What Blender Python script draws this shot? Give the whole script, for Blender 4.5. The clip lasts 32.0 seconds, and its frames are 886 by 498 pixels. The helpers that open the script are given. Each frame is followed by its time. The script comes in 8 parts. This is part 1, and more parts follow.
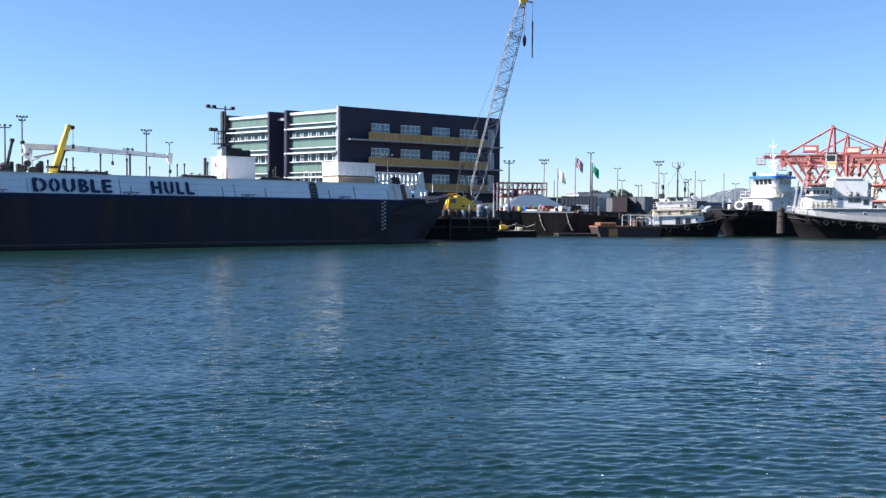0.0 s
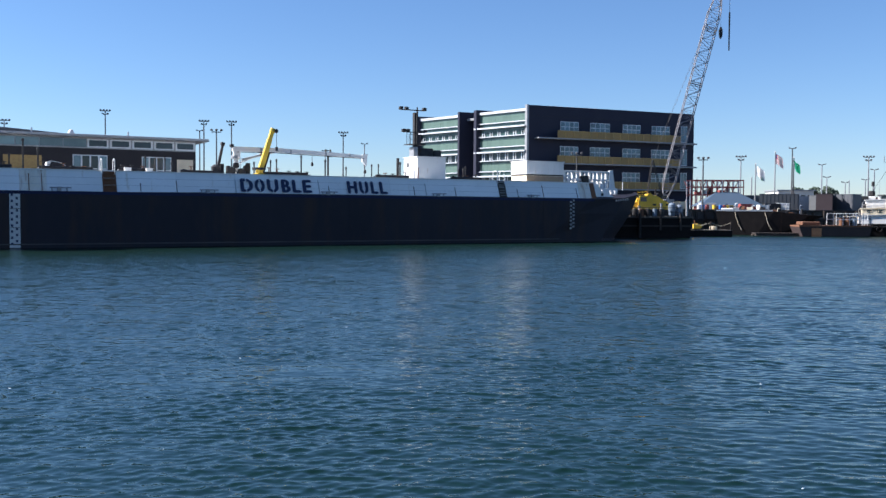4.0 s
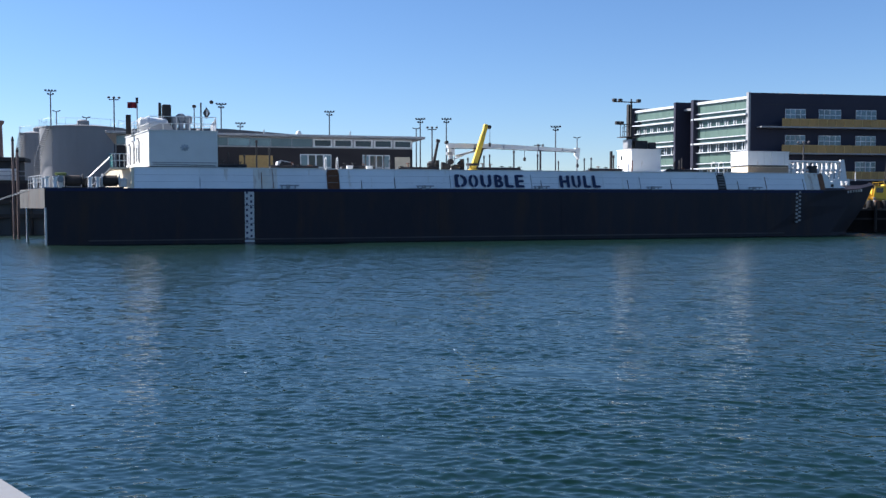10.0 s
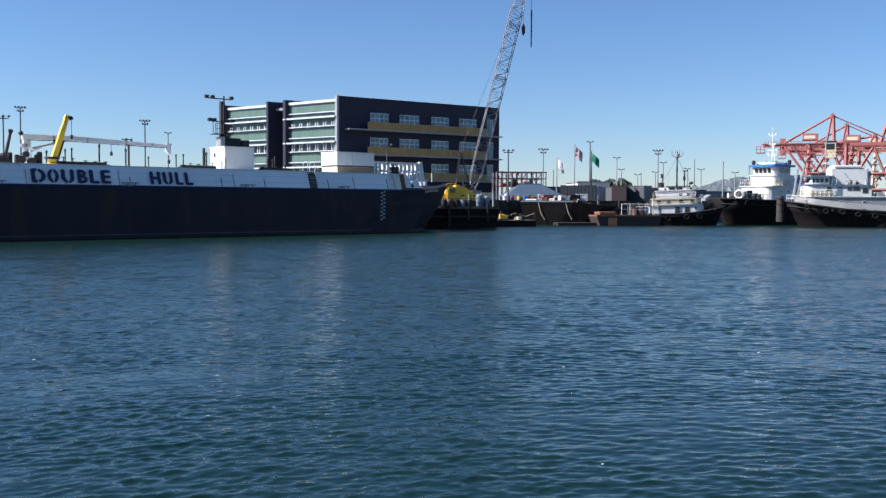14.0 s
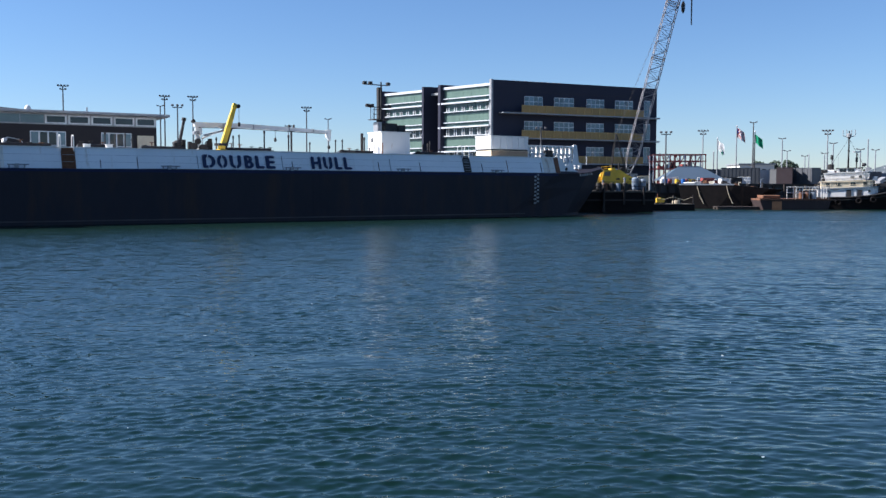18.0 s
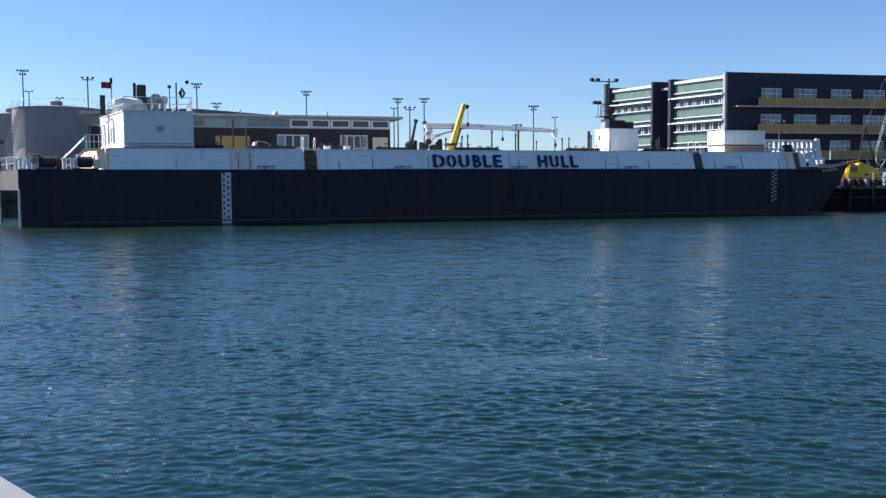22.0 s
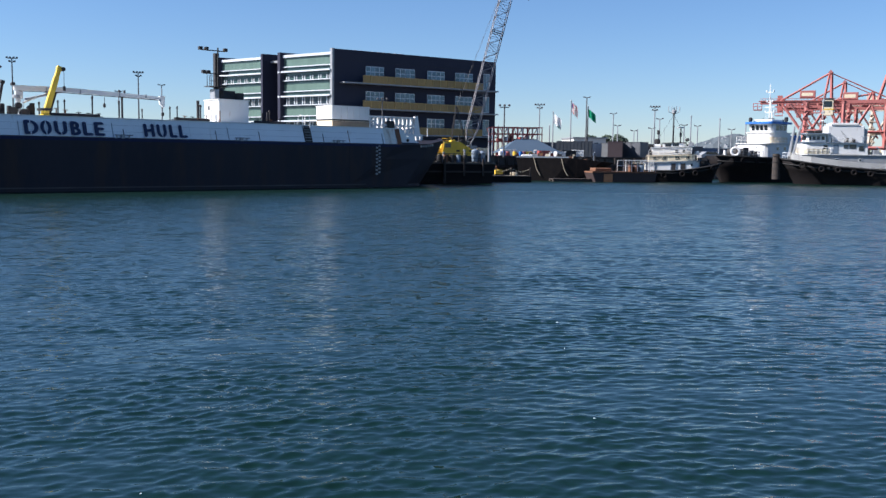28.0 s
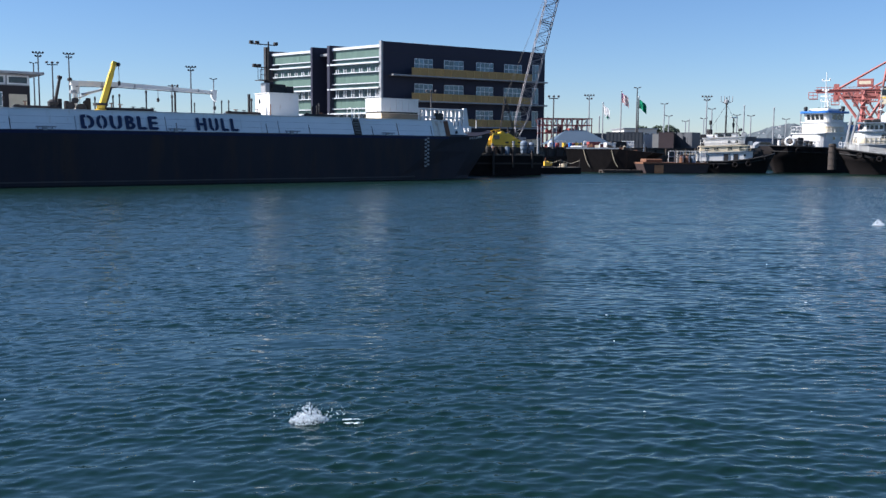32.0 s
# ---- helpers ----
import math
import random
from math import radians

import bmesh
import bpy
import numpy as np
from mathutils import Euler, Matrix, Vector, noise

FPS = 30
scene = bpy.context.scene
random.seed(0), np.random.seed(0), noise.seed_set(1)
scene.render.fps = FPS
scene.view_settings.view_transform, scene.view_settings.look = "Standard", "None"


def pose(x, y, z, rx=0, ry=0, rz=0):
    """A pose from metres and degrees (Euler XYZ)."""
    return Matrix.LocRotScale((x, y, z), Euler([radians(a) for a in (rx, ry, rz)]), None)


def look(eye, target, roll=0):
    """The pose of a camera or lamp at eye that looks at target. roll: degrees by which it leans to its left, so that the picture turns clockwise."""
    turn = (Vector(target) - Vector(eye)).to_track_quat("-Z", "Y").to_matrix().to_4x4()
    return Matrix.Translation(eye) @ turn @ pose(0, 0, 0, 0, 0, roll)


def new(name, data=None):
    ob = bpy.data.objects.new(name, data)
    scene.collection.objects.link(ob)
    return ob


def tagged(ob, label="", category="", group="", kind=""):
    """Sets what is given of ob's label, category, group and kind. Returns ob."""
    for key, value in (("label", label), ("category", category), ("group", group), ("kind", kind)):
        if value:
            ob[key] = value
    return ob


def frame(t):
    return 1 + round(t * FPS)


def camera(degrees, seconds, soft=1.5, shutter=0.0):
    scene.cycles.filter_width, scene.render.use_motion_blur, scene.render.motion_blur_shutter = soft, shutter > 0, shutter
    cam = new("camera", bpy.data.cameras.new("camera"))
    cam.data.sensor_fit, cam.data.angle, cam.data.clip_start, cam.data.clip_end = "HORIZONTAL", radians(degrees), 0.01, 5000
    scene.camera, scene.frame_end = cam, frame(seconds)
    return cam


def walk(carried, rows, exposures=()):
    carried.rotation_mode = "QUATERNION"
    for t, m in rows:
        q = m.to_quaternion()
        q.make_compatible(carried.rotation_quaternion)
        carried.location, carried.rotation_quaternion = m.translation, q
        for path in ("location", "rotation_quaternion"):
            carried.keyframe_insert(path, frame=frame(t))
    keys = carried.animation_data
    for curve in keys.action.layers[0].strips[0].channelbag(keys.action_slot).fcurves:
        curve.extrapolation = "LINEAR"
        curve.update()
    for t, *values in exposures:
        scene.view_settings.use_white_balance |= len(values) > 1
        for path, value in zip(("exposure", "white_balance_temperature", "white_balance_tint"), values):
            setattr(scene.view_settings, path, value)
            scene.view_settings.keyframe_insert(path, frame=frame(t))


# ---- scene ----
# the camera stands by a rail three metres above the water and turns
cam = camera(50.08, 32.0, 1.45)
EYE = (0.0, 0.0, 3.0)
TURNS = [
    (0.0, 87.838, -0.438, -6.394), (0.5, 87.795, -0.531, -6.975), (1.0, 87.844, -0.422, -6.815),
    (1.5, 87.840, -0.423, -6.621), (2.0, 87.852, -0.387, -6.399), (2.5, 87.661, -0.026, -2.501),
    (3.0, 87.762, 0.016, 1.481), (3.5, 87.787, -0.252, 3.681), (5.5, 87.213, -0.374, 5.995),
    (6.0, 87.250, -0.614, 5.865), (6.5, 87.250, -0.572, 5.377), (7.0, 87.191, -0.662, 4.770),
    (7.5, 87.435, -0.094, 8.068), (8.0, 87.403, -0.256, 11.768), (8.5, 87.147, 0.089, 15.428),
    (9.0, 87.197, 0.205, 18.158), (9.5, 87.393, 0.231, 18.698), (10.0, 87.307, 0.077, 17.696),
    (10.5, 87.505, 0.023, 16.972), (11.0, 87.712, -0.067, 15.918), (11.5, 87.776, -0.074, 15.239),
    (12.0, 87.625, 0.062, 13.718), (12.5, 87.507, 0.139, 8.019), (13.0, 87.385, 0.162, 1.256),
    (13.5, 87.313, -0.253, -6.435), (15.5, 86.704, -0.298, -6.189), (16.0, 86.337, -0.301, -5.536),
    (16.5, 86.398, -0.465, -4.980), (17.0, 86.628, -0.446, -1.929), (17.5, 86.697, -0.422, 1.360),
    (18.0, 86.197, -0.113, 2.808), (18.5, 85.843, 0.040, 3.560), (19.0, 86.008, 0.043, 7.583),
    (19.5, 86.064, 0.085, 13.447), (20.0, 86.211, 0.390, 17.130), (20.5, 86.407, 0.538, 17.469),
    (21.0, 86.309, 0.482, 16.974), (21.5, 86.058, 0.628, 16.591), (22.0, 86.111, 0.294, 16.380),
    (22.5, 86.349, 0.116, 15.635), (23.0, 86.628, 0.221, 9.736), (23.5, 86.303, 0.021, 1.306),
    (24.0, 85.705, -0.344, -5.450), (24.5, 84.896, -0.445, -7.821), (25.0, 84.606, -0.533, -7.080),
    (25.5, 84.363, -0.639, -6.903), (27.5, 84.390, -0.739, -6.856), (28.0, 84.507, -0.690, -6.711),
    (28.5, 84.626, -0.526, -6.359), (29.0, 84.737, -0.429, -5.892), (29.5, 84.632, -0.456, -5.482),
    (30.0, 84.503, -0.252, -4.821), (30.5, 84.411, -0.243, -4.357), (31.0, 84.320, -0.343, -4.351),
    (31.5, 84.291, -0.469, -4.411), (32.0, 83.997, -0.377, -3.782),
]
EXPOSURES = [(0.0, 1.60, 5250, 14), (2.0, 1.58, 5250, 14), (3.0, 1.46, 5250, 14), (3.5, 1.40, 5250, 14), (5.5, 1.26, 5250, 14), (7.0, 1.23, 5250, 14), (8.0, 1.26, 5250, 14), (9.0, 1.31, 5250, 14), (11.0, 1.30, 5250, 14), (12.0, 1.25, 5250, 14), (13.0, 1.20, 5250, 14), (16.0, 1.18, 5250, 14), (18.0, 1.23, 5250, 14), (20.0, 1.32, 5250, 14), (22.0, 1.32, 5250, 14), (23.0, 1.25, 5250, 14), (24.0, 1.18, 5250, 14), (25.0, 1.17, 5250, 14), (28.0, 1.20, 5250, 14), (32.0, 1.18, 5250, 14)]
walk(cam, [(t, pose(*EYE, rx, ry, rz)) for t, rx, ry, rz in TURNS], EXPOSURES)

# ---- light ----
SUN_AZ, SUN_EL = -90.0, 38.0
world = bpy.data.worlds.new("world")
scene.world = world
world.use_nodes = True
wt = world.node_tree
sky = wt.nodes.new("ShaderNodeTexSky")
sky.sky_type = "NISHITA"
sky.sun_disc = False
sky.sun_elevation, sky.sun_rotation = radians(SUN_EL), radians(SUN_AZ % 360)
sky.air_density, sky.dust_density, sky.ozone_density = 1.0, 0.05, 3.5
wt.links.new(sky.outputs[0], wt.nodes["Background"].inputs[0])
wt.nodes["Background"].inputs[1].default_value = 0.046
sun_data = bpy.data.lights.new("sun", "SUN")
sun_data.energy, sun_data.angle, sun_data.color = 5.0, radians(0.5), (1.0, 0.86, 0.68)
sun = new("sun", sun_data)
sd = Vector((math.sin(radians(SUN_AZ)) * math.cos(radians(SUN_EL)), math.cos(radians(SUN_AZ)) * math.cos(radians(SUN_EL)), math.sin(radians(SUN_EL))))
sun.matrix_world = look(sd * 300, (0, 0, 0))


# ---- materials ----
def mat(name, col, rough=0.6, metal=0.0, col2=None, scale=2.0, mix=0.5, bump=0.0, bscale=20.0, stretch=(1, 1, 1), rust=None, rust_amt=0.0, rust_scale=(1.0, 1.0, 0.25), vary=0.0, spec=0.5, coat=0.0):
    """A painted or natural surface: two colours blended by noise, optional rust streaks and bump."""
    m = bpy.data.materials.new(name)
    m.use_nodes = True
    nt = m.node_tree
    n, link = nt.nodes, nt.links.new
    b = n["Principled BSDF"]
    b.inputs["Roughness"].default_value = rough
    b.inputs["Metallic"].default_value = metal
    b.inputs["Specular IOR Level"].default_value = spec
    b.inputs["Coat Weight"].default_value = coat
    tc = n.new("ShaderNodeTexCoord")
    mp = n.new("ShaderNodeMapping")
    mp.inputs["Scale"].default_value = stretch
    link(tc.outputs["Object"], mp.inputs[0])
    if col2 is None:
        col2 = tuple(c * 0.8 for c in col)
    nz = n.new("ShaderNodeTexNoise")
    nz.inputs["Scale"].default_value, nz.inputs["Detail"].default_value = scale, 6
    link(mp.outputs[0], nz.inputs["Vector"])
    nf = n.new("ShaderNodeTexNoise")
    nf.inputs["Scale"].default_value, nf.inputs["Detail"].default_value = scale * 9, 4
    link(mp.outputs[0], nf.inputs["Vector"])
    add = n.new("ShaderNodeMath")
    add.operation = "MULTIPLY_ADD"
    add.inputs[1].default_value = 0.4
    link(nf.outputs[0], add.inputs[0])
    link(nz.outputs[0], add.inputs[2])
    rg = n.new("ShaderNodeMapRange")
    rg.inputs[1].default_value, rg.inputs[2].default_value = 0.75 - 0.3 * mix, 0.75 + 0.3 * mix
    link(add.outputs[0], rg.inputs[0])
    mx = n.new("ShaderNodeMix")
    mx.data_type = "RGBA"
    link(rg.outputs[0], mx.inputs[0])
    mx.inputs[6].default_value, mx.inputs[7].default_value = (*col, 1), (*col2, 1)
    out = mx.outputs[2]
    if vary:
        oi = n.new("ShaderNodeObjectInfo")
        hs = n.new("ShaderNodeHueSaturation")
        vr = n.new("ShaderNodeMapRange")
        vr.inputs[3].default_value, vr.inputs[4].default_value = 1 - vary, 1 + vary
        link(oi.outputs["Random"], vr.inputs[0])
        link(vr.outputs[0], hs.inputs["Value"])
        link(out, hs.inputs["Color"])
        out = hs.outputs[0]
    if rust:
        mr = n.new("ShaderNodeMapping")
        mr.inputs["Scale"].default_value = rust_scale
        link(tc.outputs["Object"], mr.inputs[0])
        nr = n.new("ShaderNodeTexNoise")
        nr.inputs["Scale"].default_value, nr.inputs["Detail"].default_value = 1.0, 7
        nr.inputs["Roughness"].default_value = 0.65
        link(mr.outputs[0], nr.inputs["Vector"])
        rr = n.new("ShaderNodeMapRange")
        rr.inputs[1].default_value, rr.inputs[2].default_value = 0.72 - rust_amt, 0.82 - rust_amt * 0.5
        link(nr.outputs[0], rr.inputs[0])
        m2 = n.new("ShaderNodeMix")
        m2.data_type = "RGBA"
        link(rr.outputs[0], m2.inputs[0])
        link(out, m2.inputs[6])
        m2.inputs[7].default_value = (*rust, 1)
        out = m2.outputs[2]
    link(out, b.inputs["Base Color"])
    if bump:
        nb = n.new("ShaderNodeTexNoise")
        nb.inputs["Scale"].default_value, nb.inputs["Detail"].default_value = bscale, 3
        link(mp.outputs[0], nb.inputs["Vector"])
        bp = n.new("ShaderNodeBump")
        bp.inputs["Strength"].default_value, bp.inputs["Distance"].default_value = bump, 0.05
        link(nb.outputs[0], bp.inputs["Height"])
        link(bp.outputs[0], b.inputs["Normal"])
    return m


RUST = (0.22, 0.09, 0.035)
M_HULL = mat("hull_paint", (0.0175, 0.0166, 0.0232), 0.6, spec=0.18, col2=(0.026, 0.0235, 0.03), scale=0.25, mix=1, bump=0.25, bscale=0.6, stretch=(1, 1, 0.5), rust=(0.035, 0.025, 0.022), rust_amt=0.24, rust_scale=(0.6, 0.6, 0.12))
M_WHITE_RUSTY = mat("weathered_white_paint", (0.74, 0.74, 0.72), 0.5, col2=(0.65, 0.66, 0.64), scale=0.4, mix=1, vary=0.05, rust=(0.45, 0.38, 0.27), rust_amt=0.11, rust_scale=(1.6, 1.0, 0.1), bump=0.15, bscale=1.5)
M_STAINED = mat("rust_stained_white_paint", (0.7, 0.67, 0.6), 0.6, col2=(0.58, 0.52, 0.4), scale=0.8, mix=1, stretch=(2.0, 1, 0.25), rust=(0.26, 0.15, 0.07), rust_amt=0.2, rust_scale=(2.6, 1.0, 0.2), bump=0.15, bscale=1.5)
M_WHITE = mat("white_paint", (0.68, 0.67, 0.64), 0.45, col2=(0.62, 0.61, 0.58), scale=0.8, mix=0.8, rust=(0.4, 0.3, 0.18), rust_amt=0.06, rust_scale=(1.5, 1.5, 0.3))
M_CREAM = mat("cream_paint", (0.66, 0.58, 0.42), 0.5, col2=(0.56, 0.46, 0.3), scale=1.5, mix=1)
M_RUST = mat("rusted_steel", (0.2, 0.09, 0.04), 0.85, col2=(0.09, 0.045, 0.03), scale=3, mix=1, bump=0.3)
M_DARK = mat("dark_steel", (0.02, 0.02, 0.022), 0.6, spec=0.25, col2=(0.05, 0.045, 0.04), scale=3, mix=1)
M_GREY = mat("grey_steel", (0.3, 0.31, 0.32), 0.5, 0.2, col2=(0.22, 0.22, 0.22), scale=2, mix=1)
M_GALV = mat("galvanised_steel", (0.45, 0.46, 0.47), 0.45, 0.5, col2=(0.34, 0.35, 0.36), scale=4, mix=1)
M_LETTER = mat("dark_blue_lettering", (0.008, 0.016, 0.058), 0.6, col2=(0.013, 0.024, 0.075), scale=2, mix=0.6)
M_YELLOW = mat("yellow_paint", (0.75, 0.5, 0.03), 0.45, col2=(0.62, 0.4, 0.03), scale=2, mix=1, rust=RUST, rust_amt=0.05)
M_NAVY = mat("navy_paint", (0.01, 0.014, 0.055), 0.55, col2=(0.014, 0.018, 0.05), scale=0.5, mix=1, spec=0.2)
M_MASTDARK = mat("weathered_vent_steel", (0.09, 0.09, 0.095), 0.7, col2=(0.13, 0.125, 0.12), scale=1.0, mix=1)
M_TEAL = mat("turquoise_paint", (0.2, 0.45, 0.46), 0.5)
M_RED = mat("red_oxide_paint", (0.3, 0.06, 0.05), 0.6, col2=(0.22, 0.06, 0.05), scale=0.3, mix=1)
# red with less saturation: distance haze is mixed into the crane colour
M_REDCRANE = mat("hazed_red_crane_paint", (0.35, 0.1, 0.085), 0.7, col2=(0.27, 0.11, 0.095), scale=0.1, mix=1)
M_PALE = mat("pale_fouling_line", (0.06, 0.057, 0.055), 0.7, col2=(0.02, 0.02, 0.023), scale=0.9, mix=0.7, stretch=(0.5, 1, 6))
M_BLACK = mat("black_rubber", (0.012, 0.012, 0.013), 0.8, col2=(0.03, 0.028, 0.026), scale=4, mix=1)
M_BLUE = mat("blue_paint", (0.03, 0.13, 0.42), 0.4, col2=(0.04, 0.16, 0.45), scale=2)
M_TANK = mat("grey_tank_paint", (0.235, 0.235, 0.235), 0.6, col2=(0.19, 0.19, 0.19), scale=0.15, mix=1, stretch=(1, 1, 0.3), rust=(0.25, 0.2, 0.15), rust_amt=0.05, rust_scale=(0.6, 0.6, 0.08))
M_CLAD = mat("dark_blue_cladding", (0.028, 0.029, 0.046), 0.6, spec=0.15, col2=(0.034, 0.035, 0.052), scale=0.3, mix=1, bump=0.05, bscale=2)
M_WALLDARK = mat("dark_brown_cladding", (0.024, 0.021, 0.024), 0.6, spec=0.2, col2=(0.03, 0.027, 0.028), scale=0.5, mix=1)
M_MULLION = mat("white_aluminium", (0.62, 0.64, 0.65), 0.4, 0.1)
M_GREENGLASS = mat("green_spandrel_glass", (0.115, 0.17, 0.135), 0.25, col2=(0.1, 0.15, 0.12), scale=0.4, mix=1, vary=0.06)
M_GREENDARK = mat("dark_green_glass", (0.05, 0.085, 0.075), 0.15, col2=(0.035, 0.06, 0.055), scale=0.5, mix=1, vary=0.2)
M_GOLD = mat("ochre_mesh_panel", (0.36, 0.235, 0.07), 0.6, col2=(0.24, 0.155, 0.05), scale=5, mix=1, vary=0.08)
M_OCHRE = mat("ochre_rail_paint", (0.5, 0.35, 0.12), 0.5, col2=(0.42, 0.28, 0.09), scale=3, mix=1)
M_CONC = mat("concrete", (0.33, 0.32, 0.3), 0.85, col2=(0.24, 0.23, 0.21), scale=0.5, mix=1, bump=0.2)
M_PILE = mat("creosoted_timber", (0.06, 0.045, 0.035), 0.9, col2=(0.03, 0.025, 0.022), scale=2, mix=1, stretch=(1, 1, 0.2), bump=0.4, vary=0.25)
M_GROUND = mat("yard_asphalt", (0.09, 0.088, 0.085), 0.9, col2=(0.13, 0.125, 0.115), scale=0.05, mix=1, bump=0.2, bscale=3)
M_BOOM = mat("weathered_boom_paint", (0.28, 0.27, 0.275), 0.6, 0.0, col2=(0.18, 0.16, 0.16), scale=0.6, mix=1)
M_SOOT = mat("sooty_black_hull", (0.009, 0.008, 0.008), 0.8, spec=0.12, col2=(0.018, 0.0145, 0.013), scale=1.2, mix=1, rust=(0.035, 0.022, 0.016), rust_amt=0.12, bump=0.3, bscale=2)
M_DECKWOOD = mat("weathered_deck_timber", (0.13, 0.11, 0.085), 0.85, col2=(0.07, 0.057, 0.045), scale=2, mix=1, bump=0.3)
# rust orange, brightened to paint in the sun on the punt's end
M_ORANGE = mat("sunlit_orange_rust", (0.5, 0.22, 0.09), 0.75, col2=(0.3, 0.12, 0.05), scale=1.2, mix=1)
M_ROOFBLUE = mat("faded_blue_metal_roof", (0.055, 0.085, 0.125), 0.7, 0.0, col2=(0.045, 0.07, 0.105), scale=0.4, mix=1)

M_TRANSOM = mat("weathered_transom_paint", (0.085, 0.082, 0.075), 0.75, col2=(0.045, 0.042, 0.038), scale=0.9, mix=1, stretch=(1, 1, 0.3), rust=(0.12, 0.07, 0.04), rust_amt=0.12)
M_FADED = mat("faded_emblem_paint", (0.34, 0.37, 0.4), 0.6, col2=(0.48, 0.49, 0.5), scale=6, mix=1)
M_OLIVE = mat("olive_canvas", (0.2, 0.23, 0.07), 0.85, col2=(0.12, 0.15, 0.05), scale=4, mix=1)
M_BLUEGREY = mat("blue_grey_paint", (0.16, 0.2, 0.25), 0.5)


def mat_glass(name, col, rough=0.06):
    m = mat(name, col, rough, 0.0, col2=tuple(c * 1.6 for c in col), scale=0.35, mix=1, vary=0.35, spec=0.5)
    return m


M_PANE = mat_glass("window_glass", (0.1, 0.15, 0.17))
M_PANEDARK = mat_glass("dark_window_glass", (0.015, 0.022, 0.028))


def mat_water(far):
    """Harbour water. far, 0 to 1: how much of the waves is too fine to be modelled and is left to tilted facets."""
    m = bpy.data.materials.new("harbour_water")
    m.use_nodes = True
    nt = m.node_tree
    n, link = nt.nodes, nt.links.new
    b = n["Principled BSDF"]
    b.inputs["Base Color"].default_value = (0.0042, 0.0152, 0.0108, 1)
    b.inputs["IOR"].default_value = 1.333
    b.inputs["Roughness"].default_value = 0.03 + 0.26 * far
    tc = n.new("ShaderNodeTexCoord")

    def layer(scale, sx, sy, rot, detail):
        mp = n.new("ShaderNodeMapping")
        mp.inputs["Scale"].default_value = (sx, sy, 1)
        mp.inputs["Rotation"].default_value = (0, 0, radians(rot))
        link(tc.outputs["Object"], mp.inputs[0])
        z = n.new("ShaderNodeTexNoise")
        z.inputs["Scale"].default_value, z.inputs["Detail"].default_value = scale, detail
        z.inputs["Roughness"].default_value = 0.6
        link(mp.outputs[0], z.inputs["Vector"])
        return z

    def vec(op, a, c=None, k=None):
        v = n.new("ShaderNodeVectorMath")
        v.operation = op
        link(a, v.inputs[0])
        if c is not None:
            link(c, v.inputs[1])
        if k is not None:
            v.inputs[1].default_value = k
        return v.outputs[0]

    # small facets: short ripples near by, the whole chop far out
    total = tc.outputs["Normal"]
    for scale, sx, sy, rot, amount in ((3.2, 0.42, 1.3, 10, 0.22 + 0.75 * far), (11.0, 0.45, 1.3, -8, 0.2 + 0.4 * far)):
        f = vec("SUBTRACT", layer(scale, sx, sy, rot, 3).outputs["Color"], k=(0.5, 0.5 + 0.035 * far, 0.5))
        total = vec("ADD", total, vec("MULTIPLY", f, k=(0.85 * amount, amount, 0)))
    link(vec("NORMALIZE", total), b.inputs["Normal"])
    return m


# near by the waves are modelled; far out more and more of them are facets
WATER_ZONES = [14 * (90 / 14) ** (k / 11) for k in range(12)]
M_WATERS = [mat_water(k / 12) for k in range(13)]


# ---- helpers ----
def part(name, bm, material, parent=None, label="", smooth=False):
    """Links a bmesh as one mesh object under a thing or under a part."""
    me = bpy.data.meshes.new(name)
    bm.normal_update()
    bm.to_mesh(me)
    bm.free()
    if smooth:
        me.polygons.foreach_set("use_smooth", [True] * len(me.polygons))
    me.materials.append(material)
    ob = new(name, me)
    if parent is not None:
        ob.parent = parent
    if label:
        ob["label"] = label
    return ob


def again(name, ob, parent, m=None):
    """Another object on the same mesh, under a thing."""
    o = new(name, ob.data)
    o.parent = parent
    if m is not None:
        o.matrix_basis = m
    return o


def thing(name, m, label, category, group="", kind=""):
    ob = new(name)
    ob.matrix_basis = m
    return tagged(ob, label, category, group, kind)


def box(bm, x0, x1, y0, y1, z0, z1, bevel=0.0):
    c = [(x0, y0, z0), (x1, y0, z0), (x1, y1, z0), (x0, y1, z0), (x0, y0, z1), (x1, y0, z1), (x1, y1, z1), (x0, y1, z1)]
    v = [bm.verts.new(p) for p in c]
    f = [bm.faces.new([v[i] for i in q]) for q in ((3, 2, 1, 0), (4, 5, 6, 7), (0, 1, 5, 4), (1, 2, 6, 5), (2, 3, 7, 6), (3, 0, 4, 7))]
    if bevel:
        bmesh.ops.bevel(bm, geom=list({e for q in f for e in q.edges}), offset=bevel, segments=1, affect="EDGES")
    return bm


def B(x0, x1, y0, y1, z0, z1, bevel=0.0):
    return box(bmesh.new(), x0, x1, y0, y1, z0, z1, bevel)


def tube(bm, p0, p1, r, r2=None, seg=8, cap=True):
    p0, p1 = Vector(p0), Vector(p1)
    r2 = r if r2 is None else r2
    d = (p1 - p0).normalized()
    a = d.orthogonal().normalized()
    c = d.cross(a)
    if seg == 4:
        a, c = (a + c).normalized(), (c - a).normalized()
    lo, hi = [], []
    for i in range(seg):
        t = 2 * math.pi * i / seg
        w = a * math.cos(t) + c * math.sin(t)
        lo.append(bm.verts.new(p0 + w * r))
        hi.append(bm.verts.new(p1 + w * r2))
    for i in range(seg):
        j = (i + 1) % seg
        bm.faces.new((lo[i], lo[j], hi[j], hi[i]))
    if cap:
        bm.faces.new(lo[::-1])
        bm.faces.new(hi)
    return bm


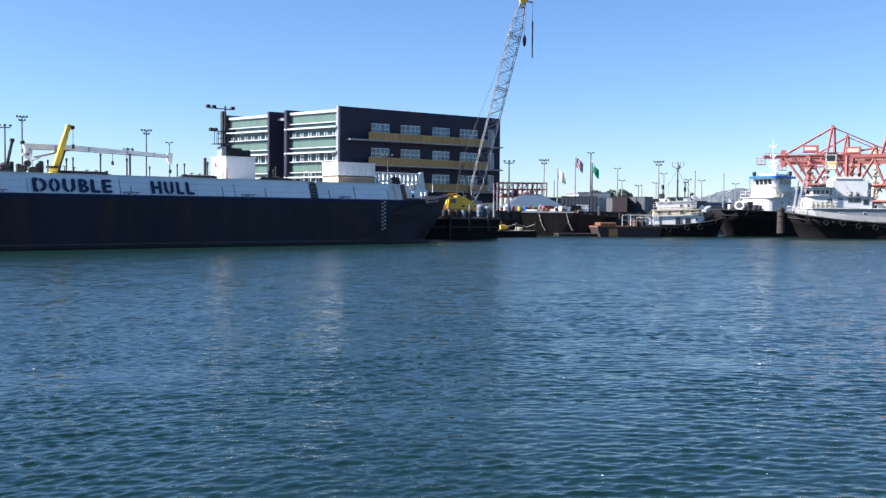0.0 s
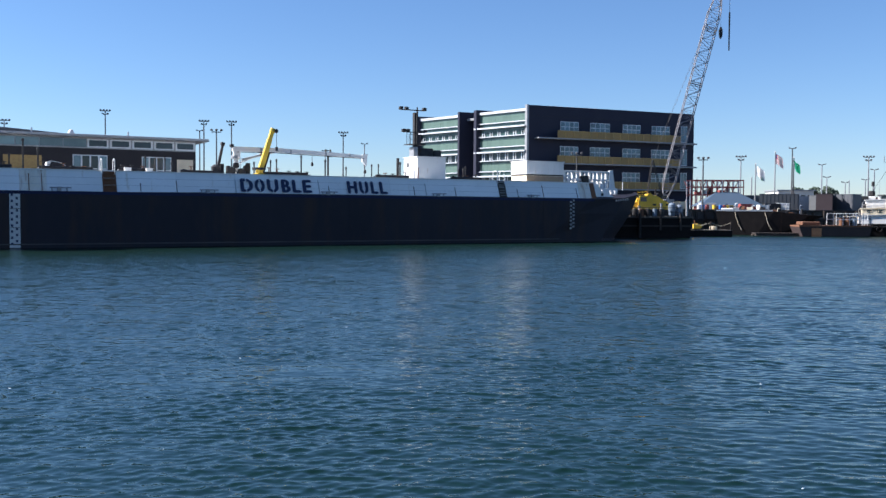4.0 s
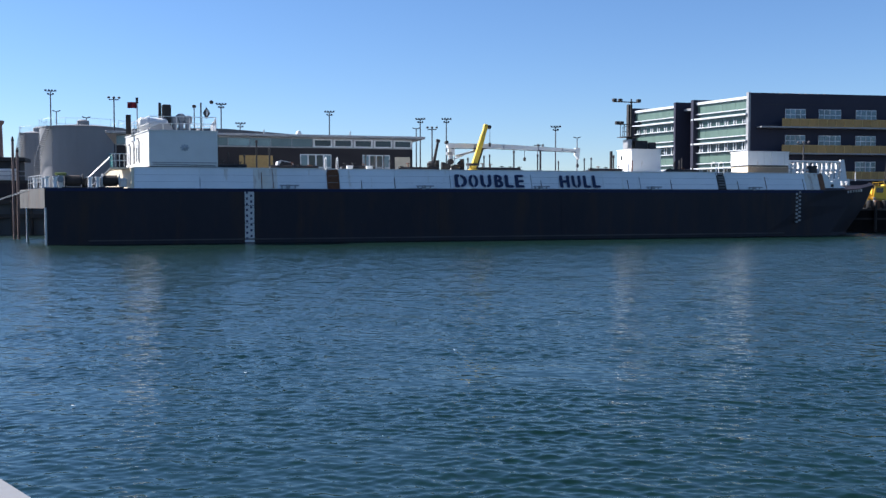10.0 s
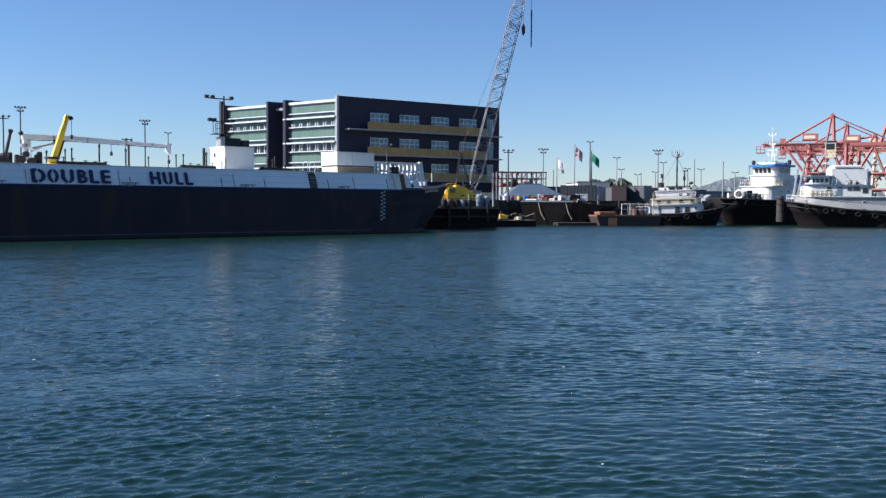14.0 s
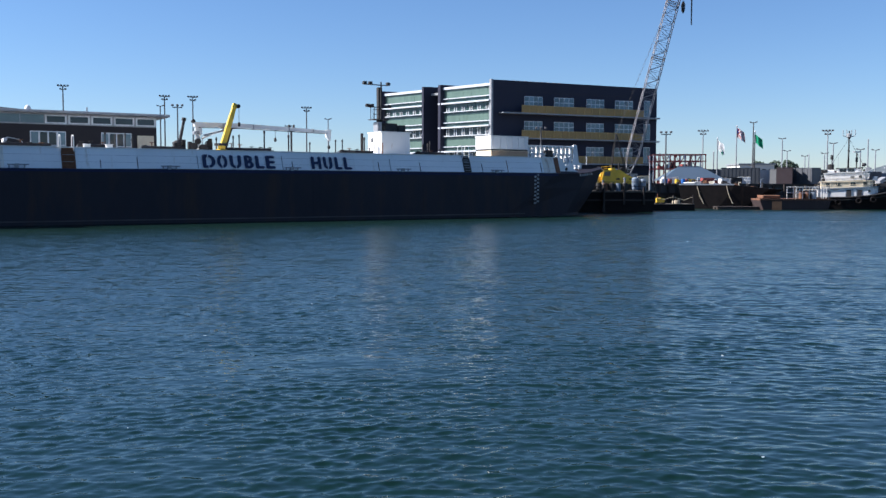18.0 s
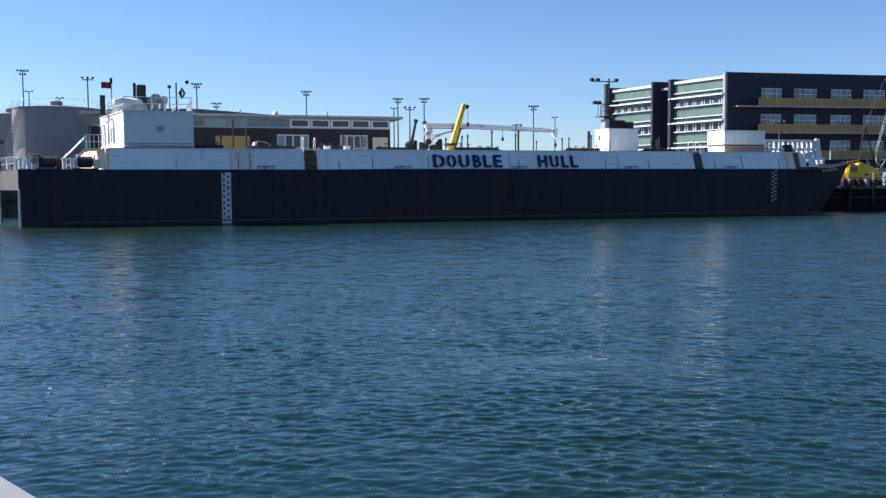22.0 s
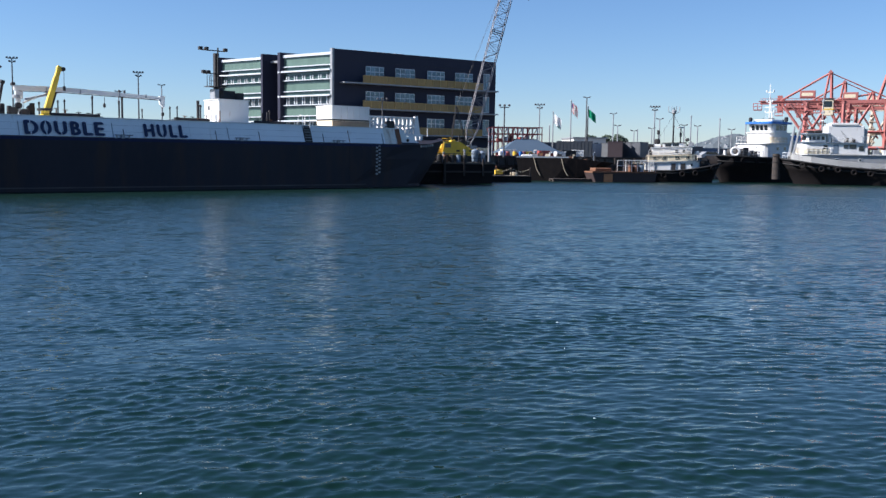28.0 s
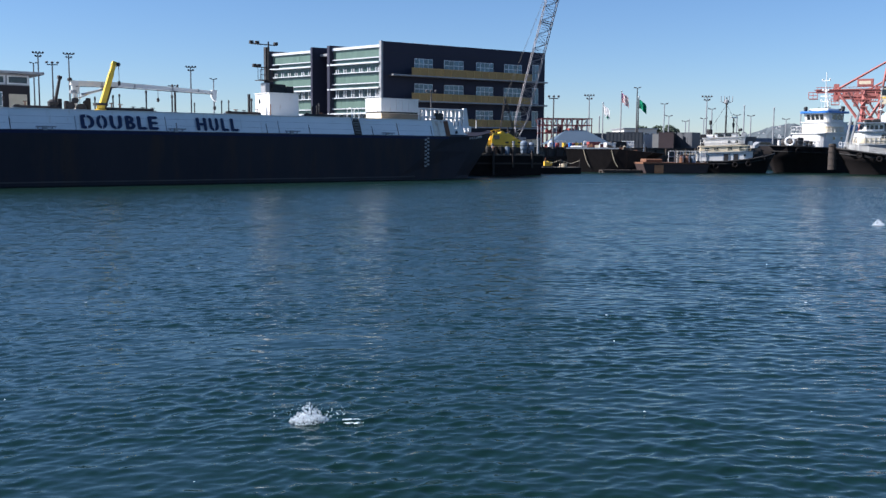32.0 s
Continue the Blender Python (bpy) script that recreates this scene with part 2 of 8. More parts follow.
def T(p0, p1, r, r2=None, seg=8):
    return tube(bmesh.new(), p0, p1, r, r2, seg)


def path_tube(bm, pts, r, seg=6):
    for p, q in zip(pts, pts[1:]):
        tube(bm, p, q, r, seg=seg)
    return bm


def prism(bm, outline, axis, a0, a1):
    """Extrudes an outline (2D points) along axis 'x', 'y' or 'z' from a0 to a1."""
    def at(p, a):
        return {"x": (a, p[0], p[1]), "y": (p[0], a, p[1]), "z": (p[0], p[1], a)}[axis]
    lo = [bm.verts.new(at(p, a0)) for p in outline]
    hi = [bm.verts.new(at(p, a1)) for p in outline]
    k = len(outline)
    for i in range(k):
        j = (i + 1) % k
        bm.faces.new((lo[i], lo[j], hi[j], hi[i]))
    bm.faces.new(lo[::-1])
    bm.faces.new(hi)
    bmesh.ops.recalc_face_normals(bm, faces=bm.faces)
    return bm


def lathe(bm, rings, seg=24, cx=0.0, cy=0.0):
    """Rings of (radius, z) turned about a vertical axis."""
    loops = []
    for r, z in rings:
        loops.append([bm.verts.new((cx + r * math.cos(2 * math.pi * i / seg), cy + r * math.sin(2 * math.pi * i / seg), z)) for i in range(seg)])
    for a, b in zip(loops, loops[1:]):
        for i in range(seg):
            j = (i + 1) % seg
            bm.faces.new((a[i], a[j], b[j], b[i]))
    bm.faces.new(loops[0][::-1])
    bm.faces.new(loops[-1])
    return bm


def loft(bm, sections, close=True):
    """Skins a row of equal-length loops of 3D points; the ends are capped."""
    rows = [[bm.verts.new(p) for p in s] for s in sections]
    k = len(rows[0])
    for a, b in zip(rows, rows[1:]):
        for i in range(k if close else k - 1):
            j = (i + 1) % k
            try:
                bm.faces.new((a[i], a[j], b[j], b[i]))
            except ValueError:
                pass
    if close:
        bm.faces.new(rows[0][::-1])
        bm.faces.new(rows[-1])
    bmesh.ops.recalc_face_normals(bm, faces=bm.faces)
    return bm


def ball(bm, c, r, seg=8, sz=1.0):
    m = Matrix.Translation(c) @ Matrix.Diagonal((r, r, r * sz, 1))
    bmesh.ops.create_uvsphere(bm, u_segments=seg, v_segments=max(4, seg // 2), radius=1.0, matrix=m)
    return bm


def polar(az, rng, z=0.0):
    """A place by bearing from the camera (degrees clockwise from y) and distance."""
    return Vector((rng * math.sin(radians(az)), rng * math.cos(radians(az)), z))


def up_at(az, el, rng):
    """The height of a point seen at that elevation at that distance."""
    return EYE[2] + rng * math.tan(radians(el))


def text_part(name, body, size_x, size_z, m, material, parent, bold=0.03, label=""):
    """Lettering from the built-in font, scaled to a width and a height, standing in the xz plane of its pose."""
    cu = bpy.data.curves.new(name, "FONT")
    cu.body, cu.size, cu.offset, cu.extrude = body, 1.0, 0.0, 0.004
    cu.resolution_u = 4
    tmp = bpy.data.objects.new(name, cu)
    scene.collection.objects.link(tmp)
    dg = bpy.context.evaluated_depsgraph_get()
    me = bpy.data.meshes.new_from_object(tmp.evaluated_get(dg))
    bpy.data.objects.remove(tmp)
    co = np.array([v.co[:] for v in me.vertices])
    lo, hi = co.min(0), co.max(0)
    for v in me.vertices:
        v.co = ((v.co.x - lo[0]) / (hi[0] - lo[0]) * size_x, -(v.co.z - lo[2]), (v.co.y - lo[1]) / (hi[1] - lo[1]) * size_z)
    # heavier strokes: the same letters laid over one another, each a little to the side and proud of the last
    bm = bmesh.new()
    for k, (dx, dz) in enumerate(((-bold, 0), (bold, 0), (0, 0.6 * bold), (0, -0.6 * bold), (0, 0))):
        n0 = len(bm.verts)
        bm.from_mesh(me)
        bm.verts.ensure_lookup_table()
        for v in bm.verts[n0:]:
            v.co += Vector((dx, -0.0025 * k, dz))
    bm.to_mesh(me)
    bm.free()
    me.materials.clear()
    me.materials.append(material)
    ob = new(name, me)
    ob.parent = parent
    ob.matrix_basis = m
    if label:
        ob["label"] = label
    return ob


# ---- water ----
def build_water():
    """One sheet to the horizon. Its rings lie closer near the eye, and each wave fades where the rings can no longer carry it."""
    rng = np.random.default_rng(7)
    az = np.radians(np.concatenate([np.arange(-54, 44, 0.19), np.arange(46, 304, 5.0)]))
    rs = [0.002, 1.0, 2.0, 3.0, 4.0, 5.0]
    while rs[-1] < 4500:
        r = rs[-1]
        rs.append(r + min(r * 0.08, max(0.034, r * r / 19000)))
    rs = np.array(rs)
    A, R = np.meshgrid(az, rs)
    X, Y = R * np.sin(A), R * np.cos(A)
    step = np.maximum(0.034, np.maximum(R * R / 19000, R * 0.0032))
    Z = np.zeros_like(X)
    DX, DY = np.zeros_like(X), np.zeros_like(X)
    for i in range(90):
        lam = 0.09 * (1.6 / 0.09) ** ((i + rng.random()) / 90)
        th = radians(97) + rng.normal() * (0.62 if lam < 0.7 else 0.4)
        k = 2 * math.pi / lam
        amp = 0.0047 * lam * min(1.0, (0.27 / lam) ** 1.35) * np.clip(lam / (2.2 * step) - 0.55, 0, 1)
        ph = k * (X * math.cos(th) + Y * math.sin(th)) + rng.random() * 6.28
        Z += amp * np.sin(ph)
        # crests are pulled together, troughs are drawn out
        DX += 0.95 * amp * math.cos(th) * np.cos(ph)
        DY += 0.95 * amp * math.sin(th) * np.cos(ph)
    # gusts: livelier and calmer patches
    gust = np.full_like(X, 0.95)
    for i in range(14):
        lam, th = 2.5 * 5 ** rng.random(), rng.random() * 6.28
        gust += 0.085 * np.sin(2 * math.pi / lam * (X * math.cos(th) + 1.6 * Y * math.sin(th)) + rng.random() * 6.28)
    gust = np.clip(gust, 0.25, 1.7)
    co = np.stack([X + DX * gust, Y + DY * gust, Z * gust], -1).reshape(-1, 3)
    nr, na = R.shape
    i = np.arange(nr - 1)[:, None] * na
    j = np.arange(na)[None, :]
    j2 = (j + 1) % na
    q = np.stack([i + j, i + na + j, i + na + j2, i + j2], -1).reshape(-1, 4)
    me = bpy.data.meshes.new("water")
    me.vertices.add(len(co))
    me.vertices.foreach_set("co", co.ravel())
    me.loops.add(q.size)
    me.loops.foreach_set("vertex_index", q.ravel())
    me.polygons.add(len(q))
    me.polygons.foreach_set("loop_start", np.arange(len(q)) * 4)
    me.update(calc_edges=True)
    me.polygons.foreach_set("use_smooth", [True] * len(q))
    if me.polygons[0].normal.z < 0:
        me.flip_normals()
    for m in M_WATERS:
        me.materials.append(m)
    ring = np.digitize(rs[:-1], WATER_ZONES)
    me.polygons.foreach_set("material_index", np.repeat(ring, na).astype(np.int32))
    return tagged(new("water", me), "dark blue-green rippled harbour water under a clear sky", "water", kind="structure")


water = build_water()

# ---- land: one yard that reaches the horizon, behind a quay ----
BARGE = pose(-49.61, 58.21, 0, 0, 0, 34)


def quay(s, o, z=0.0, turn=0.0):
    """A pose in the quay's own directions: s metres along it from the barge's stern, o metres inland of the barge's side."""
    return BARGE @ pose(s, o, z, 0, 0, turn)


LAND = 3.2
lp = [quay(-400, 26).translation, quay(-22, 26).translation, quay(80, 26).translation, Vector((24.0, 137.0, 0)), Vector((44.0, 150.0, 0)), Vector((95.0, 152.0, 0)), Vector((420.0, 175.0, 0)), Vector((4500.0, 900.0, 0)), Vector((3500.0, 4000.0, 0)), Vector((-3500.0, 4000.0, 0)), Vector((-4500.0, 0.0, 0))]
ground = part("ground", prism(bmesh.new(), [(p.x, p.y) for p in lp], "z", -2.0, LAND), M_GROUND)
tagged(ground, "grey asphalt container yard behind the quay edge", "ground", kind="structure")


# ---- the tank barge ----
def build_barge():
    b = thing("tank_barge", BARGE, "long black tank barge with rust-streaked white trunk, moored at quay", "barge")
    bow = [(68, 0, 4.24), (72.5, 0.6, 4.42), (75.8, 2.2, 4.85), (77.5, 4.6, 5.15), (78.2, 9, 5.25), (77.5, 13.4, 5.15), (75.8, 15.8, 4.85), (72.5, 17.4, 4.42), (68, 18, 4.24)]
    top = [(0, 18, 4.23), (-2.9, 9, 4.23), (0, 0, 4.23), (20, 0, 4.23), (45, 0, 4.23)] + bow
    wlb = [(62, 0), (69.6, 0.5), (72.8, 2.4), (74.2, 5), (74.7, 9), (74.2, 13), (72.8, 15.6), (69.6, 17.5), (62, 18)]
    wl = [(3.2, 18), (3.1, 9), (3.2, 0), (20, 0), (45, 0)] + wlb
    mid = [(3.2, 18, 2.72), (3.1, 9, 2.72), (3.2, 0, 2.72), (20, 0, 2.76), (45, 0, 2.76)] + [(w[0] * 0.34 + t[0] * 0.66, w[1] * 0.34 + t[1] * 0.66, 2.8) for w, t in zip(wlb, bow)]
    lip = [(0.02, 18, 2.74), (-2.88, 9, 2.74), (0.02, 0, 2.74)] + mid[3:]
    part("hull", loft(bmesh.new(), [[(x, y, -1.2) for x, y in wl], [(x, y, 0.3) for x, y in wl], mid, lip, top]), M_HULL, b, "black painted steel hull")
    # boot line along the water and the dark edge plate of the deck
    part("waterline_band", B(3, 64, -0.025, 0.2, 0.24, 0.34), M_PALE, b, "pale worn line just above the water")
    part("sheer_strake", B(0.1, 68.2, -0.03, 0.3, 4.02, 4.26), M_NAVY, b, "navy blue sheer strake")
    # transom plating, lit, over the cut-away stern
    for i, (p, q) in enumerate((((0, 0), (-2.9, 9)), ((-2.9, 9), (0, 18)))):
        bm = bmesh.new()
        d = Vector((q[0] - p[0], q[1] - p[1], 0)).normalized()
        n = Vector((-d.y, d.x, 0)) * 0.03
        v = [bm.verts.new((pp[0] + s * n.x, pp[1] + s * n.y, z)) for s in (0, 1) for pp, z in ((p, 2.74), (q, 2.74), (q, 4.24), (p, 4.24))]
        for f in ((0, 1, 2, 3), (7, 6, 5, 4), (0, 4, 5, 1), (1, 5, 6, 2), (2, 6, 7, 3), (3, 7, 4, 0)):
            bm.faces.new([v[k] for k in f])
        bmesh.ops.recalc_face_normals(bm, faces=bm.faces)
        part("transom_plate", bm, M_TRANSOM, b, "grey weathered steel transom plate")
    for y in (0.0, 17.7):
        part("side_skeg", B(0.12, 3.3, y + 0.002, y + 0.3, -1.0, 2.76), M_HULL, b, "black skeg plate under the stern overhang")
    for x, y in ((0.02, 0.02), (-2.1, 6.6)):
        part("stern_post", T((x, y, -1), (x, y, 2.8), 0.09), M_GALV, b, "pale steel pipe post")
    # the white trunk and its end
    sec = [(0.35, 4.25), (0.95, 5.85), (17.05, 5.85), (17.65, 4.25)]
    part("trunk", prism(bmesh.new(), sec, "x", 6.3, 68.4), M_WHITE_RUSTY, b, "white steel trunk with sloping sides and rust streaks")
    cuts = [6.35, 11.2, 15.3, 17.2, 21.18, None, 22.2, 26.8, 31.6, 38.9, 45.7, 49.3, 52.4, 57.2, None, 58.02, 62.3, 66.7, 68.15]
    for s0, s1 in zip(cuts, cuts[1:]):
        if s0 is not None and s1 is not None:
            part("side_plate", prism(bmesh.new(), [(0.325, 4.27), (0.925, 5.84), (0.96, 5.84), (0.36, 4.27)], "x", s0 + 0.012, s1 - 0.012), M_STAINED if s0 in (15.3, 66.7) else M_WHITE_RUSTY, b, "white side plate with rust streaks")
    for z in (4.78, 5.32):
        y = 0.325 + 0.6 * (z - 4.27) / 1.57
        part("weld_line", B(6.4, 68.1, y - 0.006, y + 0.02, z, z + 0.02), M_GALV, b)
    part("trunk_edge", B(6.3, 68.4, 0.88, 1.1, 5.85, 5.93), M_WHITE, b)
    part("trunk_end", loft(bmesh.new(), [[(6.3, 0.33, 4.24), (6.3, 12, 4.24), (3.6, 12, 4.24), (6.1, 0.33, 4.24)], [(6.3, 0.9, 5.88), (6.3, 12, 5.88), (3.6, 12, 5.88), (6.1, 0.9, 5.88)]]), M_CREAM, b, "cream painted slanting end bulkhead")
    part("trunk_fore_end", prism(bmesh.new(), [(0.3, 4.24), (0.9, 5.9), (17.1, 5.9), (17.7, 4.24)], "x", 68.2, 68.75), M_RUST, b, "rusty end of the trunk")
    lean = math.degrees(math.atan2(0.6, 1.6))
    # drain strips and frames down the trunk's side
    strip = None
    for s, h, m in ((11.2, 0.9, M_GREY), (15.95, 1.35, M_RUST), (16.85, 1.35, M_RUST), (24.0, 0.7, M_DARK), (26.8, 1.0, M_DARK), (31.6, 1.2, M_GREY), (38.9, 1.3, M_GREY), (39.8, 0.8, M_DARK), (48.1, 0.9, M_DARK), (49.3, 1.2, M_GREY), (52.4, 0.9, M_DARK), (59.3, 0.9, M_DARK), (62.3, 1.3, M_RUST), (66.4, 1.1, M_DARK)):
        o = part("drain_strip", B(-0.028, 0.028, -0.01, 0.05, 0, h), m, b)
        o.matrix_basis = pose(s, 0.315, 4.3, -lean, 0, 0)
    for s in (18.1, 29.3, 39.7, 50.5, 60.9):
        bm = bmesh.new()
        tube(bm, (-0.75, 0.12, 0.28), (0.75, 0.12, 0.28), 0.05, seg=6)
        for x in (-0.6, -0.1, 0.45):
            tube(bm, (x, 0.12, 0), (x, 0.12, 0.3), 0.05, seg=6)
        box(bm, -0.25, 0.05, 0.02, 0.22, 0, 0.34)
        o = part("side_pipe_rack", bm, M_GREY, b, "rusty grey deck pipe stubs")
        o.matrix_basis = pose(s, 0.02, 4.25)
    # two recessed stairways in the trunk's side
    for s, w in ((21.18, 0.95), (57.2, 0.75)):
        bm = bmesh.new()
        prism(bm, [(0.28, 4.26), (0.9, 5.95), (1.2, 5.95), (1.2, 4.26)], "x", 0.0, 0.06)
        prism(bm, [(0.28, 4.26), (0.9, 5.95), (1.2, 5.95), (1.2, 4.26)], "x", w, w + 0.06)
        prism(bm, [(0.335, 4.26), (0.93, 5.87), (0.95, 5.87), (0.36, 4.26)], "x", 0.06, w)
        st = part("stair_recess", bm, M_DARK if s > 50 else M_RUST, b, "dark recessed stairway up the trunk side")
        st.location.x = s
        for k in range(6):
            t = part("tread", B(0.06, w, 0.22 + 0.1 * k, 0.36 + 0.1 * k, 4.45 + 0.25 * k, 4.5 + 0.25 * k), M_GREY if s > 50 else M_RUST, st)
        for x in (0.0, w):
            t = part("handrail", path_tube(bmesh.new(), [(x, 0.75, 5.6), (x, 0.85, 6.75), (x, 1.25, 6.85), (x, 1.6, 6.7), (x, 1.65, 5.9)], 0.035), M_WHITE, st, "white looped handrail")
    # lettering
    for letter, s0, s1 in (("D", 31.97, 33.06), ("O", 33.19, 34.06), ("U", 34.25, 35.25), ("B", 35.5, 36.3), ("L", 36.46, 37.25), ("E", 37.38, 38.22), ("H", 41.52, 42.45), ("U", 42.66, 43.52), ("L", 43.75, 44.45), ("L", 44.62, 45.38)):
        text_part("letter", letter, s1 - s0 - 0.17, 1.08, pose(s0 + 0.085, 0.29, 4.47, -lean, 0, 0), M_LETTER, b, 0.085, "dark blue stencilled letter " + letter)
    # paint bridges of the stencil
    for s, ends in ((32.45, (0, 1)), (33.62, (0, 1)), (34.75, (0,)), (43.09, (0,))):
        for k in ends:
            o = part("stencil_bridge", B(-0.03, 0.03, -0.03, -0.02, 0.9 * k - 0.08, 0.9 * k + 0.24), M_WHITE_RUSTY, b)
            o.matrix_basis = pose(s, 0.29, 4.48, -lean, 0, 0)
    # draft marks
    o = part("draft_board", B(14.57, 15.3, -0.02, 0.1, 0.05, 4.2), M_GALV, b, "pale grey draft scale with dark figures")
    for k in range(9):
        for c in (0, 1):
            part("draft_mark", B(14.66 + 0.33 * c, 14.82 + 0.33 * c, -0.03, 0, 0.25 + 0.45 * k + 0.2 * c, 0.43 + 0.45 * k + 0.2 * c), M_LETTER, o)
    for k in range(8):
        for c in (0, 1):
            part("draft_mark", B(65.2 + 0.32 * c, 65.43 + 0.32 * c, -0.03, 0.1, 1.25 + 0.37 * k + 0.16 * c, 1.43 + 0.37 * k + 0.16 * c), M_GREY, b, "pale draft figure bar")
    for k in range(6):
        o = part("name_bar", B(0, 0.16, -0.02, 0.02, 0, 0.22), M_GREY, b, "white bar of the painted name")
        o.matrix_basis = pose(71.2 + 0.36 * k, 0.28 + 0.075 * k, 4.03 + 0.03 * k, 0, 0, 12)
    # plate seams and welded rubbing lines on the hull's side
    for s in (8, 19, 30.5, 41.5, 52.5, 62):
        part("hull_seam", B(s, s + 0.05, -0.012, 0.1, 0.4, 4.05), M_HULL, b)
    for z in (1.5, 2.9):
        part("rubbing_line", B(2, 66, -0.02, 0.1, z, z + 0.05), M_HULL, b)
    return b


barge = build_barge()


# ---- the office building ----
def build_office():
    o = thing("office_building", pose(0.35, 160.3, 0, 0, 0, 28.5), "four-storey dark blue office block with green glass side and ochre balconies", "building")
    L, Dp, Z0, Z1 = 34.3, 27.0, LAND - 0.2, 20.8
    part("south_wall", B(0, L, 0, 0.5, Z0, Z1), M_CLAD, o, "dark blue clad wall")
    part("end_wall", B(L - 0.5, L, 0.5, Dp, Z0, Z1), M_CLAD, o)
    part("back_wall", B(-8.0, L - 0.5, Dp - 0.5, Dp, Z0, Z1 - 1.4), M_CLAD, o)
    part("roof", prism(bmesh.new(), [(0.7, 0.5), (L - 0.5, 0.5), (L - 0.5, Dp - 0.5), (-7.6, Dp - 0.5)], "z", 19.2, 19.6), M_GREY, o, "flat grey roof")
    part("corner_fin", B(-0.25, 0.12, -0.15, 0.6, Z0, Z1 + 0.05), M_GREY, o)
    # wall joints of the cladding
    for z in (6.7, 10.9, 15.1, 19.0):
        part("cladding_joint", B(0.2, L, -0.02, 0.05, z, z + 0.04), M_DARK, o)
    floors = (6.9, 11.1, 15.3)
    # windows and balconies on the dark face
    wins = [(6.25, 9.84), (12.2, 16.2), (18.9, 22.6), (25.0, 28.9)]
    for fl in floors:
        for a, c in wins:
            w = part("window", B(a, c, -0.06, 0.02, fl + 0.2, fl + 3.0), M_MULLION, o, "wide white-framed window")
            n = 4
            for k in range(n):
                x0 = a + (c - a) * k / n
                x1 = a + (c - a) * (k + 1) / n
                part("pane", B(x0 + 0.07, x1 - 0.07, -0.085, -0.055, fl + 0.3, fl + 2.05), M_PANE, w)
                part("pane", B(x0 + 0.07, x1 - 0.07, -0.085, -0.055, fl + 2.17, fl + 2.9), M_PANE, w)
        w = part("window", B(31.4, 32.8, -0.06, 0.02, fl + 0.3, fl + 3.2), M_MULLION, o, "narrow white-framed window")
        for k in range(2):
            part("pane", B(31.47 + 0.66 * k, 32.06 + 0.66 * k, -0.085, -0.055, fl + 0.4, fl + 3.1), M_PANE, w)
        bal = part("balcony", B(1.3, 33.9, -1.5, 0.0, fl - 0.12, fl + 0.1), M_GREY, o, "thin grey balcony slab")
        x = 4.9
        while x < 28.6:
            part("railing_panel", B(x, x + 1.5, -1.5, -1.44, fl + 0.1, fl + 1.25), M_GOLD, bal, "ochre perforated railing panel")
            part("railing_post", B(x + 1.5, x + 1.58, -1.56, -1.42, fl + 0.1, fl + 1.33), M_OCHRE, bal)
            part("handrail", B(x, x + 1.5, -1.54, -1.4, fl + 1.25, fl + 1.33), M_OCHRE, bal)
            x += 1.58
    # ground floor doors
    for a, c in ((6.2, 10), (12.2, 16.2), (18.9, 22.6), (25, 28.9)):
        w = part("window", B(a, c, -0.05, 0.02, LAND + 0.1, LAND + 2.9), M_MULLION, o)
        for k in range(3):
            part("pane", B(a + 0.1 + (c - a - 0.1) * k / 3, a + (c - a - 0.1) * (k + 1) / 3, -0.07, -0.04, LAND + 0.2, LAND + 2.8), M_PANEDARK, w)
    # two glazed blocks on the side face, which meets the front at an obtuse corner, with tall fins and a gap between
    side = pose(0, 0, 0, 0, 0, 18)

    def along(u, v=0.0):
        return side @ pose(v, u, 0, 0, 0, -18)
    for u, v, w in ((11.8, 9.0, 1.0), (16.2, 11.0, 0.75), (27.9, 9.0, 1.1)):
        f = part("fin_wall", B(-0.6, v, 0, w, Z0, Z1 - 0.05), M_CLAD, o, "tall dark blue fin wall")
        f.matrix_basis = along(u)
    part("gap_wall", B(7.0, 7.4, 12.2, 16.6, Z0, Z1 - 1.0), M_CLAD, o).matrix_basis = side
    for u0, u1 in ((0.35, 11.8), (16.95, 27.9)):
        blk = part("glazed_block", B(0.3, 0.6, u0, u1, Z0, 19.9), M_PANEDARK, o, "green and clear glass curtain wall")
        blk.matrix_basis = side
        part("cornice", B(-0.1, 3.0, u0, u1, 19.85, 20.28), M_MULLION, blk)
        n = 12
        for k, top in enumerate((17.4, 13.2, 9.0)):
            part("ledge", B(-0.5, 0.3, u0, u1 + 0.9, top - 0.13, top + 0.12), M_MULLION, blk, "deep white ledge")
            for z in (top + 0.84, top - 1.5):
                part("ledge", B(-0.1, 0.3, u0, u1, z - 0.07, z + 0.07), M_MULLION, blk, "thin white ledge")
            for i in range(n):
                a, c = u0 + (u1 - u0) * i / n, u0 + (u1 - u0) * (i + 1) / n
                part("spandrel", B(0.22, 0.3, a + 0.012, c - 0.012, top + 0.96, 19.83 if k == 0 else top + 2.05), M_GREENGLASS, blk)
                part("spandrel", B(0.25, 0.3, a + 0.012, c - 0.012, top + 0.18, top + 0.72), M_GREENDARK, blk)
                # top-floor panes are greener: a reflection painted into their colour
                part("pane", B(0.26, 0.3, a + 0.04, c - 0.04, top - 1.38, top - 0.2), M_GREENDARK if k == 0 else M_PANEDARK, blk)
                part("pane", B(0.26, 0.3, a + 0.02, c - 0.02, top - 2.13, top - 1.62), M_GREENDARK, blk)
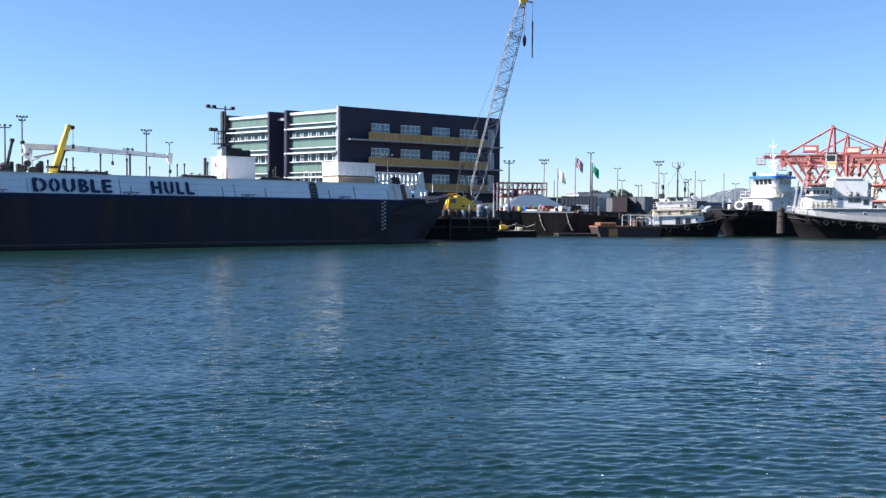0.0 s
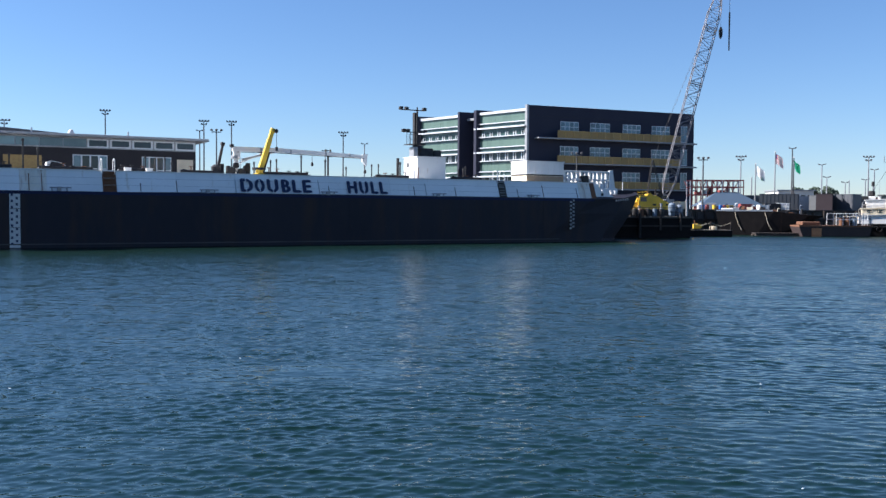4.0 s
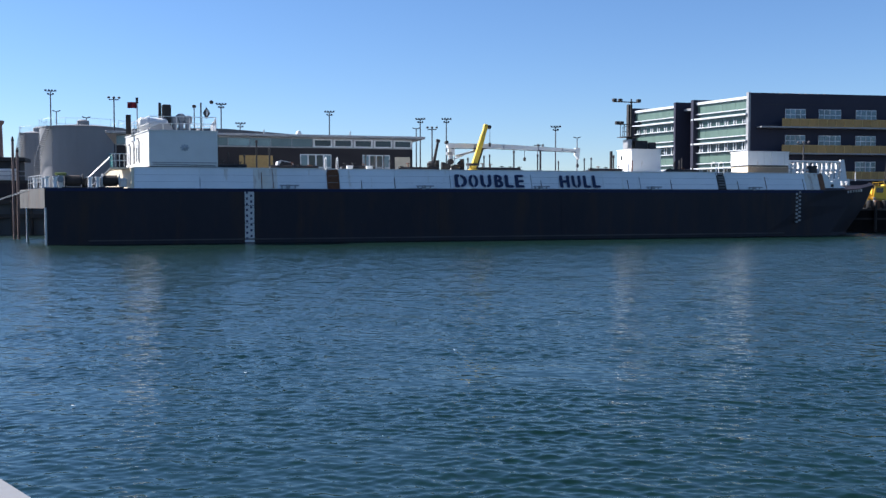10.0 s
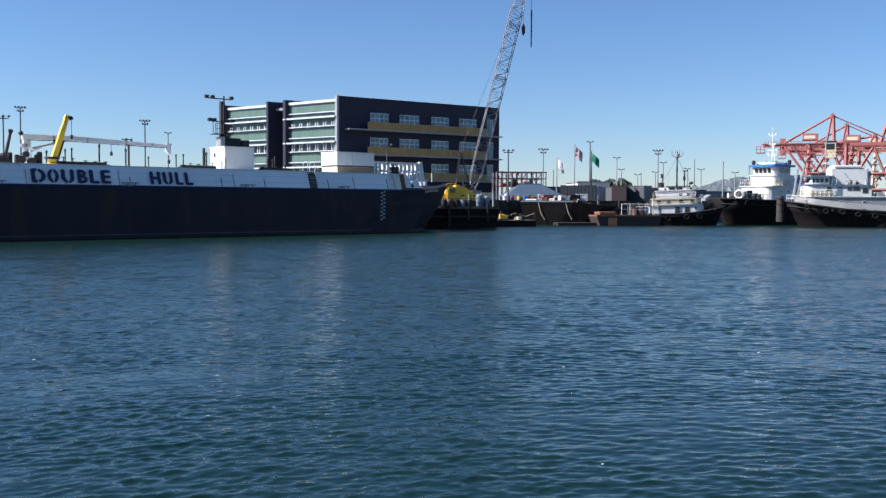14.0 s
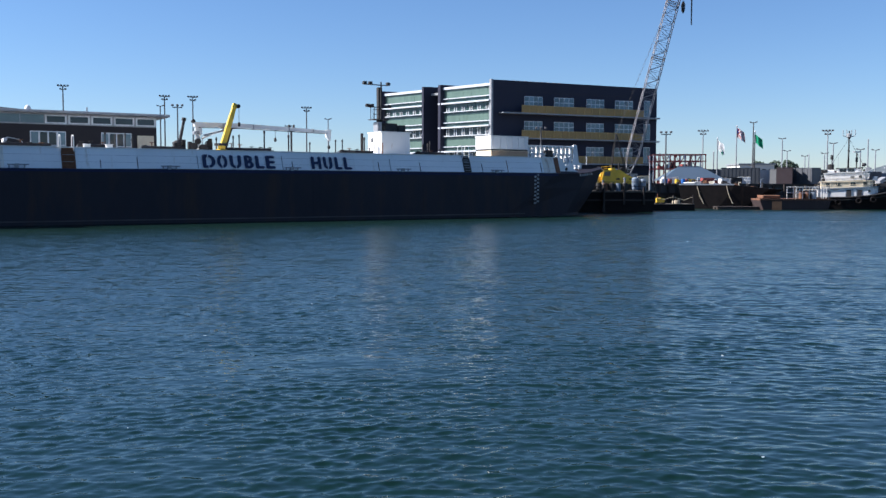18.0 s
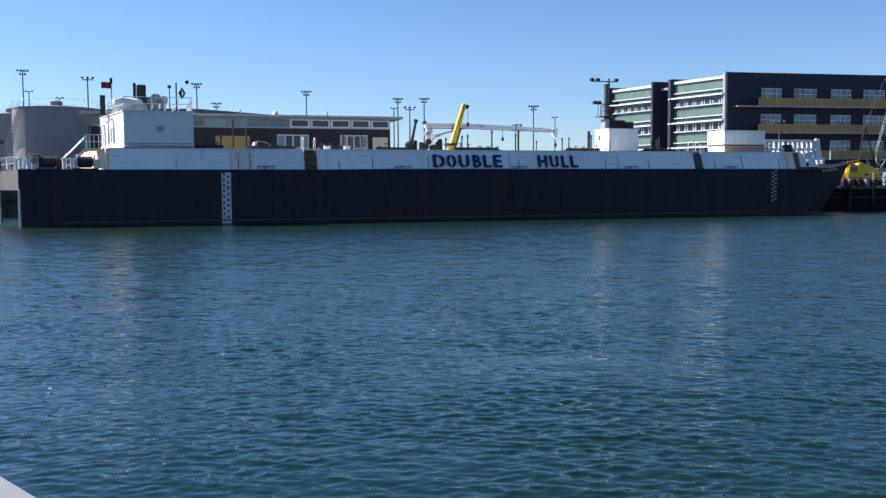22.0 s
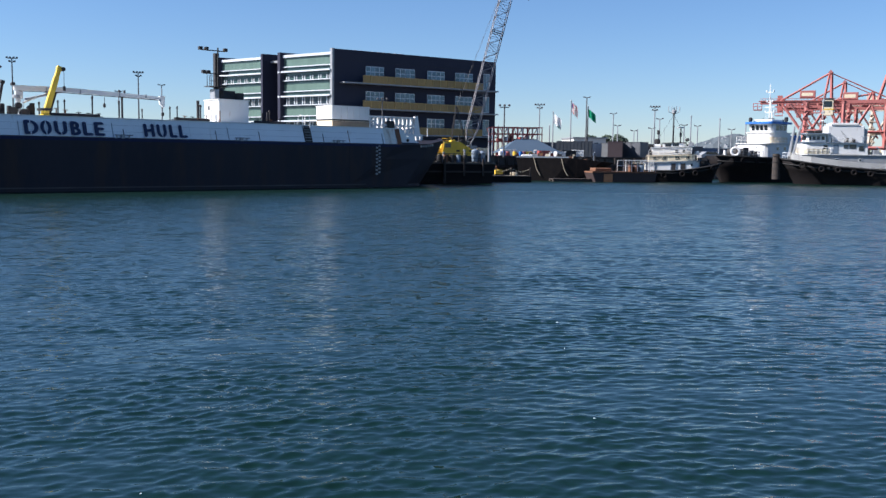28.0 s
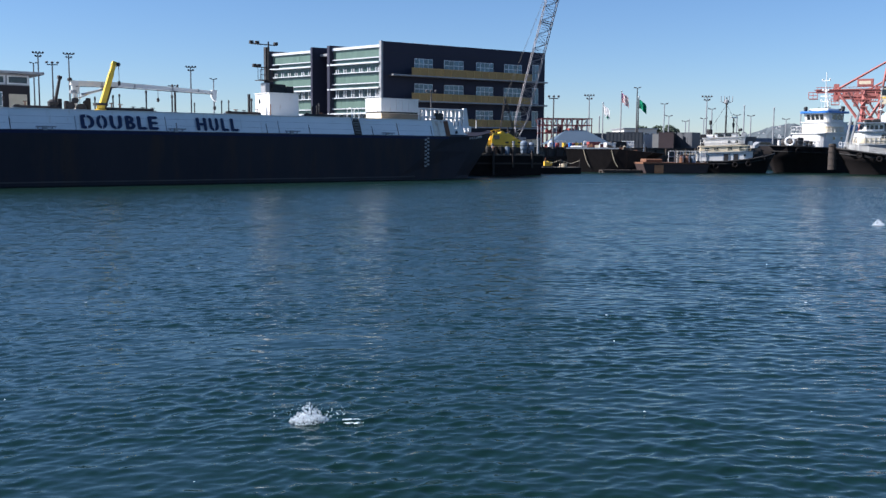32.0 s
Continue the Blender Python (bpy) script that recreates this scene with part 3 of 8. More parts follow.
                if i % 2 == 0:
                    for q in (-0.32, 0.2):
                        part("sash", B(0.14, 0.28, c + q, c + q + 0.14, top - 1.38, top - (0.75 if k == 0 else 0.2)), M_MULLION, blk)
    # roof plant
    for k in range(9):
        part("roof_vent", lathe(bmesh.new(), [(0.25, 19.6), (0.25, 20.8), (0.45, 20.9), (0.4, 21.15), (0.15, 21.25)], 8, 6 + 1.15 * k, 3.2), M_GALV, o)
    part("plant_screen", B(5.2, 17, 2.6, 2.75, 19.6, 21.0), M_GREY, o)
    return o


office = build_office()


# ---- the dark warehouse behind the barge ----
def build_warehouse():
    w = thing("warehouse", quay(0, 26), "low dark workshop with strip of high windows and flat roof", "building")
    L0, L1 = 3.9, 34.9
    Z0, Z1, ZR = LAND - 0.2, 9.05, 10.15
    part("front_wall", B(L0, L1, 0, 0.4, Z0, Z1), M_WALLDARK, w, "dark brown clad wall")
    part("end_wall", B(L1 - 0.4, L1, 0.4, 16, Z0, ZR), M_WALLDARK, w)
    part("end_wall", B(L0, L0 + 0.4, 0.4, 16, Z0, ZR), M_WALLDARK, w)
    part("back_wall", B(L0 + 0.4, L1 - 0.4, 15.6, 16, Z0, ZR), M_WALLDARK, w)
    part("roof", B(L0 - 1, L1 + 1.2, -1.0, 17, ZR, ZR + 0.28, 0.05), M_GREY, w, "thin flat roof with wide eaves")
    part("upper_roof", prism(bmesh.new(), [(4.5, ZR + 0.28), (24.5, ZR + 0.28), (22.5, ZR + 0.62), (15, ZR + 1.1), (8, ZR + 1.05), (4.5, ZR + 0.8)], "y", 4, 14), M_MASTDARK, w, "low dark vaulted roof")
    # clerestory
    part("clerestory_wall", B(L0, L1, 0.05, 0.35, Z1, ZR), M_GREY, w)
    n = 14
    for k in range(n):
        a = L0 + (L1 - L0) * k / n
        c = L0 + (L1 - L0) * (k + 1) / n
        f = part("clerestory_window", B(a + (0.08 if k > 8 else 0.01), c - (0.08 if k > 8 else 0.01), -0.04, 0.05, Z1 + 0.12, ZR - 0.12), M_MULLION if k > 8 else M_BLUEGREY, w, "high strip window")
        part("pane", B(a + (0.25 if k > 8 else 0.05), c - (0.25 if k > 8 else 0.05), -0.07, -0.03, Z1 + (0.25 if k > 8 else 0.16), ZR - (0.25 if k > 8 else 0.16)), M_PANEDARK if k > 8 else M_PANE, f)
    # white framed doors and windows
    for a, c in ((22.5, 25.85), (29.28, 32.3)):
        f = part("window", B(a, c, -0.05, 0.0, 5.6, 8.4), M_MULLION, w, "white framed glazed door group")
        for k in range(4):
            x0, x1 = a + (c - a) * k / 4, a + (c - a) * (k + 1) / 4
            for z0, z1 in ((5.7, 6.95), (7.05, 8.3)):
                part("pane", B(x0 + 0.08, x1 - 0.08, -0.08, -0.04, z0, z1), M_PANE if k in (0, 3) else M_PANEDARK, f)
    part("roller_door", B(16.1, 19.6, -0.06, 0.02, 3.3, 8.2), M_GOLD, w, "ochre yellow roller door")
    part("roller_door", B(32.9, 34.6, -0.06, 0.02, 3.3, 8.2), M_CREAM, w, "cream service door")
    # rooftop ventilators
    for x, r, vm in ((12.3, 1.0, M_MASTDARK), (22.8, 0.55, M_WHITE)):
        part("ventilator", lathe(bmesh.new(), [(r * 0.5, ZR + 0.15), (r * 0.65, ZR + 0.4), (r * 0.65, ZR + 0.6), (r * 0.4, ZR + 0.9), (0.05, ZR + 1.0)], 12, x, 3.2), vm, w, smooth=True)
    for x in (12.5, 19, 28.5):
        part("flue", T((x, 3, ZR + 0.2), (x, 3, ZR + 1.0), 0.08), M_GALV, w)
    return w


warehouse = build_warehouse()


# ---- storage tanks ----
def build_tank(az, rng, r, ztop, label):
    p = polar(az, rng)
    t = thing("storage_tank", pose(p.x, p.y, 0), label, "tank", "fuel tanks")
    part("shell", lathe(bmesh.new(), [(r, LAND - 0.2), (r, ztop)], 180), M_TANK, t, smooth=False)
    part("roof", lathe(bmesh.new(), [(r + 0.08, ztop), (r + 0.08, ztop + 0.12), (r * 0.5, ztop + 0.45), (0.3, ztop + 0.6)], 180), M_TANK, t)
    for k in range(1, 4):
        z = LAND + (ztop - LAND) * k / 4
        part("weld_ring", lathe(bmesh.new(), [(r + 0.02, z), (r + 0.02, z + 0.05)], 180), M_TANK, t)
    bm = bmesh.new()
    for k in range(24):
        a = 2 * math.pi * k / 24
        b = 2 * math.pi * (k + 1) / 24
        tube(bm, (r * math.cos(a), r * math.sin(a), ztop), (r * math.cos(a), r * math.sin(a), ztop + 1.1), 0.018, seg=4)
        tube(bm, (r * math.cos(a), r * math.sin(a), ztop + 1.1), (r * math.cos(b), r * math.sin(b), ztop + 1.1), 0.016, seg=4)
    part("roof_railing", bm, M_GALV, t)
    # stair that winds up the shell, and upright weld seams
    bm = bmesh.new()
    for k in range(40):
        a = radians(200 + 1.6 * k)
        z = LAND + (ztop - LAND) * (k + 1) / 40
        p0, p1 = (r * math.cos(a), r * math.sin(a), z), ((r + 0.75) * math.cos(a), (r + 0.75) * math.sin(a), z)
        tube(bm, p0, p1, 0.09, seg=4)
        tube(bm, p1, (p1[0], p1[1], z + 1.0), 0.018, seg=4)
    part("stair", bm, M_GREY, t, "grey stair winding up the tank")
    for k in range(10):
        a = 0.63 * k + 0.2
        part("weld_seam", T((r * math.cos(a), r * math.sin(a), LAND), (r * math.cos(a), r * math.sin(a), ztop), 0.03, seg=4), M_TANK, t)
    part("hatch", lathe(bmesh.new(), [(0.8, ztop + 0.3), (0.8, ztop + 0.9), (0.4, ztop + 1.1)], 10, 0.3 * r, -0.4 * r), M_TANK, t)
    return t


build_tank(-38.35, 140, 5.65, 13.35, "large pale grey cylindrical steel storage tank")
build_tank(-40.65, 158, 2.8, 13.7, "tall slim grey storage tank beside a larger one")


# ---- things on the tank barge ----
DECK, TRUNK = 4.24, 5.86


def railing(bm, pts, h=1.05, r=0.028, rails=(0.5, 1.0), gap=1.1):
    """Posts and rails along a path of floor points."""
    for p, q in zip(pts, pts[1:]):
        p, q = Vector(p), Vector(q)
        n = max(1, round((q - p).length / gap))
        for k in range(n + 1):
            a = p.lerp(q, k / n)
            tube(bm, a, a + Vector((0, 0, h)), r, seg=5)
        for k in rails:
            tube(bm, p + Vector((0, 0, h * k)), q + Vector((0, 0, h * k)), r, seg=5)
    return bm


def build_deckhouse():
    d = thing("aft_deckhouse", quay(0, 0), "white boxy deckhouse on the barge with railed roof", "deckhouse")
    plan = [(7.42, 1.0), (12.6, 1.0), (12.6, 10.0), (5.4, 10.0)]
    part("house_shell", prism(bmesh.new(), plan, "z", 6.0, 8.72), M_WHITE, d, "white painted steel walls")
    part("base_frame", prism(bmesh.new(), [(7.5, 1.15), (12.5, 1.15), (12.5, 9.9), (5.6, 9.9)], "z", TRUNK - 0.1, 6.0), M_DARK, d)
    part("roof_edge", prism(bmesh.new(), [(7.36, 0.93), (12.66, 0.93), (12.66, 10.07), (5.32, 10.07)], "z", 8.72, 8.8), M_WHITE, d)
    # doors, pipes and ledges on the lit end
    n = Vector((9.0, -2.02, 0)).normalized()
    for u, h in ((0.3, 2.0), (0.52, 1.9), (0.68, 1.7), (0.86, 1.8)):
        x, y = 7.42 - 2.02 * u, 1.0 + 9.0 * u
        part("gooseneck_vent", path_tube(bmesh.new(), [(x - 0.18, y, 6.3), (x - 0.18, y, 6.3 + h - 0.3), (x - 0.25, y - 0.1, 6.3 + h), (x - 0.35, y - 0.4, 6.3 + h - 0.1)], 0.055, 6), M_GREY, d, "grey gooseneck vent pipe")
    for u in (0.4, 0.5):
        x, y = 7.42 - 2.02 * u, 1.0 + 9.0 * u
        o = part("wall_ladder", railing(bmesh.new(), [(0, -0.35, 0.3), (0, 0.35, 0.3)], 1.1, 0.03, rails=(0.3, 0.6, 1.0), gap=0.7), M_GALV, d, "grey pipe ladder frame")
        o.matrix_basis = pose(x - 0.12, y, 6.2, 0, 0, 12.6)
    part("wall_seam", B(7.6, 12.5, 0.97, 1.0, 6.25, 6.32), M_GREY, d)
    part("wall_pipe", T((7.7, 0.93, 6.15), (12.4, 0.93, 6.08), 0.035), M_GREY, d)
    bm = bmesh.new()
    for k in range(8):
        a = math.pi * k / 4
        tube(bm, (10.1 + 0.06 * math.cos(a), 0.97, 7.45 + 0.06 * math.sin(a)), (10.1 + 0.33 * math.cos(a), 0.97, 7.45 + 0.28 * math.sin(a)), 0.11, 0.05, seg=5)
    part("emblem", bm, M_FADED, d, "small dark rosette emblem")
    part("roof_railing", railing(bmesh.new(), [(7.5, 1.1, 8.8), (12.5, 1.1, 8.8), (12.5, 9.9, 8.8), (5.5, 9.9, 8.8), (7.5, 1.1, 8.8)]), M_WHITE, d, "white pipe railing")
    # machinery on the roof
    bm = bmesh.new()
    for a, b, r in ((6.75, 8.7, 0.62),):
        tube(bm, (a, 5.5, 9.5), (b, 5.5, 9.5), r, seg=16)
        tube(bm, (a - 0.2, 5.5, 9.5), (a, 5.5, 9.5), r * 0.7, r, seg=16)
        tube(bm, (b, 5.5, 9.5), (b + 0.2, 5.5, 9.5), r, r * 0.7, seg=16)
    part("roof_tank", bm, M_WHITE, d, "white horizontal tank", smooth=False)
    for x in (7.1, 8.3):
        part("tank_saddle", B(x - 0.1, x + 0.1, 5.0, 6.0, 8.8, 9.1), M_GREY, d)
    part("funnel", B(8.4, 9.15, 5.2, 6.4, 8.8, 11.2, 0.08), M_DARK, d, "dark square funnel")
    part("funnel_pipe", T((8.25, 5.6, 8.8), (8.25, 5.6, 11.35), 0.12), M_DARK, d)
    for x, z in ((9.4, 10.1), (9.9, 10.35), (10.45, 10.2)):
        part("ventilator", lathe(bmesh.new(), [(0.22, 8.8), (0.22, z - 0.5), (0.36, z - 0.45), (0.38, z), (0.2, z + 0.15)], 10, x, 5.6), M_GREY, d, "grey cowl ventilator")
    part("vent_box", B(5.55, 5.95, 6.5, 7.1, 8.8, 10.4), M_DARK, d)
    part("skylight", prism(bmesh.new(), [(7.0, 8.8), (8.2, 9.4), (9.0, 9.4), (9.4, 8.8)], "y", 2.5, 4.5), M_GREY, d)
    # mast with a diamond day mark
    part("day_mark_mast", T((11.5, 5, 8.8), (11.5, 5, 11.4), 0.06), M_DARK, d)
    bm = bmesh.new()
    prism(bm, [(0, -0.5), (0.3, 0), (0, 0.5), (-0.3, 0)], "y", -0.03, 0.03)
    o = part("day_mark", bm, M_DARK, d, "black diamond-shaped day mark")
    o.matrix_basis = pose(11.95, 5, 10.55)
    bm = bmesh.new()
    prism(bm, [(0, -0.3), (0.14, 0), (0, 0.3), (-0.02, 0)], "y", -0.05, -0.035)
    o2 = part("day_mark_centre", bm, M_WHITE, d)
    o2.matrix_basis = pose(11.95, 5, 10.55)
    part("lamp_post", T((10.95, 4.5, 8.8), (10.95, 4.5, 10.95), 0.04), M_DARK, d)
    part("lamp", lathe(bmesh.new(), [(0.07, 10.88), (0.16, 10.95), (0.16, 11.1), (0.06, 11.16)], 8, 10.95, 4.5), M_DARK, d)
    part("lamp", lathe(bmesh.new(), [(0.07, 11.3), (0.16, 11.38), (0.16, 11.54), (0.06, 11.6)], 8, 12.35, 4.9), M_DARK, d)
    part("flag_mast", T((6.47, 6, 8.8), (6.47, 6, 11.6), 0.05), M_GREY, d)
    part("mast_lamp", B(6.37, 6.57, 5.9, 6.1, 11.3, 11.75), M_DARK, d)
    # aft stair and landing
    bm = bmesh.new()
    for y in (2.3, 3.2):
        tube(bm, (2.9, y, DECK), (4.6, y, 5.9), 0.055, seg=4)
        tube(bm, (2.9, y, DECK + 0.9), (4.6, y, 6.85), 0.035, seg=5)
    for k in range(9):
        x, z = 2.9 + 1.7 * (k + 1) / 10, DECK + 1.66 * (k + 1) / 10
        box(bm, x - 0.11, x + 0.11, 2.3, 3.2, z - 0.02, z + 0.02)
    part("stair", bm, M_GREY, d, "grey steel stair")
    part("landing", B(4.5, 6.4, 1.6, 4.6, 5.78, 5.9), M_CREAM, d, "cream landing platform")
    for y in (1.7, 4.4):
        part("landing_leg", B(5.95, 6.15, y - 0.1, y + 0.1, DECK, 5.78), M_CREAM, d)
    part("landing_railing", railing(bmesh.new(), [(4.55, 1.7, 5.9), (5.9, 1.7, 5.9)], gap=0.35), M_WHITE, d)
    part("landing_railing", railing(bmesh.new(), [(4.55, 1.7, 5.9), (4.55, 4.5, 5.9)], gap=0.5), M_TEAL, d, "turquoise railing")
    part("railing_screen", B(4.5, 4.54, 1.7, 3.2, 5.9, 7.0), M_TEAL, d)
    return d


build_deckhouse()


def build_red_flag():
    f = thing("red_flag", quay(6.42, 6, 10.9), "small red flag on a mast on the deckhouse roof", "flag")
    bm = bmesh.new()
    n = 8
    rows = [[bm.verts.new((-0.72 * k / n, 0.06 * math.sin(k * 1.1), z)) for k in range(n + 1)] for z in (0.0, 0.5)]
    for k in range(n):
        bm.faces.new((rows[0][k], rows[0][k + 1], rows[1][k + 1], rows[1][k]))
    bmesh.ops.solidify(bm, geom=bm.faces[:], thickness=0.02)
    part("cloth", bm, mat("red_cloth", (0.16, 0.02, 0.035), 0.8), f)
    return f


red_flag = build_red_flag()


def build_bollard(s, o, z, h=0.8):
    t = thing("bollard", quay(s, o, z), "pale painted steel double bollard on the barge deck", "bollard", "barge bollards")
    part("base", B(-0.5, 0.5, -0.25, 0.25, 0, 0.1), M_GREY, t)
    for x in (-0.28, 0.28):
        part("post", lathe(bmesh.new(), [(0.16, 0.1), (0.16, h), (0.22, h + 0.02), (0.22, h + 0.1)], 12, x, 0), M_WHITE_RUSTY, t)
    return t


for s, o in ((0.35, 0.9), (-0.9, 4.6), (3.4, 0.8), (69.9, 1.2), (72.6, 2.4)):
    build_bollard(s, o, DECK if s < 60 else 4.3)


def build_winch(s, o, z, turn, label, m1, m2):
    t = thing("mooring_winch", quay(s, o, z, turn), label, "winch")
    part("bed", B(-0.9, 0.9, -0.6, 0.6, 0, 0.12), m2, t)
    for x in (-0.62, 0.62):
        part("flange", T((x - 0.04, 0, 0.6), (x + 0.04, 0, 0.6), 0.55, seg=16), m1, t)
    part("drum", T((-0.6, 0, 0.6), (0.6, 0, 0.6), 0.3, seg=14), m2, t)
    part("rope_coil", T((-0.5, 0, 0.6), (0.45, 0, 0.6), 0.42, seg=14), M_PILE, t)
    part("motor", B(0.68, 1.15, -0.25, 0.25, 0.12, 0.8, 0.05), m1, t)
    return t


build_winch(1.9, 1.6, DECK, 10, "dark mooring winch wound with rope", M_DARK, M_DARK)
build_winch(4.6, 1.1, DECK, 0, "black mooring drum with white end flanges", M_WHITE, M_BLACK)


def build_yellow_box():
    t = thing("valve_station", quay(1.0, 1.3, DECK), "small pale valve stand with an olive canvas cover", "valve")
    part("stand", B(-0.2, 0.2, -0.2, 0.2, 0, 1.0, 0.03), M_WHITE, t)
    part("lid", B(-0.42, 0.42, -0.3, 0.3, 1.0, 1.22, 0.06), M_OLIVE, t)
    part("handwheel", T((0, -0.25, 0.7), (0, -0.32, 0.7), 0.25, seg=12), M_GREY, t)


build_yellow_box()
tagged(part("stern_railing", railing(bmesh.new(), [(-1.9, 6.3, 0), (-0.35, 1.5, 0)], 1.0, gap=0.8), M_GALV), "grey pipe railing along the barge's stern", "railing").matrix_basis = quay(0, 0, DECK)


def build_deck_crane():
    c = thing("deck_crane", quay(33.3, 6, TRUNK), "white hose-handling crane with a long level boom", "crane")
    part("pedestal", lathe(bmesh.new(), [(0.7, 0), (0.7, 0.25), (0.2, 0.35), (0.2, 1.5), (0.3, 1.6), (0.3, 1.8)], 14), M_WHITE, c)
    for k, (x, y, z, r) in enumerate(((-0.6, -0.7, 0.5, 0.32), (0.2, -0.8, 0.35, 0.35), (0.75, -0.6, 0.75, 0.28), (-0.2, -0.6, 0.95, 0.25))):
        part("hose_reel", T((x, y - 0.2, z), (x, y + 0.2, z), r, seg=12), M_DARK if k % 2 else M_BLACK, c)
    part("head_bracket", B(-0.4, 0.1, -0.3, 0.3, 1.55, 1.85, 0.05), M_GREY, c)
    part("head", prism(bmesh.new(), [(-0.2, 1.8), (0.25, 1.8), (0.4, 2.3), (0.2, 2.62), (-0.25, 2.62)], "y", -0.2, 0.2), M_WHITE, c)
    bm = bmesh.new()
    sec = lambda x, z, h, w: [(x, -w, z - h), (x, w, z - h), (x, w, z + h), (x, -w, z + h)]
    loft(bm, [sec(-0.35, 2.42, 0.2, 0.18), sec(4.0, 2.45, 0.19, 0.16), sec(9.0, 2.28, 0.16, 0.14), sec(12.3, 2.15, 0.12, 0.11)])
    part("boom", bm, M_WHITE, c, "white box-section boom")
    part("ram", T((0.5, 0.0, 1.5), (3.4, 0.0, 2.25), 0.1), M_GALV, c)
    part("strut", T((0.3, 0.1, 1.2), (2.6, 0.1, 2.2), 0.07), M_WHITE, c)
    for x in (-0.32, 0.3):
        part("ladder_rail", T((x, -0.3, 0.3), (x * 0.8, -0.3, 2.5), 0.03, seg=6), M_WHITE, c)
    for k in range(6):
        part("rung", T((-0.3, -0.3, 0.6 + 0.32 * k), (0.28, -0.3, 0.6 + 0.32 * k), 0.02, seg=5), M_WHITE, c)
    for x in (2.2, 5.0, 8.4, 10.8):
        part("boom_clip", B(x - 0.05, x + 0.05, -0.2, 0.2, 2.12, 2.62 - 0.02 * x), M_GREY, c)
    part("boom_hose", path_tube(bmesh.new(), [(0.0, -0.2, 2.15), (3.5, -0.2, 2.2), (8.8, -0.18, 2.06), (12.2, -0.14, 1.98)], 0.035, 6), M_DARK, c)
    part("boom_tip", prism(bmesh.new(), [(12.1, 1.7), (12.5, 1.3), (12.6, 2.4), (12.1, 2.35)], "y", -0.15, 0.15), M_WHITE, c)
    part("sheave", T((-0.4, -0.2, 2.7), (-0.4, 0.2, 2.7), 0.15, seg=12), M_DARK, c)
    part("hook_line", T((12.4, 0, 1.4), (12.4, 0, 0.9), 0.025, seg=4), M_DARK, c)
    part("hook", lathe(bmesh.new(), [(0.05, 0.55), (0.14, 0.65), (0.14, 0.85), (0.05, 0.95)], 8, 12.4, 0), M_DARK, c)
    part("hook_line", T((7.1, 0, 2.2), (7.1, 0, 1.5), 0.025, seg=4), M_DARK, c)
    part("hook", lathe(bmesh.new(), [(0.05, 1.1), (0.14, 1.2), (0.12, 1.4), (0.04, 1.5)], 8, 7.1, 0), M_DARK, c)
    for x, y, h in ((-0.9, -0.6, 0.9), (0.9, -0.5, 1.2), (1.2, 0.4, 1.0), (-1.2, 0.3, 1.1)):
        part("control_box", B(x - 0.16, x + 0.16, y - 0.2, y + 0.2, 0, h, 0.04), M_DARK, c)
    return c


build_deck_crane()


def build_boom_rest(s, o, ztop):
    t = thing("boom_rest", quay(s, o, TRUNK), "dark steel post holding the crane boom", "post")
    part("post", T((0, 0, 0), (0, 0, ztop - TRUNK - 0.35), 0.1), M_DARK, t)
    part("fork", prism(bmesh.new(), [(-0.25, 0), (0.25, 0), (0.3, 0.6), (0.18, 0.6), (0.14, 0.22), (-0.14, 0.22), (-0.18, 0.6), (-0.3, 0.6)], "y", -0.12, 0.12), M_DARK, t).location.z = ztop - TRUNK - 0.45
    part("foot", lathe(bmesh.new(), [(0.28, 0), (0.28, 0.08), (0.12, 0.3)], 8), M_DARK, t)
    return t


build_boom_rest(41.96, 6, 8.4)


def build_yellow_boom():
    c = thing("yellow_crane", quay(34.72, 4, TRUNK), "yellow folding deck crane with raised telescopic boom", "crane")
    part("pedestal", lathe(bmesh.new(), [(0.5, 0), (0.5, 0.2), (0.3, 0.3), (0.3, 0.6)], 12), M_YELLOW, c)
    bm = bmesh.new()
    d = Vector((1.28, 0, 4.02)).normalized()
    a = Vector((d.z, 0, -d.x))

    def sec(t, w):
        p = d * t + Vector((0, 0, 0.2))
        return [p + a * w + Vector((0, w, 0)), p + a * w - Vector((0, w, 0)), p - a * w - Vector((0, w, 0)), p - a * w + Vector((0, w, 0))]
    part("boom", loft(bm, [sec(0, 0.21), sec(3.2, 0.19)]), M_YELLOW, c, "yellow box-section boom")
    part("boom_extension", loft(bmesh.new(), [sec(3.0, 0.165), sec(4.05, 0.16)]), M_YELLOW, c)
    part("boom_head", loft(bmesh.new(), [sec(3.9, 0.2), sec(4.2, 0.17)]), M_YELLOW, c)
    part("sheave", T((1.5, -0.25, 3.98), (1.5, 0.25, 3.98), 0.17, seg=12), M_DARK, c)
    part("hoist_line", T((1.6, 0, 3.95), (1.6, 0, 2.6), 0.022, seg=4), M_DARK, c)
    part("hook_block", B(1.5, 1.7, -0.1, 0.1, 2.25, 2.62, 0.04), M_DARK, c)
    part("ram", T((0.4, 0, 0.35), (0.95, 0, 2.1), 0.08), M_DARK, c)
    part("slew_ring", lathe(bmesh.new(), [(0.6, 0.55), (0.6, 0.75)], 14), M_DARK, c)
    return c


build_yellow_boom()


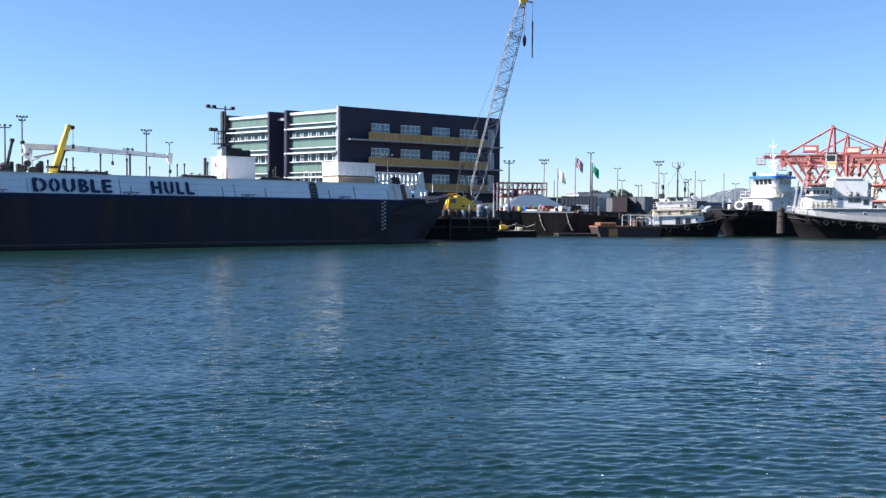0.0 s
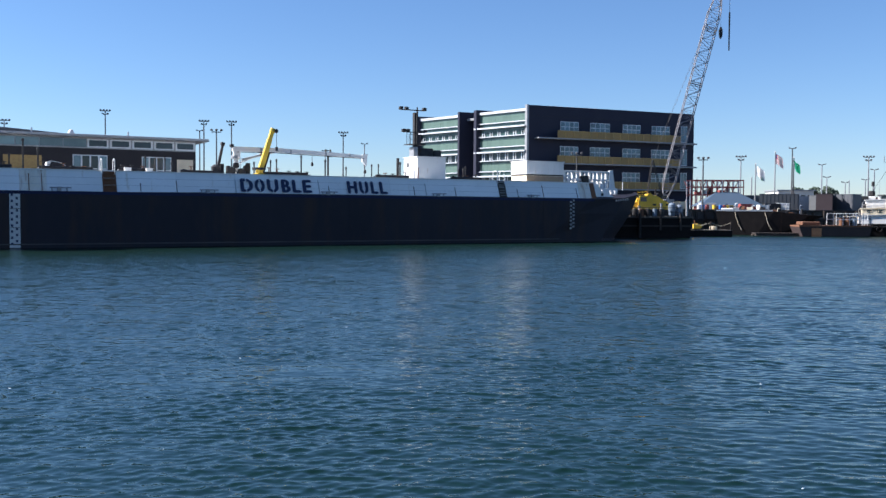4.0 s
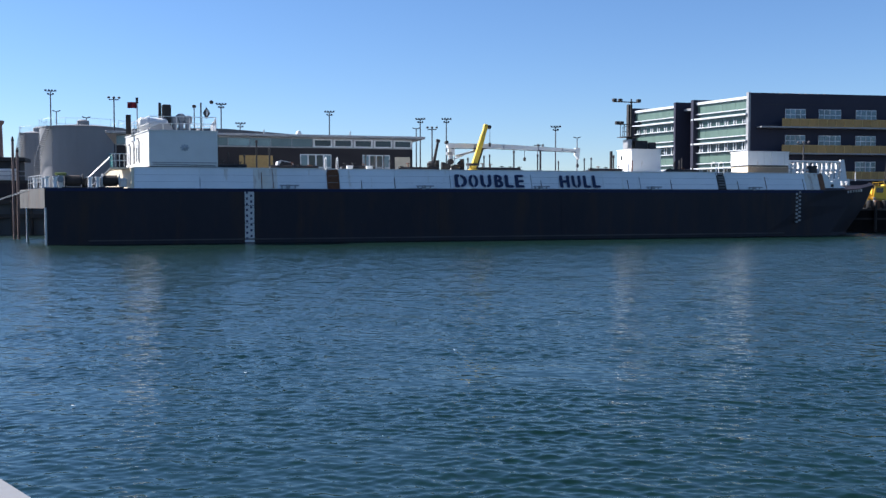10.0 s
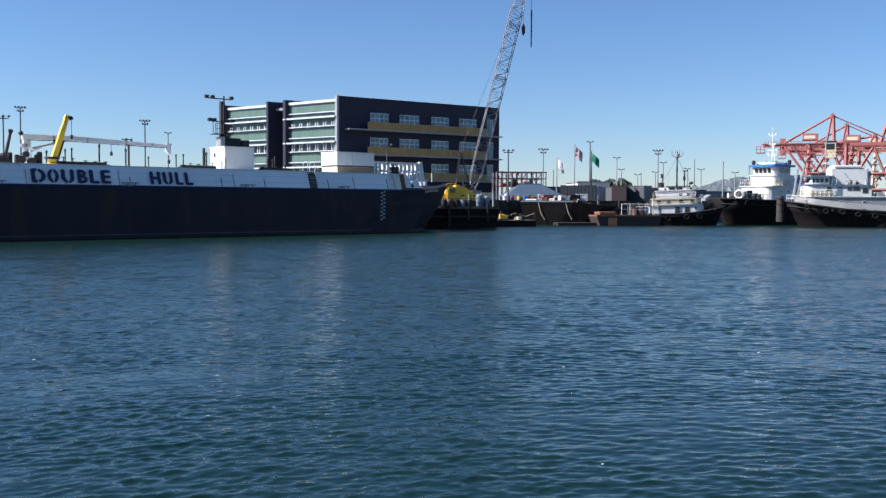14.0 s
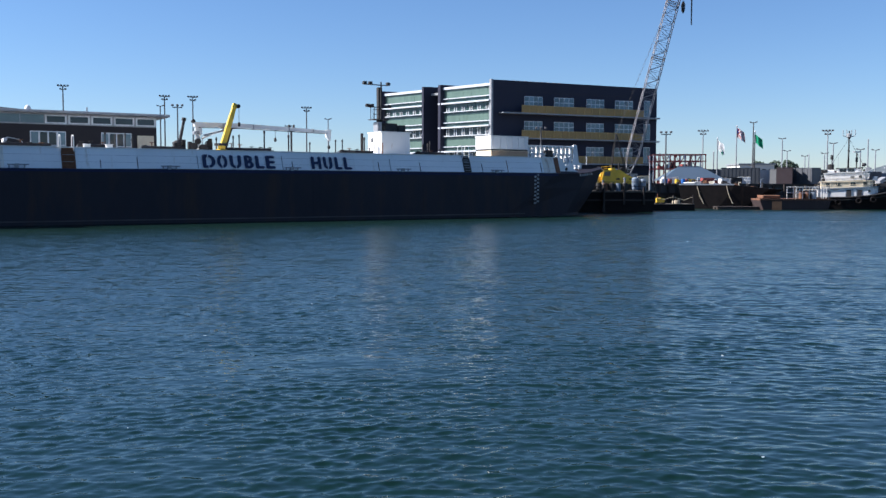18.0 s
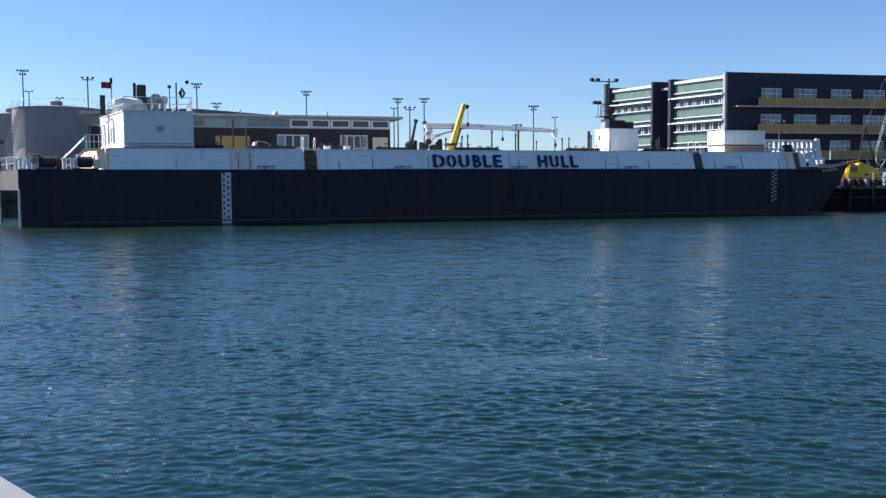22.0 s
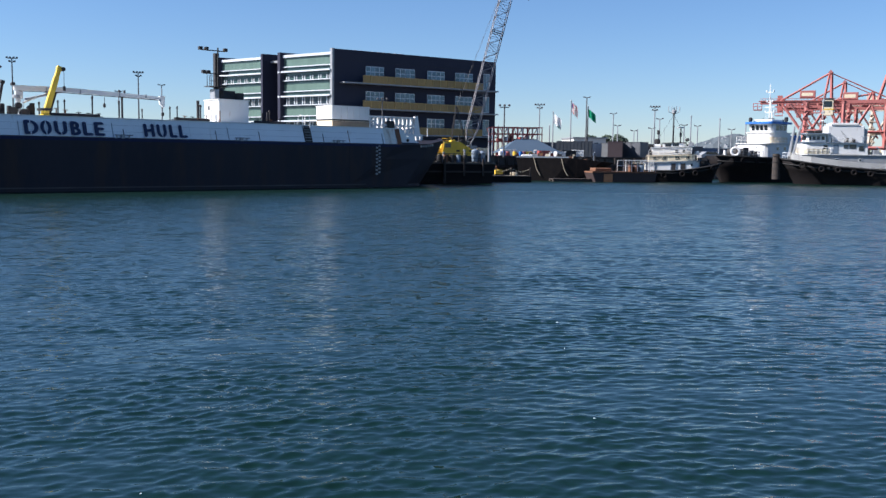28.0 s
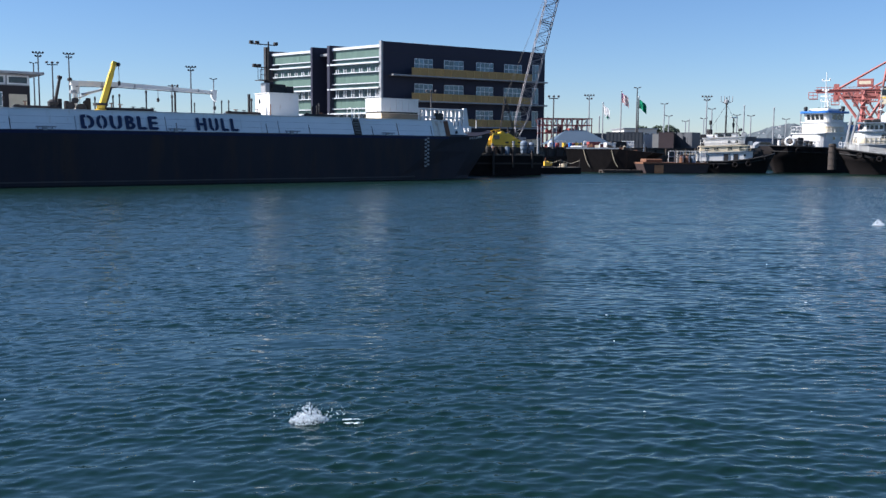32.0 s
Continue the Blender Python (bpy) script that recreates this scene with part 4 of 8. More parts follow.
def build_vent(s, o, h, r=0.08, goose=False):
    t = thing("vent_pipe", quay(s, o, TRUNK), "dark steel vent pipe standing on the trunk deck", "pipe", "deck vent pipes")
    part("pipe", T((0, 0, 0), (0, 0, h), r, seg=8), M_DARK, t)
    part("flange", lathe(bmesh.new(), [(r * 2.2, 0), (r * 2.2, 0.08), (r, 0.12)], 8), M_DARK, t)
    part("head", lathe(bmesh.new(), [(r, h), (r * 1.5, h + 0.06), (r * 1.5, h + 0.22), (r * 0.6, h + 0.28)], 8), M_DARK, t)
    return t


for s, o, z in ((38.97, 5, 7.9), (41.28, 5, 7.6), (36.11, 5, 7.4), (36.65, 5, 7.5), (45.93, 5, 7.3), (46.62, 5, 7.35), (15.98, 5, 8.45), (17.06, 5, 7.75), (34.6, 5, 7.2), (48.9, 5, 7.6), (55.3, 5, 7.1), (56.1, 5, 7.4), (57.0, 7, 7.3), (26.1, 5, 7.2), (26.9, 5, 7.3), (27.7, 6, 7.0), (13.6, 4, 7.3), (44.2, 7, 7.1), (14.9, 4, 7.2), (25.3, 5, 7.4)):
    build_vent(s, o, z - TRUNK - 0.3, 0.07 if z > 7.5 else 0.055)


def build_leaning_pipe():
    t = thing("leaning_derrick", quay(31.6, 6, TRUNK), "leaning dark steel derrick post", "post")
    part("post", T((0, 0, 0.4), (0.5, 0, 2.75), 0.15, 0.12), M_DARK, t)
    part("base", B(-0.5, 0.5, -0.4, 0.4, 0, 0.5, 0.05), M_DARK, t)
    part("cap", T((0.47, 0, 2.7), (0.53, 0, 2.95), 0.2), M_DARK, t)
    part("gear", lathe(bmesh.new(), [(0.4, 0.5), (0.45, 0.8), (0.2, 1.0)], 10, -0.1, 0), M_DARK, t)


build_leaning_pipe()


def build_pipework(s, o, n, seed):
    """A low manifold: pipes along the deck with valves."""
    r = random.Random(seed)
    t = thing("deck_manifold", quay(s, o, TRUNK), "dark deck pipework with valves and hoses", "pipework", "deck manifolds")
    part("main_pipe", T((-n, 0, 0.3), (n, 0, 0.3), 0.13), M_DARK, t)
    part("second_pipe", T((-n, 0.5, 0.22), (n, 0.5, 0.22), 0.1), M_GREY, t)
    k = -n + 0.3
    while k < n:
        h = r.uniform(0.35, 0.75)
        bm = T((k, 0, 0.3), (k, 0, h), 0.05)
        tube(bm, (k, 0, h), (k, 0, h + 0.05), 0.2, seg=10)
        part("valve", bm, r.choice((M_DARK, M_RUST, M_DARK)), t)
        part("support", B(k + 0.2, k + 0.3, -0.15, 0.6, 0, 0.25), M_DARK, t)
        k += r.uniform(0.5, 1.1)
    return t


for i, (s, o, n) in enumerate(((37.0, 4, 2.2), (47.6, 4, 1.7), (19.0, 4, 2.0), (29.8, 5, 1.6), (55.5, 4, 1.6), (24.4, 4, 1.4), (13.9, 3, 1.1))):
    build_pipework(s, o, n, i)


def build_deck_locker():
    t = thing("deck_locker", quay(17.6, 5, TRUNK), "low pale hooded locker with a dark plate for the shaded inside", "locker")
    part("hood", prism(bmesh.new(), [(0, 0), (1.55, 0), (1.6, 0.35), (1.35, 0.72), (0.4, 0.9), (0.15, 0.8)], "y", 0.05, 1.4), M_WHITE, t)
    # dark plate on the closed hood, painting the shade of an open front
    part("front", prism(bmesh.new(), [(0.3, 0.4), (1.5, 0.4), (1.3, 0.68), (0.42, 0.84)], "y", 0.0, 0.05), M_DARK, t, "dark plate for the shaded inside")
    for s in (23.6, 25.3):
        b = thing("deck_box", quay(s, 3.5, TRUNK), "small white steel box on the trunk deck", "box", "small deck boxes")
        part("body", B(-0.25, 0.25, -0.2, 0.2, 0, 0.38, 0.03), M_WHITE, b)
        part("lid", B(-0.28, 0.28, -0.23, 0.23, 0.38, 0.43), M_WHITE, b)


build_deck_locker()


def build_fore_house():
    d = thing("fore_deckhouse", quay(50.25, 4, TRUNK), "small white square deckhouse with a mast and dark gear on top", "deckhouse")
    part("house_shell", B(0, 3.05, 0, 2.9, 0, 2.2, 0.03), M_WHITE, d)
    part("roof", B(-0.08, 3.13, -0.08, 2.98, 2.2, 2.28), M_WHITE, d)
    part("door", B(-0.05, 0.0, 1.5, 2.3, 0.1, 2.0), M_WHITE, d)
    part("door_window", B(-0.07, -0.05, 1.75, 2.05, 1.3, 1.7), M_PANEDARK, d)
    part("side_pipe", T((0.02, -0.1, 0), (0.02, -0.1, 1.2), 0.05), M_RUST, d)
    part("roof_box", B(0.7, 2.0, 0.6, 2.2, 2.28, 3.1, 0.05), M_DARK, d, "dark machinery box")
    part("roof_box", B(2.1, 2.9, 0.6, 1.8, 2.28, 2.95, 0.05), M_DARK, d)
    part("roof_box", B(-0.1, 0.35, 0.6, 1.6, 2.28, 3.2, 0.05), M_GREY, d)
    part("mast", T((0.45, 1.0, 2.28), (0.45, 1.0, 7.0), 0.13, 0.07), M_DARK, d, "dark light mast")
    part("mast", B(0.22, 0.62, 1.1, 1.5, 2.9, 6.5), M_DARK, d, "dark ladder trunk")
    for z, x0, x1 in ((6.7, -1.3, 1.2), (4.6, -1.0, 1.3)):
        arm = part("light_arm", T((x0, 1.0, z), (x1, 1.0, z), 0.05, seg=6), M_DARK, d)
        for x in (x0, x0 * 0.55, x1):
            part("floodlight", B(x - 0.18, x + 0.18, 0.8, 1.15, z - 0.02, z + 0.28, 0.04), M_DARK, arm)
    p = part("mast_platform", B(-0.6, 1.2, 0.6, 1.8, 3.4, 3.46), M_DARK, d)
    for x in (-0.6, 0.0, 0.6, 1.2):
        part("rail_post", T((x, 0.6, 3.46), (x, 0.6, 4.36), 0.028, seg=6), M_DARK, p)
    for z in (3.9, 4.36):
        part("rail", T((-0.6, 0.6, z), (1.2, 0.6, z), 0.028, seg=6), M_DARK, p)
    part("ladder", path_tube(path_tube(bmesh.new(), [(-0.3, 0.9, 3.4), (-0.3, 0.9, 4.6)], 0.03), [(-0.7, 0.9, 3.4), (-0.7, 0.9, 4.6)], 0.03), M_DARK, d)
    t = thing("dark_post", quay(48.9, 5.5, TRUNK), "dark upright steel post beside the deckhouse", "post")
    part("post", T((0, 0, 0), (0, 0, 2.1), 0.14), M_DARK, t)
    part("foot", B(-0.3, 0.3, -0.3, 0.3, 0, 0.1), M_DARK, t)


build_fore_house()


def build_container():
    d = thing("deck_container", quay(62.0, 3, TRUNK), "white upper and cream lower deck container with rust stains", "container")
    part("lower_box", B(0.05, 4.55, 0.05, 2.8, 0, 0.72), M_CREAM, d, "cream lower box")
    part("lower_side", B(0.05, 4.55, 0.0, 0.05, 0.05, 0.68), mat("tan_paint", (0.3, 0.22, 0.13), 0.7, col2=(0.2, 0.15, 0.1), scale=1.5, mix=1), d)
    part("upper_box", B(0, 4.6, 0, 2.85, 0.85, 2.12, 0.03), M_WHITE, d)
    part("roof", B(-0.05, 4.65, -0.05, 2.9, 2.12, 2.2), M_WHITE, d)
    part("joint", B(0.03, 4.57, 0.03, 2.82, 0.72, 0.85), M_DARK, d)
    for k in range(7):
        part("rib", B(-0.05, 0, 0.2 + 0.4 * k, 0.27 + 0.4 * k, 0.9, 2.1), M_WHITE, d)
    for k in range(6):
        part("rib", B(0.35 + 0.75 * k, 0.42 + 0.75 * k, -0.04, 0, 0.9, 2.1), M_WHITE, d)


build_container()


def build_windlass():
    t = thing("anchor_windlass", quay(70.4, 6.0, 4.5), "white painted anchor windlass and fairlead frames", "windlass")
    for k in range(16):
        x = -5.2 + 0.56 * k
        z = 1.37 if x < -2.0 else 1.0
        part("frame_post", B(-0.12, 0.12, -0.15, 0.15, 0, 2.62 - z, 0.03), M_WHITE, t).matrix_basis = pose(x, -1.2 + 0.08 * (k % 2), z)
        part("foot_block", B(-0.18, 0.18, -0.3, 0.1, 0, 0.4 + 0.12 * (k % 3), 0.04), M_WHITE, t).matrix_basis = pose(x + 0.2, -1.3, z)
        part("roller", T((x + 0.14, -1.35, z + 0.85), (x + 0.42, -1.35, z + 0.85), 0.13, seg=10), M_WHITE_RUSTY, t)
    part("top_bar", B(-5.4, 3.4, -1.42, -1.03, 2.6, 2.8, 0.03), M_WHITE, t)
    part("mid_bar", B(-5.4, 3.4, -1.3, -1.15, 1.75, 1.9), M_WHITE, t)
    part("bed", B(-2.8, 4.2, -1.8, 1.0, 0, 1.0), M_WHITE_RUSTY, t)
    part("drum", T((-2.2, -0.6, 1.3), (3.4, -0.6, 1.3), 0.45, seg=14), M_WHITE, t)
    part("arm", prism(bmesh.new(), [(3.6, 0.6), (4.3, 0.5), (4.1, 1.6), (3.85, 2.95), (3.45, 2.9), (3.4, 1.4)], "y", -1.4, -1.1), M_WHITE, t)
    part("gear_case", B(-0.4, 0.5, -1.7, -0.9, 1.3, 2.3, 0.08), M_DARK, t)
    b = thing("bow_bulwark", quay(0, 0, 0), "white and rusty bulwark plate at the barge's bow", "bulwark")
    part("plate", prism(bmesh.new(), [(68.8, 4.26), (71.8, 4.4), (70.7, 4.9), (69.7, 5.2), (69.3, 5.86), (68.8, 5.88)], "y", 1.0, 1.12), M_WHITE_RUSTY, b)
    part("hawse_hole", T((70.0, 0.98, 4.75), (70.0, 1.2, 4.75), 0.18, seg=12), M_DARK, b)
    part("bow_rail", B(71.5, 77.0, 4.4, 4.5, 4.85, 5.3), M_HULL, b)
    part("jackstaff", T((75.8, 4.8, 4.8), (75.8, 4.8, 6.2), 0.05), M_WHITE, b)


build_windlass()

# mooring lines from the stern to the neighbouring dock
for i, (p, q) in enumerate((((-2.2, 7.0, 4.2), (-14, 20, 3.4)), ((-1.6, 5.2, 4.2), (-15, 19, 3.0)))):
    p, q = quay(*p).translation, quay(*q).translation
    pts = [p.lerp(q, k / 10) - Vector((0, 0, 0.9 * math.sin(math.pi * k / 10))) for k in range(11)]
    tagged(part("mooring_line", path_tube(bmesh.new(), pts, 0.03, 5), M_GREY), "pale sagging mooring rope", "rope")


# ---- yard light masts ----
M_MAST = mat("weathered_mast_steel", (0.055, 0.055, 0.06), 0.7, col2=(0.085, 0.08, 0.08), scale=1.5, mix=1)


def build_mast(az, el, rng, style="flood", base=LAND):
    p = polar(az, rng)
    h = up_at(az, el, rng) - base
    t = thing("light_mast", pose(p.x, p.y, base, 0, 0, -az), "tall slim yard light mast with a head of floodlights", "light mast", "yard light masts")
    # poles beyond 180 m get a paler grey that imitates haze
    part("pole", T((0, 0, 0), (0, 0, h), 0.00055 * rng + 0.05, 0.00035 * rng + 0.03, 8), M_GREY if rng > 180 else M_MAST, t)
    k = rng / 150.0 * 0.66
    if style == "flood":
        for z, n, w in ((h, 4, 1.0), (h - 0.75 * k, 2, 0.5)):
            arm = part("crossbar", B(-w * k, w * k, -0.06, 0.06, z - 0.1, z + 0.02), M_MAST, t)
            for i in range(n):
                x = -w * k + 2 * w * k * i / (n - 1)
                part("floodlight", prism(bmesh.new(), [(-0.22 * k, 0), (0.22 * k, -0.12 * k), (0.24 * k, 0.26 * k), (-0.15 * k, 0.3 * k)], "y", -0.15, 0.15), M_MAST, arm).matrix_basis = pose(x, 0, z)
    elif style == "three":
        arm = part("crossbar", B(-1.1 * k, 1.1 * k, -0.06, 0.06, h - 0.2, h - 0.08), M_MAST, t)
        for x in (-1.1, 0, 1.1):
            part("lamp", lathe(bmesh.new(), [(0.1 * k, h), (0.3 * k, h + 0.05), (0.32 * k, h + 0.35 * k), (0.12 * k, h + 0.5 * k)], 8, x * k, 0), M_MAST, arm)
    elif style == "two":
        for x in (-1, 1):
            part("lamp", prism(bmesh.new(), [(0, 0), (0.8 * k * x, 0.1 * k), (0.85 * k * x, 0.38 * k), (0.1 * k * x, 0.15 * k)], "y", -0.12, 0.12), M_MAST, t).location.z = h - 0.1
    else:
        part("cap", lathe(bmesh.new(), [(0.12, h), (0.14, h + 0.3), (0.03, h + 0.5)], 8), M_GREY, t)
    return t


for az, el, rng, st in ((-40.05, 6.3, 170, "flood"), (-36.72, 6.0, 135, "three"), (-30.79, 5.85, 150, "flood"), (-24.49, 5.5, 160, "flood"), (-19.06, 5.1, 150, "flood"), (-18.35, 4.55, 130, "three"), (-17.49, 5.1, 165, "flood"), (-19.3, 4.55, 170, "two"), (-10.95, 4.6, 170, "flood"), (-9.68, 3.95, 190, "two"), (-12.02, 3.5, 220, "two"), (-39.76, 5.2, 200, "two"), (-38.2, 4.9, 190, "two"), (-29.7, 4.75, 190, "flood"),
                        (10.35, 3.1, 130, "three"), (12.44, 3.2, 220, "flood"), (15.21, 3.65, 165, "two"), (16.78, 2.7, 260, "two"), (17.05, 2.0, 330, "two"), (19.16, 3.1, 190, "flood"), (19.46, 2.4, 260, "two"), (19.02, 1.85, 330, "two"), (20.85, 2.05, 200, "two"), (21.23, 2.5, 210, "plain"), (21.61, 2.0, 280, "two"), (22.84, 2.35, 200, "plain"), (23.5, 1.8, 350, "two"), (24.27, 2.05, 220, "plain"), (18.2, 1.75, 300, "plain"), (18.0, 1.7, 380, "two"), (13.05, 1.9, 200, "plain"), (3.05, 3.4, 148, "three"), (10.0, 1.9, 260, "plain")):
    build_mast(az, el, rng, st)


# ---- quay wall timbers along the near edge of the land ----
def build_fenders():
    q = thing("quay_fender", pose(0, 0, 0), "row of dark timber fender piles along the quay", "fender", kind="structure")
    edge = [lp[1], lp[2], lp[3], lp[4], lp[5]]
    pile = part("pile", T((0, 0, -1.5), (0, 0, LAND + 0.3), 0.2, 0.19, 8), M_PILE, q)
    first = True
    for a, b in zip(edge, edge[1:]):
        n = int((b - a).length / 1.6)
        d = (b - a).normalized()
        off = Vector((d.y, -d.x, 0)) * 0.3
        for k in range(n):
            p = a.lerp(b, k / n) + off
            m = pose(p.x, p.y, random.uniform(-0.3, 0.2), random.uniform(-1.5, 1.5), random.uniform(-1.5, 1.5), k * 37)
            if first:
                pile.matrix_basis = m
                first = False
            else:
                again("pile", pile, q, m)
        ang = math.degrees(math.atan2(d.y, d.x))
        w = part("waler", B(0, (b - a).length, -0.55, -0.35, 1.7, 2.1), M_PILE, q)
        w.matrix_basis = pose(a.x, a.y, 0, 0, 0, ang)
        w = part("cap_beam", B(0, (b - a).length, -0.35, 0.3, LAND - 0.1, LAND + 0.25), M_PILE, q)
        w.matrix_basis = pose(a.x, a.y, 0, 0, 0, ang)


build_fenders()


# ---- crane barge with a lattice-boom crane ----
def build_crane_barge():
    b = thing("crane_barge", pose(14.2, 114.5, 0, 0, 0, 6), "low dark work barge with timber deck edge and railing", "barge")
    part("hull", loft(bmesh.new(), [[(-9.2, -4, 0), (4.3, -4, 0), (4.3, 4, 0), (-9.2, 4, 0)], [(-10.4, -4, 2.3), (4.6, -4, 2.3), (4.6, 4, 2.3), (-10.4, 4, 2.3)]]), M_SOOT, b)
    part("underbody", B(-9.1, 4.2, -3.9, 3.9, -1.0, 0.02), M_SOOT, b)
    part("deck_edge", B(-10.5, 4.7, -4.1, 4.1, 2.3, 2.5), M_DECKWOOD, b, "worn pale timber deck edge")
    part("railing", railing(bmesh.new(), [(-10.0, -3.9, 2.5), (4.5, -3.9, 2.5)], 1.0, 0.03, gap=1.6), M_DARK, b)
    for x in (-3.9, -1.5, 0.9, 3.2):
        part("fender_post", B(x - 0.1, x + 0.1, -4.25, -4.0, 0.9, 2.9), M_PILE, b, "upright timber post")
    part("rub_rail", B(-9.6, 4.4, -4.12, -4.0, 1.3, 1.5), M_PILE, b)
    part("mooring_post", T((-1.6, -4.6, -1.5), (-1.6, -4.6, 3.2), 0.16), M_PILE, b)
    return b


def torus_mesh(R, r, n=16, k=8):
    bm = bmesh.new()
    rows = []
    for i in range(n):
        a = 2 * math.pi * i / n
        rows.append([bm.verts.new(((R + r * math.cos(2 * math.pi * j / k)) * math.cos(a), (R + r * math.cos(2 * math.pi * j / k)) * math.sin(a), r * math.sin(2 * math.pi * j / k))) for j in range(k)])
    for i in range(n):
        for j in range(k):
            bm.faces.new((rows[i][j], rows[(i + 1) % n][j], rows[(i + 1) % n][(j + 1) % k], rows[i][(j + 1) % k]))
    return bm


build_crane_barge()


def build_lattice_crane():
    c = thing("lattice_crane", pose(0, 0, 0), "yellow crawler crane with a tall grey lattice boom", "crane")
    y = 113.0
    # body
    o = part("house", prism(bmesh.new(), [(12.8, 3.3), (16.9, 3.3), (16.75, 3.9), (15.1, 4.92), (14.75, 4.86), (14.45, 5.18), (14.15, 5.1), (14.1, 4.8), (12.95, 4.6)], "y", y - 1.5, y + 1.5), M_YELLOW, c, "yellow engine house")
    part("cab", prism(bmesh.new(), [(13.0, 3.5), (14.2, 3.5), (14.2, 4.85), (13.9, 4.92), (13.2, 4.88)], "y", y - 1.75, y - 1.45), M_YELLOW, c)
    part("cab_window", B(13.3, 14.0, y - 1.78, y - 1.74, 4.2, 4.7), M_PANEDARK, c)
    for x in (14.6, 15.35, 16.1):
        part("house_door", B(x, x + 0.6, y - 1.53, y - 1.5, 3.4, 4.3 - 0.25 * (x > 16)), M_YELLOW, c, "yellow engine door")
        part("door_vent", B(x + 0.1, x + 0.5, y - 1.55, y - 1.53, 3.75, 3.95), M_DARK, c)
    part("house_rail", railing(bmesh.new(), [(13.0, y - 1.4, 4.75), (14.1, y - 1.4, 4.85)], 0.5, 0.025, gap=0.5), M_YELLOW, c)
    part("exhaust", T((15.2, y, 4.9), (15.2, y, 5.7), 0.09), M_DARK, c)
    part("counterweight", B(12.2, 12.9, y - 1.4, y + 1.4, 3.2, 4.2, 0.1), M_YELLOW, c)
    for yy in (y - 1.3, y + 1.3):
        part("crawler", prism(bmesh.new(), [(12.4, 2.56), (16.6, 2.56), (17.0, 2.85), (16.6, 3.15), (12.4, 3.15), (12.0, 2.85)], "y", yy - 0.35, yy + 0.35), M_DARK, c)
    part("turntable", T((14.5, y, 3.0), (14.5, y, 3.4), 1.1, seg=20), M_DARK, c)
    # lattice boom
    foot, tip = Vector((16.2, y, 4.2)), Vector((22.2, y, 28.6))
    d = (tip - foot).normalized()
    L = (tip - foot).length
    u = Vector((d.z, 0, -d.x))
    v = Vector((0, 1, 0))

    def corner(t, i, j):
        w = 0.68 * min(1.0, 0.25 + t / 3.2, 0.35 + (L - t) / 4.0)
        return foot + d * t + u * w * i + v * w * j
    for i in (-1, 1):
        for j in (-1, 1):
            part("chord", path_tube(bmesh.new(), [corner(t, i, j) for t in (0, 2.4, L - 2.6, L)], 0.045, 6), M_BOOM, c, "grey boom chord")
    n = 30
    for (a, b) in (((-1, -1), (1, -1)), ((-1, 1), (1, 1)), ((-1, -1), (-1, 1)), ((1, -1), (1, 1))):
        for k in range(n):
            bm = bmesh.new()
            t0, t1 = L * k / n, L * (k + 1) / n
            p, q = (a, b) if k % 2 else (b, a)
            tube(bm, corner(t0, *p), corner(t1, *q), 0.026, seg=4)
            tube(bm, corner(t1, *a), corner(t1, *b), 0.02, seg=4)
            part("lacing", bm, M_BOOM, c)
    for f in (0.56, 0.82):
        part("splice_frame", railing(bmesh.new(), [(-0.7, -0.7, -0.1), (0.7, -0.7, -0.1), (0.7, 0.7, -0.1), (-0.7, 0.7, -0.1), (-0.7, -0.7, -0.1)], 0.2, 0.035, rails=(0.0, 1.0), gap=1.4), M_BOOM, c).matrix_basis = Matrix.Translation(foot + d * (L * f)) @ pose(0, 0, 0, 0, 14, 0)
    part("tip_sheaves", T(tip + Vector((0, -0.4, 0)), tip + Vector((0, 0.4, 0)), 0.5, seg=14), M_YELLOW, c, "yellow sheave block at the boom tip")
    part("tip_head", loft(bmesh.new(), [[tip + u * a + v * b - d * 0.9 for a, b in ((-0.3, -0.4), (0.3, -0.4), (0.3, 0.4), (-0.3, 0.4))], [tip + u * a + v * b + d * 0.7 for a, b in ((-0.2, -0.3), (0.5, -0.3), (0.5, 0.3), (-0.2, 0.3))]]), M_CREAM, c)
    tipx = tip + u * 1.15
    part("jib_stub", T(tip, tipx, 0.09), M_GREY, c)
    part("hoist_line", T(tipx, tipx - Vector((0, 0, 2.2)), 0.025, seg=5), M_DARK, c)
    part("hook_block", loft(bmesh.new(), [[tipx + Vector((a * 0.08, b * 0.08, -2.2)) for a, b in ((-1, -1), (1, -1), (1, 1), (-1, 1))], [tipx + Vector((a * 0.06, b * 0.06, -6.6)) for a, b in ((-1, -1), (1, -1), (1, 1), (-1, 1))]]), M_DARK, c, "long slender hook and line")
    # pendant lines and gantry behind the boom
    back = Vector((14.8, y, 9.1))
    block = tip + u * 0.15
    part("hoist_line", T(block, block - Vector((0, 0, 4.2)), 0.014, seg=5), M_DARK, c)
    part("hoist_block", loft(bmesh.new(), [[block + Vector((a * w, b * w, -z)) for a, b in ((-1, -1), (1, -1), (1, 1), (-1, 1))] for w, z in ((0.06, 4.1), (0.2, 4.5), (0.17, 5.2), (0.04, 5.5))]), M_DARK, c, "dark hook block")
    for j in (-0.5, 0.5):
        part("pendant_line", T(back + v * j, foot + d * (L * 0.86) + v * j - u * 0.3, 0.012, seg=4), M_DARK, c)
        part("gantry_leg", T((14.2, y + j, 4.6), back + v * j, 0.045), M_DARK, c)
        part("gantry_leg", T((16.1, y + j, 4.6), back + v * j, 0.045), M_DARK, c)
